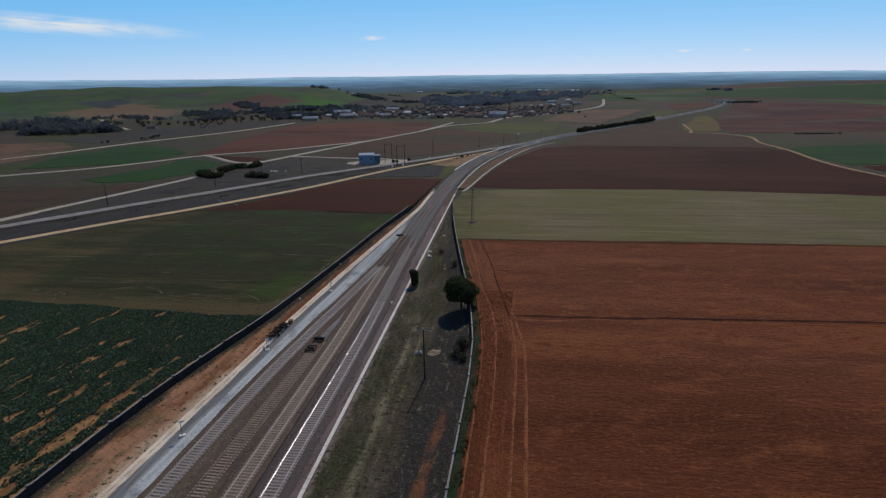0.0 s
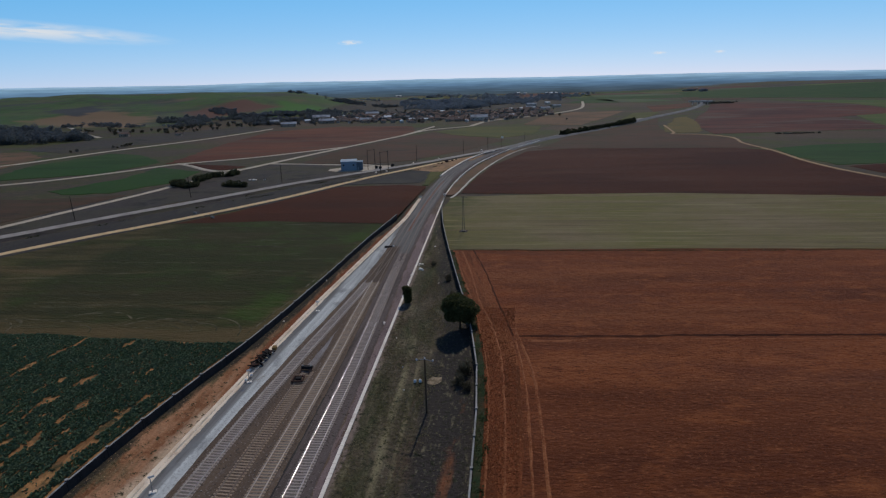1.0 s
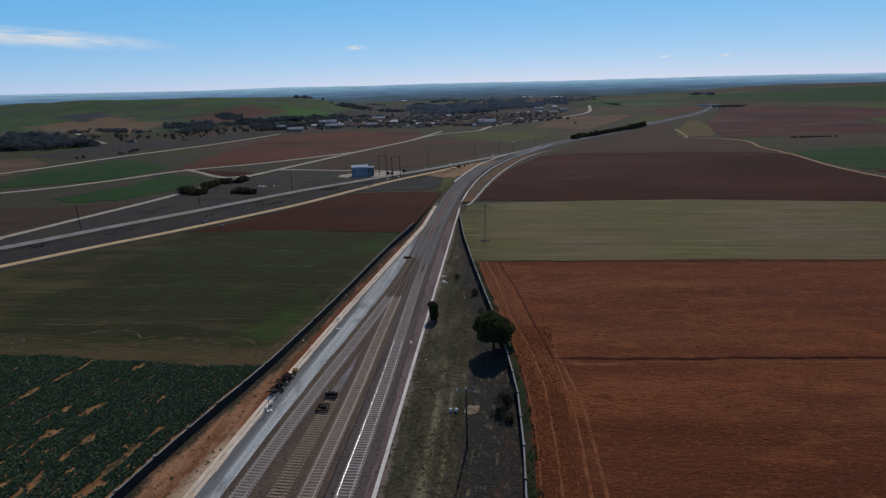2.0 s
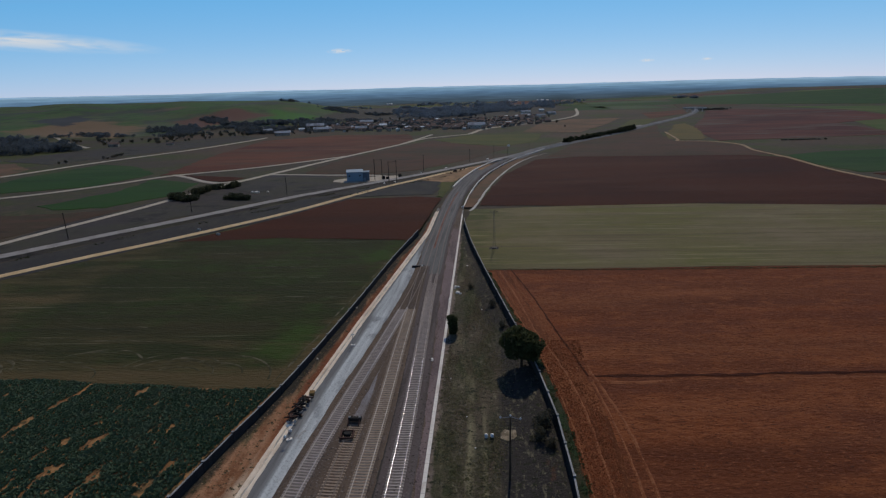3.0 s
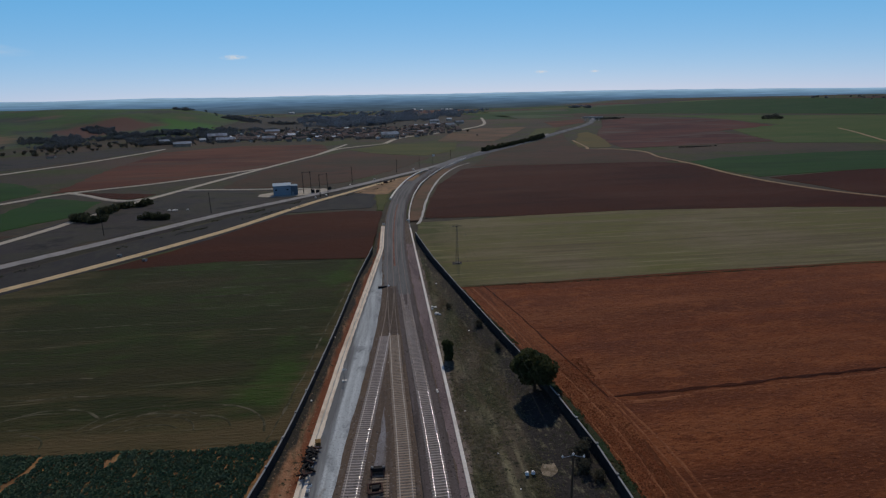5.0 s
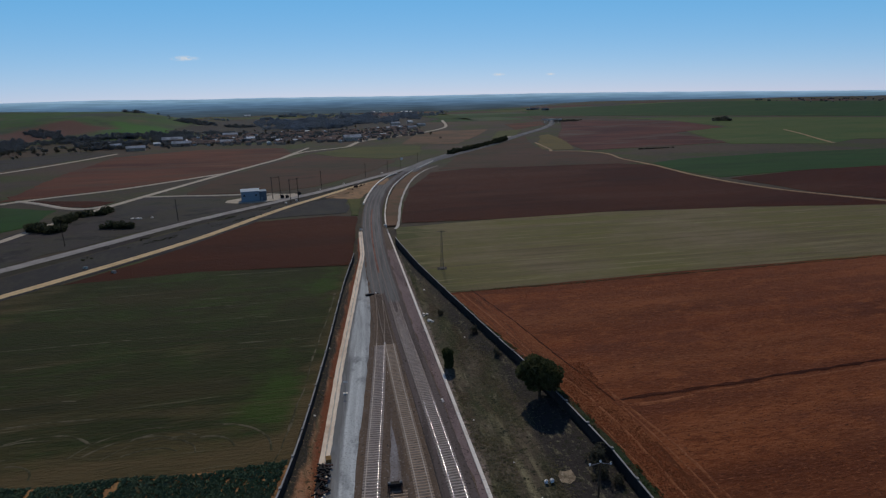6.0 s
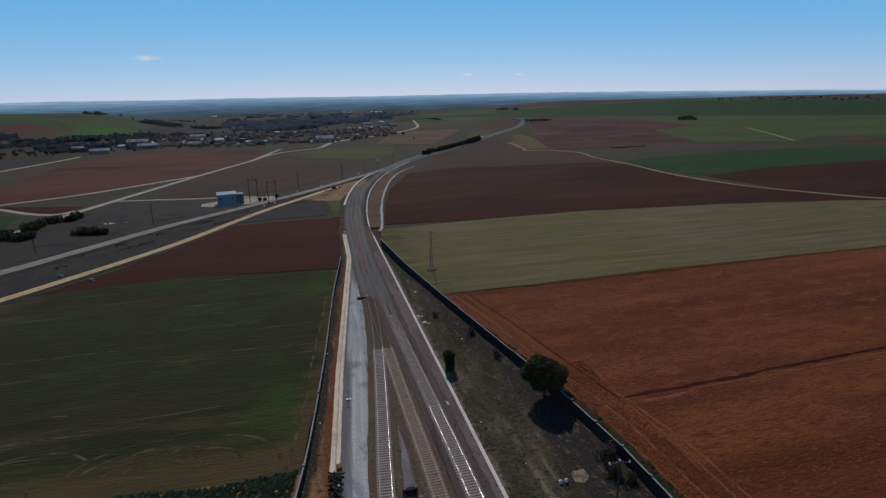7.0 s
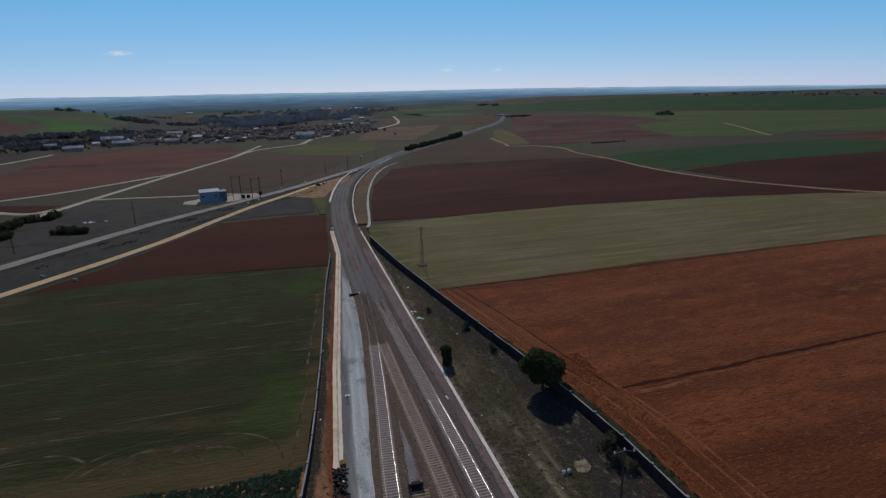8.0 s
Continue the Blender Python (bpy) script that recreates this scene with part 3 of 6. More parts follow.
def part(name, bm, mat, parent, label=""):
    me = bpy.data.meshes.new(name)
    bmesh.ops.recalc_face_normals(bm, faces=bm.faces)
    bm.to_mesh(me)
    bm.free()
    me.materials.append(mat)
    ob = new(name, me)
    if parent:
        ob.parent = parent
    if label:
        ob["label"] = label
    return ob


def box(bm, sx, sy, sz, m=Matrix(), bevel=0.0, taper=1.0):
    """A box standing on z = 0 of m, with bevelled edges and a top scaled by taper."""
    r = bmesh.ops.create_cube(bm, size=1.0, matrix=Matrix.Translation((0, 0, 0.5)))
    vs = r["verts"]
    for v in vs:
        k = taper if v.co.z > 0.5 else 1.0
        v.co = Vector((v.co.x * sx * k, v.co.y * sy * k, v.co.z * sz))
    if bevel:
        es = list({e for v in vs for e in v.link_edges})
        vs = list({v for f in bmesh.ops.bevel(bm, geom=es, offset=bevel, segments=1, affect="EDGES")["faces"] for v in f.verts} | {v for v in vs if v.is_valid})
    bmesh.ops.transform(bm, matrix=m, verts=[v for v in vs if v.is_valid])


def tube(bm, a, b, ra, rb, n=8):
    a, b = Vector(a), Vector(b)
    m = Matrix.Translation((a + b) / 2) @ (b - a).to_track_quat("Z", "Y").to_matrix().to_4x4()
    bmesh.ops.create_cone(bm, cap_ends=True, segments=n, radius1=ra, radius2=rb, depth=(b - a).length, matrix=m)


def sweep(name, pts, profile, mat, parent=None, closed=False, label="", wobble=0.0, seed=0):
    """A profile of (side, up) pairs carried along points; wobble moves its rim unevenly."""
    verts, faces, k = [], [], len(profile)
    for i, p in enumerate(pts):
        t = (pts[min(i + 1, len(pts) - 1)] - pts[max(i - 1, 0)]).normalized()
        side = Vector((t.y, -t.x, 0)).normalized()
        for j, (s, u) in enumerate(profile):
            w = 0.0
            if wobble and (j == 0 or j == k - 1):
                w = wobble * (noise.noise(Vector((p.x * 0.35, p.y * 0.35, seed + j * 7.3))) + 0.6 * noise.noise(Vector((p.x * 1.3, p.y * 1.3, seed + j * 3.1))))
            q = p + side * (s + w)
            verts.append((q.x, q.y, p.z + u))
    for i in range(len(pts) - 1):
        for j in range(k if closed else k - 1):
            a, b = i * k + j, i * k + (j + 1) % k
            faces.append((a, b, b + k, a + k))
    if closed:
        faces += [tuple(range(k)), tuple(range((len(pts) - 1) * k, len(pts) * k))[::-1]]
    return mesh_object(name, verts, faces, mat, parent, label)


def sheet(name, corners, mat, lift, cell=25.0, rough=0.7, top=land, seed=0, skirt=0.4):
    """A piece of land with an uneven border, laid on the terrain."""
    ring, n = [], len(corners)
    for i in range(n):
        a, b = Vector(corners[i]), Vector(corners[(i + 1) % n])
        m = max(1, int((b - a).length / 6))
        for j in range(m):
            p = a.lerp(b, j / m)
            w = rough * noise.noise(Vector((p.x * 0.11, p.y * 0.11, seed))) + 0.6 * rough * noise.noise(Vector((p.x * 0.5, p.y * 0.5, seed + 5)))
            d = (b - a).normalized()
            ring.append((p.x - d.y * w, p.y + d.x * w, 0))
    bm = bmesh.new()
    bmesh.ops.triangulate(bm, faces=[bm.faces.new([bm.verts.new(c) for c in ring])])
    for axis in (0, 1):
        lo, hi = min(c[axis] for c in ring), max(c[axis] for c in ring)
        no = (1, 0, 0) if axis == 0 else (0, 1, 0)
        for i in range(1, int((hi - lo) / cell) + 1):
            co = [0, 0, 0]
            co[axis] = lo + i * cell
            bmesh.ops.bisect_plane(bm, geom=bm.verts[:] + bm.edges[:] + bm.faces[:], plane_co=co, plane_no=no)
    rim = [e for e in bm.edges if len(e.link_faces) == 1]
    away = {}
    for e in rim:
        c, mid = e.link_faces[0].calc_center_median(), (e.verts[0].co + e.verts[1].co) / 2
        d = (e.verts[1].co - e.verts[0].co).normalized()
        out = Vector((d.y, -d.x, 0))
        if out.dot(mid - c) < 0:
            out = -out
        for v in e.verts:
            away[v] = away.get(v, Vector()) + out
    for v in bm.verts:
        v.co.z = top(v.co.x, v.co.y) + lift
    if skirt:
        place = {tuple(v.co): o for v, o in away.items()}
        made = bmesh.ops.extrude_edge_only(bm, edges=rim)["geom"]
        for v in made:
            if isinstance(v, bmesh.types.BMVert):
                o = place.get(tuple(v.co), Vector())
                v.co += (o.normalized() if o.length > 0 else o) * skirt * 1.8 + Vector((0, 0, -skirt))
    ob = part(name, bm, mat, None)
    return ob


def lay_cover(ob, name, amount):
    """Marks how much of a ground cover grows at each place of a mesh."""
    at = ob.data.attributes.new(name, "FLOAT", "POINT")
    at.data.foreach_set("value", [amount(v.co.x, v.co.y) for v in ob.data.vertices])


def ground_thing(ob, label, category):
    return tagged(ob, label, category, kind="structure")


def strip(name, knots, width, mat, label, lift=0.12, category="track", step=4.0, wobble=0.35, level=land, seed=0):
    pts = spline([(x, y, 0) for x, y in knots], step)
    for p in pts:
        p.z = level(p.x, p.y) + lift
    h = width / 2
    return ground_thing(sweep(name, pts, [(-h - 0.5, -0.4), (-h, -0.06), (-h * 0.8, 0.0), (0, 0.04), (h * 0.8, 0.0), (h, -0.06), (h + 0.5, -0.4)] if width > 1.6 else [(-h, -0.012), (0, 0.02), (h, -0.012)], mat, wobble=wobble, seed=seed), label, category)


# ---- lines of the plan: knots (y, x) along the railway ----
def line(knots):
    ys, xs = [k[0] for k in knots], [k[1] for k in knots]
    def at(y):
        if y < ys[0]:
            return xs[0] + (y - ys[0]) * (xs[1] - xs[0]) / (ys[1] - ys[0])
        return float(np.interp(y, ys, xs))
    return at


WALL_L = line([(-60, -63.5), (47, -62), (65, -61.4), (79, -60), (91, -58.3), (100, -56.7), (113, -55.3), (128, -54.1), (141, -53.1), (163, -51.8), (184, -50.4), (213, -47.7)])
WALL_R = line([(-60, -7.5), (30, -8.7), (83, -9.2), (98, -10), (113, -12), (127, -14.4), (143, -17.6), (173, -23.3), (200, -28), (232, -32.3)])
CHANNEL = line([(-60, -55), (51, -53.5), (105, -52), (137, -50.4), (150, -49.5), (190, -46.8), (220, -44.8), (256, -45.2)])
TROUGH = line([(-60, -24.5), (55, -28), (261, -34.3)])
ROAD_EDGE = line([(-60, -47.5), (100, -47.3), (115, -46.2), (135, -44.5), (155, -43.2), (179, -42.9), (200, -43.6), (225, -44.0)])

MAIN = [(-28.6, -60), (-32.0, 55), (-33.2, 94), (-34.5, 120), (-36.2, 150), (-37.3, 175), (-38.2, 200), (-38.7, 225), (-38.7, 252), (-37.7, 290),
        (-34.2, 335), (-26.0, 390), (-8.5, 461), (20, 545), (62, 628), (128, 747), (215, 905), (318, 1088), (405, 1285), (470, 1480)]
SIDE_C = [(-33.4, -60), (-36.8, 55), (-38.0, 97), (-39.2, 124), (-39.9, 144), (-40.5, 158), (-41.0, 176), (-41.6, 200), (-42.0, 227), (-42.2, 252), (-41.5, 290), (-38.2, 335), (-31.0, 384)]
SIDE_A = [(-47.6, -60), (-46.6, 54), (-46.1, 80), (-45.1, 99), (-43.3, 123), (-41.9, 144), (-41.2, 158), (-41.05, 172)]
SIDE_B = [(-41.6, -60), (-41.5, 55), (-41.4, 97)]

# ---- ground: one sheet to the horizon ----
def ground_height(x, y):
    z = land(x, y) - 0.12
    if y < 330:
        l, r = WALL_L(min(y, 213)) - 3.0, WALL_R(min(y, 232)) + 3.0
        inside = smooth(l - 4, l, x) * (1 - smooth(r, r + 4, x)) * (1 - smooth(215, 330, y))
        z = z * (1 - inside) + (BED - 0.35) * inside
    return z


def spaced(lo, hi, near_lo, near_hi, near, grow=1.16, cap=16, reach=1700):
    out = list(np.arange(near_lo, near_hi, near))
    d, v = near, near_hi
    while v < hi:
        out.append(v)
        d = min(d * grow, cap if v < reach else 150)
        v += d
    out.append(hi)
    d, v = near, near_lo - near
    while v > lo:
        out.insert(0, v)
        d = min(d * grow, cap if v > -reach else 150)
        v -= d
    out.insert(0, lo)
    return out


# the far plain, one low swell of land behind another
def skyline(a):
    """Rise of the farthest hills over the eye, falling off towards the east."""
    return float(np.interp(a, [-80, -46, -30, -9, 11, 29, 48, 80], [0.0075, 0.0078, 0.0064, 0.007, 0.0048, 0.002, -0.0037, -0.006]))


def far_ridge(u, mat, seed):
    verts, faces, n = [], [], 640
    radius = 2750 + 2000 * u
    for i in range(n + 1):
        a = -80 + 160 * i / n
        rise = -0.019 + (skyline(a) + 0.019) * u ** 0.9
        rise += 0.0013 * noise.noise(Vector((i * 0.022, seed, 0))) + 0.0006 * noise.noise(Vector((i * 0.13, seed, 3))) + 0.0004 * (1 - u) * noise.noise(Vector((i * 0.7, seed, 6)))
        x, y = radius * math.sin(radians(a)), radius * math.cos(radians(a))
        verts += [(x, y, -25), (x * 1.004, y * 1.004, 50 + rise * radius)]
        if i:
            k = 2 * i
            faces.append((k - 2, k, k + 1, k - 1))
    return ground_thing(mesh_object("backdrop", verts, faces, mat), "glowing haze-blue swell of the distant plain", "distant land")


# Each band emits its haze colour; no air stands between them.
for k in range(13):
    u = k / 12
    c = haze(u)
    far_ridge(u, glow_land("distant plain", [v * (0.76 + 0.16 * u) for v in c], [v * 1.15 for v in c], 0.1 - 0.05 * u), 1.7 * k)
gx, gy = spaced(-4950, 4950, -75, 10, 2.5), spaced(-1500, 4980, -60, 340, 8.0)
gv = [(x, y, ground_height(x, y)) for y in gy for x in gx]
w = len(gx)
gf = [(j * w + i, j * w + i + 1, (j + 1) * w + i + 1, (j + 1) * w + i) for j in range(len(gy) - 1) for i in range(w - 1)]
ground_thing(mesh_object("ground", gv, gf, M_ground, smooth_faces=True), "open dry grassland with faint red and green patches", "ground")

# ---- fields ----
ys_r = [-60, 30, 60, 83, 98, 113, 127, 143, 158, 172]
edge_r = [(WALL_R(y) + 0.3, y) for y in ys_r]
ground_thing(sheet("field_ploughed", edge_r + [(60, 177), (140, 179), (330, 190), (330, -60)], M_plough, 0.0, skirt=0.0, cell=12, rough=0.3), "freshly ploughed red-brown field beside the wall", "field")
edge_p = [(WALL_R(y) + 0.4, y) for y in (172, 185, 200, 215, 232)]
stubble = ground_thing(sheet("field_stubble", edge_p + [(-30.5, 257), (15, 263), (65, 266), (135, 260), (195, 249), (330, 225), (330, 190), (140, 179), (60, 177)], M_stubble, 0.03, skirt=0.0, cell=7, rough=0.6, seed=2), "pale greenish stubble field between ploughed fields", "field")
lay_cover(stubble, "weedy", lambda x, y: 0.9 * math.exp(-((x + 27) / 14) ** 2 - ((y - 248) / 16) ** 2) + 0.55 * math.exp(-((x - WALL_R(min(y, 232)) - 3) / 6) ** 2))
ground_thing(sheet("field_fallow", [(-27, 266), (15, 263), (65, 266), (135, 260), (195, 249), (218, 240), (190, 287), (176, 335), (182, 400), (187, 440), (160, 470), (120, 487), (75, 484), (10, 452), (-14, 367), (-24, 305)], M_soil_dark, 0.06, skirt=0.0, cell=12, rough=1.0, seed=3), "dark red fallow field beside the railway curve", "field")
edge_l = [(WALL_L(y) - 0.3, y) for y in (205, 184, 163, 141, 128, 113, 101)]
cereal = sheet("field_cereal", edge_l + [(-95, 101), (-125, 101), (-200, 101), (-175, 150), (-157, 178), (-138, 204), (-97, 209)], M_green, 0.0, skirt=0.0, cell=3.0, rough=0.6, seed=4)
ground_thing(cereal, "dull green young cereal field behind the wall", "field")


def lush(x, y):
    """Greener near the wall, most of all in two soft spots."""
    d = WALL_L(y) - x
    return 0.35 * (1 - smooth(8, 26, d)) + 0.75 * math.exp(-((d - 7) / 5) ** 2 - ((y - 124) / 9) ** 2) + 0.5 * math.exp(-((d - 6) / 5) ** 2 - ((y - 190) / 12) ** 2)


def dry(x, y):
    """Thin dry growth at the turning strip and beside the wall."""
    d = WALL_L(y) - x
    return 0.85 * (1 - smooth(104, 122, y)) + 0.5 * (1 - smooth(1, 5, d)) + 0.45 * math.exp(-((y - 124 - 0.03 * x) / 3) ** 2) + 0.4 * math.exp(-((y - 146) / 3) ** 2) + 0.4 * (1 - smooth(4, 14, abs(x + 150) - 12))


lay_cover(cereal, "lush", lush)
lay_cover(cereal, "dry", dry)
edge_c = [(WALL_L(y) - 0.3, y) for y in (102.4, 100, 91, 79, 65, 47, -60)]
ground_thing(sheet("field_crop", edge_c + [(-200, -60), (-260, 60), (-200, 104.2), (-125, 104.2), (-100, 104), (-75, 102.7)], M_crop_soil, 0.03, skirt=0.0, cell=12, rough=0.6, seed=5), "dark leafy crop field with bare orange patches", "field")
ground_thing(sheet("field_red", [(-49, 206), (-97, 209), (-135, 204), (-120, 225), (-108, 250), (-92, 285), (-60, 290), (-46.5, 286), (-47.5, 240)], M_soil_maroon, 0.03, skirt=0.0, cell=12, rough=0.6, seed=6), "dark red bare field between path and railway", "field")
ground_thing(sheet("field_green", [(194, 455), (235, 478), (330, 495), (480, 500), (490, 452), (400, 382), (248, 371), (187, 356), (185, 400)], M_greenfar, 0.1, rough=1.5, seed=7), "deep green cereal field beyond the track", "field")
ground_thing(sheet("field_umber", [(222, 243), (330, 240), (520, 330), (480, 440), (400, 378), (248, 368), (190, 350), (195, 290)], M_soil_dark, 0.08, rough=1.5, seed=8), "dark umber ploughed field beyond the track", "field")

# ---- railway corridor ----
def verge_level(x, y):
    """The verge rises a little to the foot of the east wall."""
    return BED - 0.02 + 0.7 * smooth(WALL_R(y) - 6.0, WALL_R(y) - 0.5, x) * (1 - smooth(170, 220, y))


def bank_level(x, y):
    """The bank climbs from the channel to the foot of the west wall."""
    w, c = WALL_L(y), CHANNEL(y) - 0.6
    return BED - 0.02 + 1.05 * (1 - smooth(w, c, x)) * (1 - smooth(180, 225, y))


def band(name, left, right, y0, y1, mat, z, label, category, crown=0.0, step=2.0, wob=(0.0, 0.0), seed=0, cols=5):
    verts, faces = [], []
    n = int((y1 - y0) / step) + 1
    for i in range(n):
        y = y0 + (y1 - y0) * i / (n - 1)
        a = left(y) + wob[0] * (noise.noise(Vector((0.2 * y, seed, 0))) + 0.5 * noise.noise(Vector((0.9 * y, seed, 4))))
        b = right(y) + wob[1] * (noise.noise(Vector((0.2 * y, seed, 9))) + 0.5 * noise.noise(Vector((0.9 * y, seed, 2))))
        for j in range(cols):
            u = j / (cols - 1)
            verts.append((a + (b - a) * u, y, z(a + (b - a) * u, y) if callable(z) else z + crown * 4 * u * (1 - u)))
    for i in range(n - 1):
        for j in range(cols - 1):
            q = i * cols + j
            faces.append((q, q + 1, q + cols + 1, q + cols))
    return ground_thing(mesh_object(name, verts, faces, mat), label, category)


verge = band("verge", TROUGH, WALL_R, -60, 232, M_scrub, verge_level, "rough grassy verge, burnt dark along the wall, between cable trough and wall", "verge", cols=27, step=1.2)
SCAR = line([(40, -13.2), (52, -13.2), (64, -12.8), (78, -12.0), (90, -11.6)])
lay_cover(verge, "burnt", lambda x, y: 1.0 - smooth(-2.8, 2.8, WALL_R(y) - x - (8.8 - 4.4 * smooth(92, 130, y) - 2.0 * smooth(150, 180, y))))
lay_cover(verge, "straw", lambda x, y: (0.75 * math.exp(-((x - TROUGH(y) - 6.2) / 0.6) ** 2) + 0.6 * math.exp(-((x - TROUGH(y) - 8.3) / 0.5) ** 2)) * (1 - smooth(100, 125, y)) + 0.3 * (1 - smooth(2, 9, x - TROUGH(y))))
lay_cover(verge, "gravel", lambda x, y: 0.9 * (1 - smooth(0.4, 2.2, x - TROUGH(y))))
lay_cover(verge, "scar", lambda x, y: (0.85 + 0.5 * noise.noise(Vector((y * 0.3, 4.0, 1.0))) - 0.55 * smooth(62, 84, y)) * (1 - smooth(0.3, 1.6, abs(x - SCAR(y)))) * smooth(36, 42, y) * (1 - smooth(92, 100, y)))
bank = band("bank", WALL_L, CHANNEL, -60, 245, M_redbank, bank_level, "raw red earth bank below the wall", "bank", cols=13, wob=(0, 0.2))
lay_cover(bank, "spill", lambda x, y: 0.9 * smooth(-3.6, -1.2, x - CHANNEL(y)) * (1 - smooth(76, 96, y)))
# Dark soil and the wall's shade share this one painted strip.
lay_cover(bank, "foot", lambda x, y: 0.85 * (1 - smooth(0.7, 2.1, x - WALL_L(y))))
lay_cover(bank, "trench", lambda x, y: 0.9 * smooth(-2.6, -1.2, x - CHANNEL(y)) * smooth(70, 110, y))
road = band("service_road", CHANNEL, ROAD_EDGE, -60, 225, M_greyroad, BED + 0.02, "compacted grey gravel service road with pale wheel tracks", "road", wob=(0, 0.5), seed=3, cols=33, step=0.8)


def road_pale(x, y):
    """Pressed pale gravel along the middle, and all over near the points."""
    d, k = x - CHANNEL(y), smooth(132, 152, y)
    near = smooth(1.7, 3.0, d) * (1 - smooth(4.6, 6.2, d))
    return 1.0 * near * (1 - k) + 0.72 * k * smooth(0.9, 1.5, d) * (1 - smooth(185, 205, y))


lay_cover(road, "pale", road_pale)
lay_cover(road, "wheel", lambda x, y: 0.75 * (1 - smooth(135, 160, y)) * max(math.exp(-((x - CHANNEL(y) - 2.75) / 0.35) ** 2), math.exp(-((x - CHANNEL(y) - 4.15) / 0.4) ** 2)) + 0.3 * smooth(145, 160, y) * (1 - smooth(180, 200, y)))
trackbed = band("trackbed", lambda y: min(ROAD_EDGE(y), -43.5) - 0.8 if y < 225 else CHANNEL(y), TROUGH, -60, 262, M_ballast, BED, "brown weathered ballast bed under the sidings", "trackbed", cols=56, step=1.0)
lay_cover(trackbed, "dust", lambda x, y: 0.85 * (1 - smooth(0.45, 1.15, abs(x + 41.7 - 0.012 * (y - 100)))) * smooth(97.5, 100, y) * (1 - smooth(113, 131, y)))

MAIN_X = line([(k[1], k[0]) for k in MAIN[:9]])
band("cess", lambda y: MAIN_X(y) + 2.7, TROUGH, -60, 225, M_cess, BED + 0.014, "pinkish grey gravel strip beside the cable trough", "gravel", wob=(0.6, 0.0), seed=21, step=1.0, cols=4)

# sunken mounds of ballast under each running line
def path3(knots, step, level=rail_level, lift=0.0):
    pts = spline([(x, y, 0) for x, y in knots], step)
    for p in pts:
        p.z = level(p.x, p.y) + lift
    return pts


MOUND = [(-2.6, -0.02), (-1.75, 0.2), (1.75, 0.2), (2.6, -0.02)]
ground_thing(sweep("ballast_bed_main", path3([k for k in MAIN], 3.0, lift=0.02), [(-3.6, -0.9), (-2.3, 0.2), (2.3, 0.2), (3.6, -0.9)], M_ballast_dark, wobble=0.3), "dark grey ballast bank of the main line", "trackbed")
ground_thing(sweep("ballast_bed_side", path3(SIDE_C, 3.0, lift=0.012), MOUND, M_ballast, wobble=0.25, seed=2), "grey ballast of the middle siding", "trackbed")
CRIB = [(-1.45, -0.05), (-1.25, 0.218), (1.25, 0.218), (1.45, -0.05)]
for knots, y1, lift, lab in ((MAIN, 156, 0.02, "pale grey ballast between the main line sleepers"), (SIDE_C, 145, 0.012, "pale stained ballast between the middle siding's sleepers"), (SIDE_A, 145, 0.008, "pale ballast between the outer siding's sleepers")):
    ground_thing(sweep("crib_ballast", [p for p in path3(knots, 1.5, lift=lift) if p.y < y1], CRIB, M_crib, wobble=0.12, seed=31), lab, "trackbed")
ground_thing(sweep("ballast_bed_loop", path3(SIDE_A, 3.0, lift=0.008), MOUND, M_ballast, wobble=0.25, seed=3), "brown ballast of the outer siding", "trackbed")

def stretch(knots, y0, y1, step, lift):
    return [p for p in path3(knots, step, lift=lift) if y0 <= p.y <= y1]


def ramp(pts, y0, y1):
    """Lets a layer of ballast rise out of the bed."""
    for p in pts:
        p.z -= 0.2 * (1 - smooth(y0, y1, p.y))
    return pts


FILL = [(-2.2, -0.12), (-1.6, 0.09), (1.6, 0.09), (2.2, -0.12)]
ground_thing(sweep("ballast_fill_side", ramp(stretch(SIDE_C, 174, 384, 1.5, 0.205), 174, 181), FILL, M_ballast_new, wobble=0.2, seed=5), "grey ballast covering the sleepers past the points", "trackbed")
ground_thing(sweep("ballast_fill_main", ramp(stretch(MAIN, 158, 900, 2.0, 0.222), 158, 182), FILL, M_ballast_new, wobble=0.2, seed=7), "grey ballast covering the main line sleepers", "trackbed")

# ---- railway tracks ----
RAIL = [(-0.075, 0.0), (-0.075, 0.02), (-0.01, 0.04), (-0.01, 0.12), (-0.036, 0.135), (-0.034, 0.165), (-0.02, 0.172),
        (0.02, 0.172), (0.034, 0.165), (0.036, 0.135), (0.01, 0.12), (0.01, 0.04), (0.075, 0.02), (0.075, 0.0)]


RUNNING = [(0.055 * math.sin(radians(a)), 0.1765 - 0.055 * (1 - math.cos(radians(a)))) for a in (-8, 0, 6, 12, 18, 24, 30, 38)]   # rounded, worn towards the gauge side


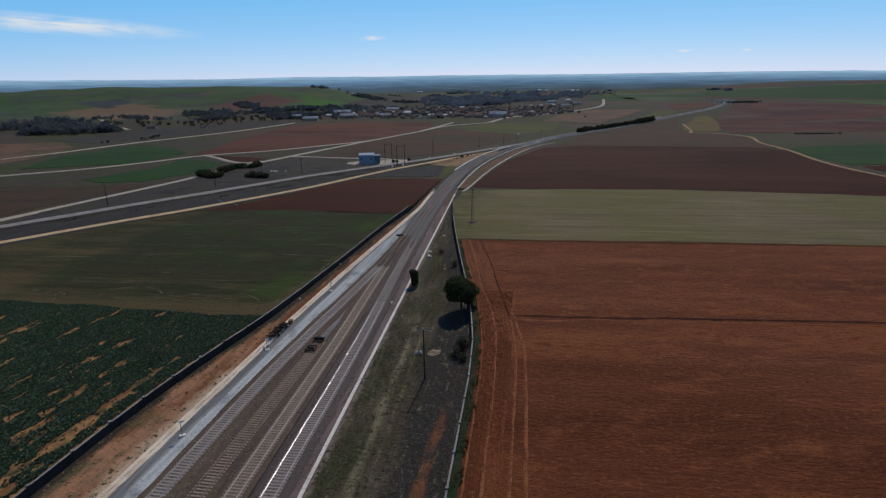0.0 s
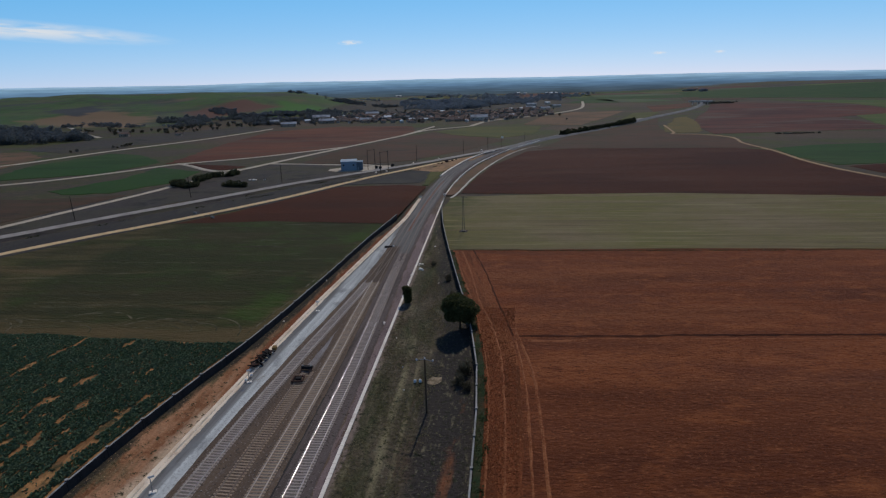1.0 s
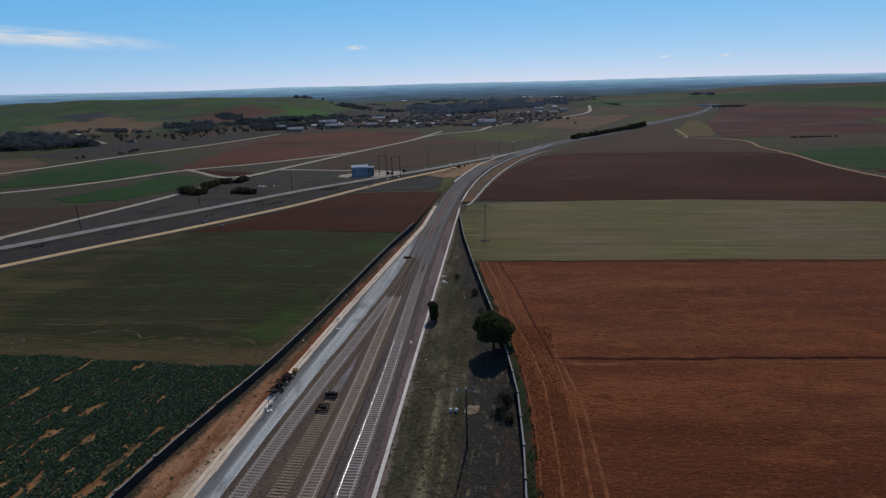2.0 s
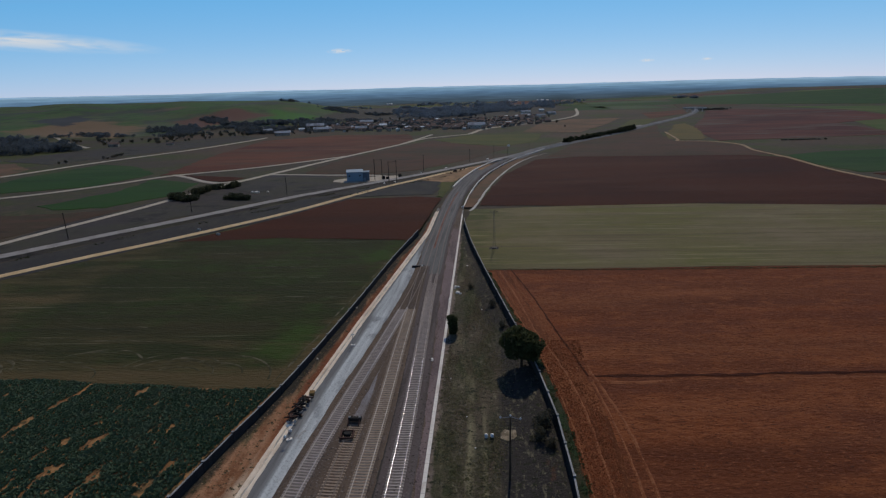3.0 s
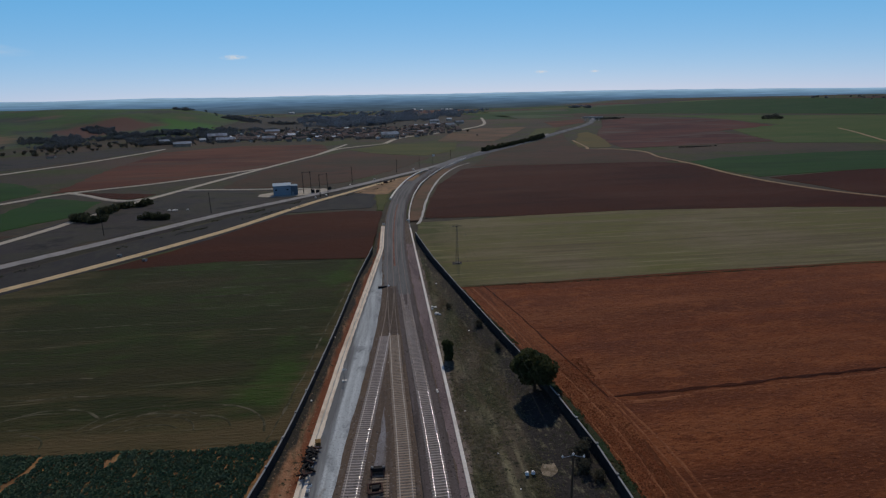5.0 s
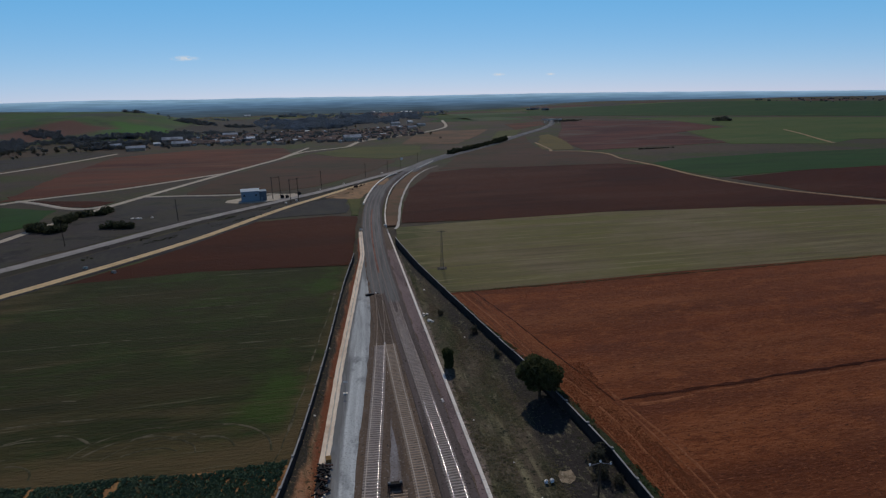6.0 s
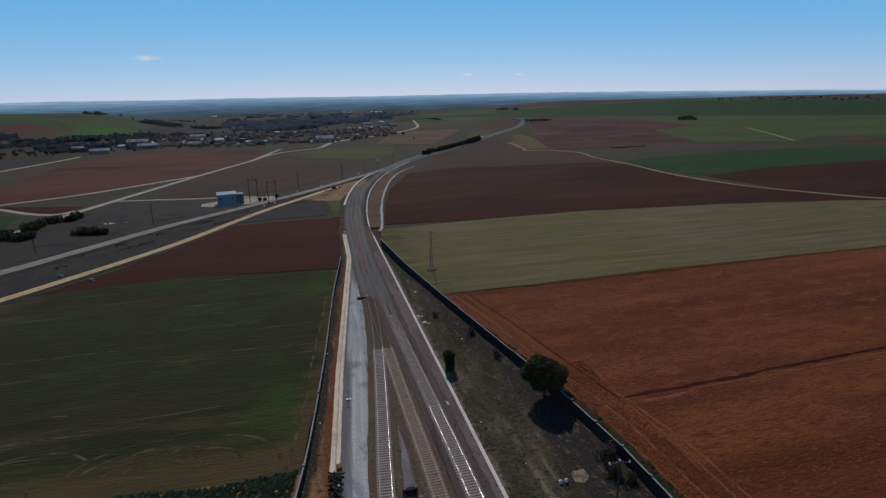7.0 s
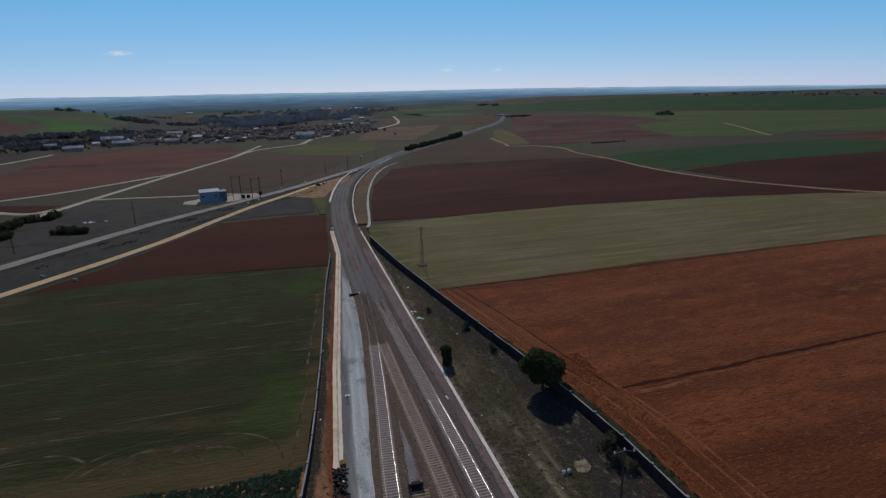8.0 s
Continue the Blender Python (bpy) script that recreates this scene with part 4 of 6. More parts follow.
def sleeper_mesh(mat):
    """Concrete sleeper: waisted in the middle, deeper under the rails."""
    xs = [(-1.28, 0.15, 0.15), (-1.22, 0.185, 0.205), (-0.55, 0.185, 0.21), (-0.3, 0.16, 0.185), (0.3, 0.16, 0.185), (0.55, 0.185, 0.21), (1.22, 0.185, 0.205), (1.28, 0.15, 0.15)]
    verts, faces = [], []
    for x, h, z in xs:
        verts += [(x, -h, -0.06), (x, h, -0.06), (x, h * 0.75, z - 0.06), (x, -h * 0.75, z - 0.06)]
    for i in range(len(xs) - 1):
        for j in range(1, 4):
            a, b = 4 * i + j, 4 * i + (j + 1) % 4
            faces.append((a, b, b + 4, a + 4))
    faces += [(0, 1, 2, 3), (31, 30, 29, 28)]
    me = bpy.data.meshes.new("sleeper")
    me.from_pydata(verts, [], faces)
    me.materials.append(mat)
    return me


def lid_mesh(name, sx, sy, sz, mat, bevel):
    bm = bmesh.new()
    box(bm, sx, sy, sz, Matrix(), bevel)
    me = bpy.data.meshes.new(name)
    bm.to_mesh(me)
    bm.free()
    me.materials.append(mat)
    return me


SLEEPER, SLEEPER_TAN = sleeper_mesh(M_sleeper), sleeper_mesh(M_sleeper_tan)
TIMBER = lid_mesh("timber", 2.9, 0.25, 0.15, M_timber, 0.02)
SLEEPERS = []                                         # pieces are linked last


def railway_track(knots, y_from, y_to, lift, label, steel, bare=400, mesh=None, group="railway tracks", pitch=0.6):
    """Two rails on sleepers; beyond y = bare the sleepers lie buried in ballast."""
    base = tagged(new("railway_track"), label, "railway track", group)
    whole = path3(knots, 1.0, lift=lift)
    first = next(i for i, p in enumerate(whole) if p.y >= y_from)
    last = next((i for i, p in enumerate(whole) if p.y >= y_to), len(whole) - 1)
    pts = whole[first:last + 1]                       # stretches of one line meet at the same point
    for s, metal in zip((-0.87, 0.87), steel):
        tilt = 0.05 if s < 0 else -0.05               # rails lean inwards, one in twenty
        rail = sweep("rail", pts, [(s + a + b * tilt, b - a * tilt + 0.112) for a, b in RAIL], M_rail_brown if metal in (M_rail_brown, M_rail_dimmed) else M_rail_dull, base, closed=True)
        if metal not in (M_rail_dull, M_rail_brown):
            sweep("running_surface", pts, [(s - math.copysign(1, s) * a + b * tilt, b + 0.118) for a, b in RUNNING], metal, rail, label="polished steel running surface")
    acc, spots = 0.0, []
    for a, b in zip(pts, pts[1:]):
        d = (b - a).length
        while acc < d:
            spots.append((a.lerp(b, acc / d), math.atan2(b.y - a.y, b.x - a.x) - math.pi / 2))
            acc += pitch
        acc -= d
    SLEEPERS.append((base, mesh or SLEEPER, [s for s in spots if s[0].y < bare]))
    return base


railway_track(MAIN, 2, 118, 0.19, "main line track, shiny steel rails on concrete sleepers", (M_rail_bright, M_rail_bright))
# Rail colour steps down along the line in place of the fading glint.
railway_track(MAIN, 118, 152, 0.19, "main line track, rails dimmed as the glint fades, on concrete sleepers", (M_rail_dimmed, M_rail_dimmed))
railway_track(MAIN, 152, 900, 0.19, "main line track round the curve, rails half buried in ballast", (M_rail_brown, M_rail_brown), 172)
railway_track(SIDE_C, 2, 145, 0.17, "siding track with tan rails on stained concrete sleepers", (M_rail_dull, M_rail_dull), 144.5, SLEEPER_TAN)
# Only the right rail gets bright steel, to place the glint there.
railway_track(SIDE_A, 2, 145, 0.17, "outer siding track beside the gravel road", (M_rail_dull, M_rail), 144.5)
railway_track(SIDE_C, 145, 380, 0.17, "points and track with rusty rails on dark timbers", (M_rail_brown, M_rail_brown), 177, TIMBER, pitch=0.75)
railway_track(SIDE_A, 145, 172, 0.172, "branch of the points with rusty rails", (M_rail_brown, M_rail_brown), 0)
railway_track(SIDE_B, 2, 96.6, -0.045, "short rusty stub siding ending at a buffer stop", (M_rail_brown, M_rail_brown), 400, SLEEPER_TAN)

# a dark drain and a strip of red earth between the tracks
drain = [Vector((MAIN_X(y) - 2.55 + 0.18 * noise.noise(Vector((y * 0.3, 2.0, 0))), y, BED + 0.1)) for y in np.arange(40, 176, 0.8)]
ground_thing(sweep("drain", drain, [(-0.3, -0.06), (-0.16, 0.03), (0.0, 0.0), (0.16, 0.04), (0.3, -0.06)], M_burnt, wobble=0.2, seed=15), "dark drain line between siding and main line", "drain")
seam = [p + Vector((-1.95, 0, 0)) for p in stretch(MAIN, 196, 300, 1.5, 0.31)]
ground_thing(sweep("red_seam", seam, [(-0.42, -0.1), (-0.2, 0.05), (0.05, 0.09), (0.25, 0.04), (0.42, -0.1)], M_redseam, wobble=0.3, seed=16), "strip of raw red earth between the tracks", "earth")

# ---- walls ----
def wall_bays(name, at, y0, y1, label):
    """The wall's base and the ends of its bays."""
    base = tagged(new(name), label, "wall", kind="structure")
    y, bays = y0, []
    while y < y1:
        a = Vector((at(y), y, 0))
        b_y = y + 6.9 * math.cos(math.atan2(at(y + 6) - at(y), 6))
        b = Vector((at(b_y), b_y, 0))
        bays.append((a, b))
        y = b_y
    return base, bays


def build_wall(name, at, y0, y1, top, label):
    """A concrete panel wall: panels between piers, and a coping on each bay."""
    base, bays = wall_bays(name, at, y0, y1, label)
    for a, b in bays:
        d = b - a
        ang = math.degrees(math.atan2(d.y, d.x))
        sag = random.uniform(-0.05, 0.05)
        h = top - (BED - 0.3)
        bm = bmesh.new()
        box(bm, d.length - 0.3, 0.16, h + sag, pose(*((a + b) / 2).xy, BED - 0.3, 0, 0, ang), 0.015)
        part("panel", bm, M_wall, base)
        bm = bmesh.new()
        box(bm, d.length - 0.34, 0.27, 0.1, pose(*((a + b) / 2).xy, top + sag + 0.002, 0, 0, ang), 0.03)
        part("coping", bm, M_coping, base)
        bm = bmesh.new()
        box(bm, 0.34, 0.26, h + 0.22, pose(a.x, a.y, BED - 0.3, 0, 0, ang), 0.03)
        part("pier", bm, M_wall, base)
        bm = bmesh.new()
        box(bm, 0.44, 0.4, 0.09, pose(a.x, a.y, BED - 0.3 + h + 0.222, 0, 0, ang), 0.02)
        part("pier_cap", bm, M_coping, base)
    return base


build_wall("wall_west", WALL_L, -20, 208, 1.2, "grey concrete panel wall with piers along the field")
build_wall("wall_east", WALL_R, -20, 228, 1.15, "long grey concrete panel wall with piers and coping")

# ---- cable trough and drainage channel ----
TROUGH_PIECES, CHANNEL_PIECES = [], []


trough_pts = [Vector((TROUGH(y), y, BED)) for y in range(2, 262, 4)]
trough = tagged(new("cable_trough"), "whitish concrete cable trough with lids along the track", "cable trough")
sweep("trough_body", trough_pts, [(-0.3, -0.1), (-0.3, 0.1), (0.3, 0.1), (0.3, -0.1)], M_conc, trough, closed=True)

chan_pts = [Vector((CHANNEL(y), y, BED)) for y in np.arange(2.0, 256.0, 0.8)]
channel = tagged(new("drainage_channel"), "new pale concrete drainage channel with two kerbs", "drainage channel")
sweep("channel_floor", chan_pts, [(-0.35, 0.03), (0.35, 0.03)], M_conc_pale, channel, label="earth-stained concrete floor")
sweep("kerb", chan_pts, [(-0.85, -0.1), (-0.8, 0.14), (-0.16, 0.16), (-0.1, 0.0)], M_cream, channel, closed=True, wobble=0.26, seed=1)
sweep("kerb", chan_pts, [(0.08, 0.0), (0.14, 0.15), (0.66, 0.12), (0.74, -0.1)], M_cream, channel, closed=True, wobble=0.26, seed=8)

# channels round the curve
curve_l = [(-43.0, 318), (-41.6, 332), (-38.7, 357), (-32.2, 399), (-22.6, 438), (-16.0, 452)]
curve_r = [(-34.3, 261), (-33.2, 292), (-29.5, 335), (-21.6, 388), (-4.5, 459), (24, 543)]
for k, wdt, lab in ((curve_l, 1.0, "pale concrete gutter outside the curve"), (curve_r, 0.5, "narrow white kerb inside the curve")):
    pts = path3(k, 4.0, lift=0.1)
    tagged(sweep("kerb_line", pts, [(-wdt / 2, -0.5), (-wdt / 2, 0.15), (wdt / 2, 0.15), (wdt / 2, -0.5)], M_conc_pale if wdt > 1 else M_white, closed=True, wobble=0.35), lab, "kerb")

# ---- roads and paths ----
strip("farm_path", [(-31.0, 254), (-29.4, 261), (-27.4, 279), (-24.6, 308), (-20.0, 344), (-12.3, 392), (-2.0, 438), (10, 476), (22, 500)], 1.15, M_conc_pale, "narrow pale concrete path beside the railway curve", seed=1)
OLD_LINE = [(-270, 20), (-215, 128), (-193, 168), (-172, 205), (-150, 240), (-121, 290), (-90, 335), (-64, 374), (-31, 434), (-8, 478), (20, 545), (58, 632), (98, 708), (150, 800), (192, 880)]
ob = sweep("old_line", path3(OLD_LINE, 4.0, land, 0.9), [(-2.9, -0.15), (-2.2, 0.0), (2.2, 0.0), (2.9, -0.15)], M_oldline, wobble=0.4, seed=2)
ground_thing(ob, "old railway formation of pale weathered ballast", "trackbed")
ob = sweep("old_bank", path3(OLD_LINE, 4.0, land, 0.78), [(-8.0, -1.1), (-5.5, -0.75), (-2.8, -0.02), (2.8, -0.02), (5.0, -0.8), (7.0, -1.1)], M_heath, wobble=0.8, seed=4)
ground_thing(ob, "dark weedy bank of the old railway", "bank")
strip("yellow_path", [(-245, 20), (-195, 113), (-174, 151), (-156, 183), (-140, 206), (-121, 236), (-107, 262), (-92, 298), (-80, 325), (-67, 350), (-53, 378), (-40, 401)], 4.2, M_path, "yellow earth path beside the old railway", seed=3)
strip("country_lane", [(-222, 80), (-210, 150), (-206, 181), (-199, 216), (-190, 264), (-187, 295), (-182, 340), (-175, 381), (-160, 470), (-153, 512), (-140, 580), (-128, 640), (-118, 700), (-103, 739), (-58, 788)], 3.6, M_track, "pale gravel country lane leading to the village", seed=4, lift=0.2)
strip("lane_branch", [(-330, 255), (-311, 281), (-282, 310), (-262, 345), (-245, 385), (-207, 423), (-180, 465), (-153, 512)], 3.2, M_track, "pale gravel lane between green fields", seed=5, lift=0.22)
strip("lane_link", [(-246, 389), (-226, 373), (-210, 358), (-195, 347), (-187, 347), (-183, 355)], 3.0, M_track, "short pale gravel link lane", seed=6, lift=0.24)
strip("lane_fork", [(-128, 640), (-120, 715), (-110, 793)], 3.4, M_track, "pale gravel lane forking to the village", seed=7, lift=0.24)
strip("shed_drive", [(-174, 383), (-147, 379), (-124, 375), (-106, 374), (-88, 366)], 2.8, M_track, "pale gravel drive to the shed", seed=8, lift=0.24)
strip("field_track", [(191, 750), (172, 640), (165, 612), (190, 602), (203, 560), (190, 500), (187, 440), (178, 370), (180, 320), (191, 284), (222, 238), (300, 190), (420, 130)], 2.6, M_lane_tan, "pale earth field track across the hillside", seed=9, lift=0.25)

ground_thing(sweep("far_trackbed", path3([(-8.5, 461), (20, 545), (62, 628), (128, 747), (215, 905), (318, 1088), (405, 1285), (470, 1480)], 8.0, lift=0.32), [(-6.5, -1.2), (-4.2, 0.0), (4.2, 0.0), (6.5, -1.2)], M_fartrack, wobble=0.5, seed=9), "pale ballast bank of the far main line", "trackbed")

# pressed wheel ruts, a furrow and a grass margin on the ploughed field
RIDGE = [(-0.5, -0.03), (-0.2, 0.03), (-0.05, 0.08), (0.1, 0.07), (0.25, 0.02), (0.5, -0.03)]


def rut(knots, size, label, seed):
    """An uneven ridge of turned earth pressed up by a wheel."""
    pts = spline([(x, y, 0) for x, y in knots], 0.6)
    for p in pts:
        p.x += 0.15 * noise.noise(Vector((p.y * 0.4, seed, 0)))
        p.z = land(p.x, p.y) + 0.03
    ground_thing(sweep("wheel_rut", pts, [(a * size, b * size) for a, b in RIDGE], M_rut, wobble=0.25 * size, seed=seed), label, "rut")


rut([(-1.3, 30), (-1.2, 70), (-1.2, 83), (-1.4, 90), (-2.0, 99), (-3.0, 108.2)], 0.4, "pale pressed wheel rut on the ploughed field", 1)
rut([(0.9, 30), (0.7, 71), (0.5, 83), (0.2, 91.6), (-0.4, 98.3), (-1.8, 106.7), (-3.1, 114.2)], 0.48, "pale pressed wheel rut on the ploughed field", 2)
rut([(-4.7, 30), (-4.7, 70), (-4.7, 78), (-5.0, 88), (-5.5, 99), (-6.6, 108), (-8.5, 118), (-11.0, 128), (-14.0, 147), (-17.0, 163), (-18.6, 171)], 0.42, "long wheel rut along the headland", 3)
rut([(-2.8, 108.2), (4, 108.4), (11, 109.2)], 0.8, "pale turned strip of earth", 5)
rut([(11, 110.0), (30, 111), (60, 113.4), (120, 117), (200, 123)], 0.4, "pale edge of a plough furrow", 6)
for off, size in ((1.9, 0.3),):
    rut([(WALL_R(y) + off + 0.2 * noise.noise(Vector((y * 0.05, off, 2.0))), y) for y in range(30, 168, 9)], size, "low pressed row of soil along the headland", 10 + off)
strip("boundary_furrow", [(-15.4, 173), (-10.6, 151), (-7.3, 131.6), (-4.8, 118.2), (-3.4, 110)], 0.4, M_soil_maroon, "dark furrow between headland and ploughed rows", lift=0.03, category="furrow", step=0.8, wobble=0.2, seed=8)
ground_thing(sheet("headland", [(WALL_R(y) + 1.2, y) for y in (30, 60, 83, 98)] + [(-2.4, 98), (-2.3, 83), (-2.3, 60), (-2.3, 30)], M_head_near, 0.012, cell=12, rough=0.7, seed=41, skirt=0.0), "headland with long wheel-pressed rows beside the wall", "field")
ground_thing(sheet("headland", [(WALL_R(y) + 1.2, y) for y in (98, 113, 127, 143, 158, 171)] + [(-15.2, 171), (-12.2, 158), (-9.2, 143), (-6.5, 127), (-4.0, 113), (-2.4, 98)], M_head_far, 0.012, cell=12, rough=0.7, seed=42, skirt=0.0), "headland with long wheel-pressed rows beside the wall", "field")
strip("furrow", [(-2.5, 110.2), (12, 111.2), (30, 112.6), (60, 115), (120, 119), (200, 125)], 0.8, M_soil_dark, "dark deep plough furrow across the field", lift=0.05, category="furrow", step=2, wobble=0.5)
ys_m = [30, 45, 60, 72, 83, 98, 113, 127, 143, 158, 172]
ground_thing(sheet("grass_margin", [(WALL_R(y) + 0.2, y) for y in ys_m] + [(WALL_R(y) + 1.3, y) for y in ys_m[::-1]], M_margin, 0.06, cell=12, rough=0.35, seed=31, skirt=0.0), "thin green grass margin along the wall", "grass")
ground_thing(sheet("curve_bank", [(-33.6, 262), (-32.6, 292), (-28.9, 335), (-21, 388), (-4, 459), (2, 458), (-3.2, 436), (-13.4, 391), (-21.0, 343), (-25.6, 307), (-28.4, 279), (-30.4, 262)], M_tan, 0.1, cell=15, rough=0.4, seed=33), "bare red-brown bank beside the railway curve", "bank")
ground_thing(sheet("bare_earth", [(-64, 346), (-56, 368), (-47, 390), (-33, 418), (-24, 430), (-26, 404), (-34, 378), (-41, 358), (-46, 336), (-52, 338), (-58, 342)], M_sand, 0.14, cell=12, rough=1.6, seed=34), "bare sandy earth at the end of the path", "earth")
ground_thing(sheet("grass_patch", [(-46.5, 288), (-49, 290), (-50.5, 330), (-49, 352), (-46, 366), (-44.5, 335)], M_olive, 0.08, cell=12, rough=1.5, seed=35), "yellowish rough grass beside the railway", "grass")

# ---- wider patchwork of fields ----
def far_field(corners, mat, lift, label, seed, rough=3.0):
    return ground_thing(sheet("field", corners, mat, lift, cell=40, rough=rough, seed=seed, skirt=0.0 if rough > 10 else 0.4), label, "field")


far_field([(-325, 307), (-357, 376), (-362, 470), (-318, 452), (-266, 398), (-269, 338)], M_greenfar, 0.12, "bright green cereal field beside the lane", 41)
far_field([(-248, 273), (-238, 313), (-246, 366), (-205, 345), (-195, 303), (-210, 269), (-233, 264)], M_greenfar, 0.12, "green cereal field between two lanes", 42)
far_field([(-255, 388), (-297, 545), (-332, 745), (-254, 820), (-142, 805), (-122, 700), (-131, 640), (-155, 512), (-209, 427)], M_soil_red, 0.1, "broad reddish bare field below the village", 43)
far_field([(-98, 702), (-53, 771), (38, 766), (23, 644), (-11, 595), (-63, 637)], M_olive, 0.12, "olive green meadow before the village", 44)
far_field([(-150, 385), (-150, 478), (-118, 625), (-98, 690), (-63, 637), (-8, 570), (-40, 468), (-72, 398), (-100, 380)], M_dull, 0.1, "dull brown fallow land beside the old railway", 45)
far_field([(-236, 386), (-184, 369), (-186, 357), (-193, 352), (-212, 363)], M_soil_dark, 0.12, "small dark red plot between lanes", 46)
far_field([(-278, 249), (-233, 252), (-196, 262), (-206, 222), (-213, 187), (-260, 180)], M_dull, 0.1, "dull brown fallow plot beside the lane", 47)
far_field([(-512, 470), (-467, 495), (-404, 440), (-371, 365), (-366, 332), (-420, 330)], M_tan, 0.12, "bare tan earth with thin grass", 48)
far_field([(235, 777), (280, 905), (345, 1060), (460, 1380), (648, 1177), (597, 933), (447, 848), (405, 648), (280, 622), (202, 606)], M_soil_purple, 0.15, "purplish red ploughed upland field", 49)
far_field([(621, 1407), (1183, 999), (900, 700), (650, 577), (562, 632), (480, 582), (387, 622), (485, 874), (623, 960), (655, 1180)], M_greenpale, 0.15, "pale green cereal upland", 50)
far_field([(512, 552), (630, 562), (760, 560), (560, 430), (490, 452)], M_soil_red, 0.15, "brown bare upland field", 51)
far_field([(215, 806), (240, 880), (262, 905), (255, 850), (245, 796), (225, 720), (205, 655), (193, 627), (178, 628), (165, 643), (180, 705)], M_olive_dry, 0.2, "yellow-olive grassy bank", 52)
far_field([(15, 802), (49, 967), (117, 1095), (205, 1092), (150, 930), (89, 778)], M_tan, 0.12, "pinkish tan bare field by the village", 53)
far_field([(286, 1262), (402, 1363), (366, 1221), (252, 1056)], M_soil_red, 0.12, "reddish field beside the far railway", 54)
far_field([(210, 1025), (261, 1049), (207, 905), (156, 854)], M_olive, 0.12, "olive field beside the far railway", 55)
def soft_patch(corners, width):
    """How far inside an outline a place lies: 0 outside to 1 inside, over a soft border."""
    cs = [Vector(c) for c in corners]

    def amount(x, y):
        p, inside, near = Vector((x, y)), False, 1e9
        for a, b in zip(cs, cs[1:] + cs[:1]):
            d = b - a
            t = min(max((p - a).dot(d) / d.dot(d), 0), 1)
            near = min(near, (p - a - d * t).length)
            if (a.y > y) != (b.y > y) and x < a.x + (y - a.y) * (b.x - a.x) / (b.y - a.y):
                inside = not inside
        return smooth(-width, width, near if inside else -near)
    return amount


ridge_area = soft_patch([(-2450, 900), (-2450, 1760), (-1200, 1720), (-560, 1660), (-310, 1570), (-280, 1180), (-300, 1110), (-420, 1080), (-520, 1000), (-620, 840), (-760, 870), (-930, 850), (-1500, 790)], 30)
rx, ry = list(range(-2500, -240, 13)), list(range(760, 1800, 13))
rv = [(x, y, land(x, y) + 0.7 * ridge_area(x, y) - 0.5) for y in ry for x in rx]
w = len(rx)
rf = [(j * w + i, j * w + i + 1, (j + 1) * w + i + 1, (j + 1) * w + i) for j in range(len(ry) - 1) for i in range(w - 1)]
ridge = mesh_object("ridge", rv, rf, M_ridge, smooth_faces=True)
ground_thing(ridge, "long green ridge with scrub, bare slopes and cereal", "ridge")
lay_cover(ridge, "bright", soft_patch([(-560, 1330), (-400, 1270), (-400, 1160), (-490, 1150)], 25))
lay_cover(ridge, "red", soft_patch([(-690, 1110), (-620, 1280), (-515, 1235), (-570, 1000)], 35))
lay_cover(ridge, "scrubby", soft_patch([(-1010, 1140), (-985, 1235), (-905, 1190), (-860, 1040)], 25))
lay_cover(ridge, "bare", soft_patch([(-930, 980), (-870, 1130), (-691, 1050), (-620, 850), (-760, 880)], 45))

far_field([(-205, 225), (-195, 262), (-190, 300), (-179, 340), (-172, 380), (-130, 372), (-118, 345), (-98, 336), (-126, 296), (-155, 250), (-178, 208), (-198, 170)], M_heath, 0.04, "dark scrubby heath between lane and old railway", 66)
far_field([(-420, 480), (-390, 590), (-370, 700), (-350, 800), (-420, 850), (-520, 660), (-500, 520)], M_heath, 0.1, "grey scrubby slope below the ridge", 67)
far_field([(20, 470), (80, 500), (160, 490), (190, 455), (200, 560), (185, 600), (160, 612), (180, 740), (215, 880), (130, 725), (62, 610)], M_dull, 0.1, "dull brown grazing land beside the curve", 68)
far_field([(-93, 290), (-60, 296), (-51, 297), (-53, 344), (-66, 346), (-80, 318)], M_burnt, 0.1, "dark weedy plot beside the yellow path", 70)
far_field([(-171, 337), (-148, 329), (-144, 316), (-154, 309), (-167, 318)], M_burnt, 0.14, "small dark plot beside the shrubs", 61)
far_field([(700, 1500), (1183, 1060), (2000, 1400), (1500, 2300), (600, 2200), (520, 1650)], M_greenfar, 0.3, "deep green upland cereal", 62)
far_field([(1300, 1050), (2300, 1300), (2200, 700), (1100, 560), (900, 680)], M_soil_purple, 0.3, "purplish ploughed upland", 63)

strip("ridge_track", [(-389, 354), (-382, 403), (-380, 497), (-364, 620), (-358, 700), (-350, 797)], 3.5, M_track, "pale earth lane below the ridge", lift=0.25, seed=21, step=15)
strip("quarry_track", [(-773, 905), (-622, 759), (-532, 677)], 5, M_track, "pale earth track on the slope", lift=0.4, seed=22, step=15)
strip("village_road", [(-58, 788), (-36, 887), (21, 970), (54, 1011), (80, 1063), (130, 1180), (159, 1312), (194, 1600)], 6, M_track, "pale road into the village", lift=0.4, seed=23, step=15)
strip("upland_track", [(632, 837), (582, 743), (481, 580)], 3, M_lane_tan, "pale earth track on the upland", lift=0.5, seed=24, step=15)

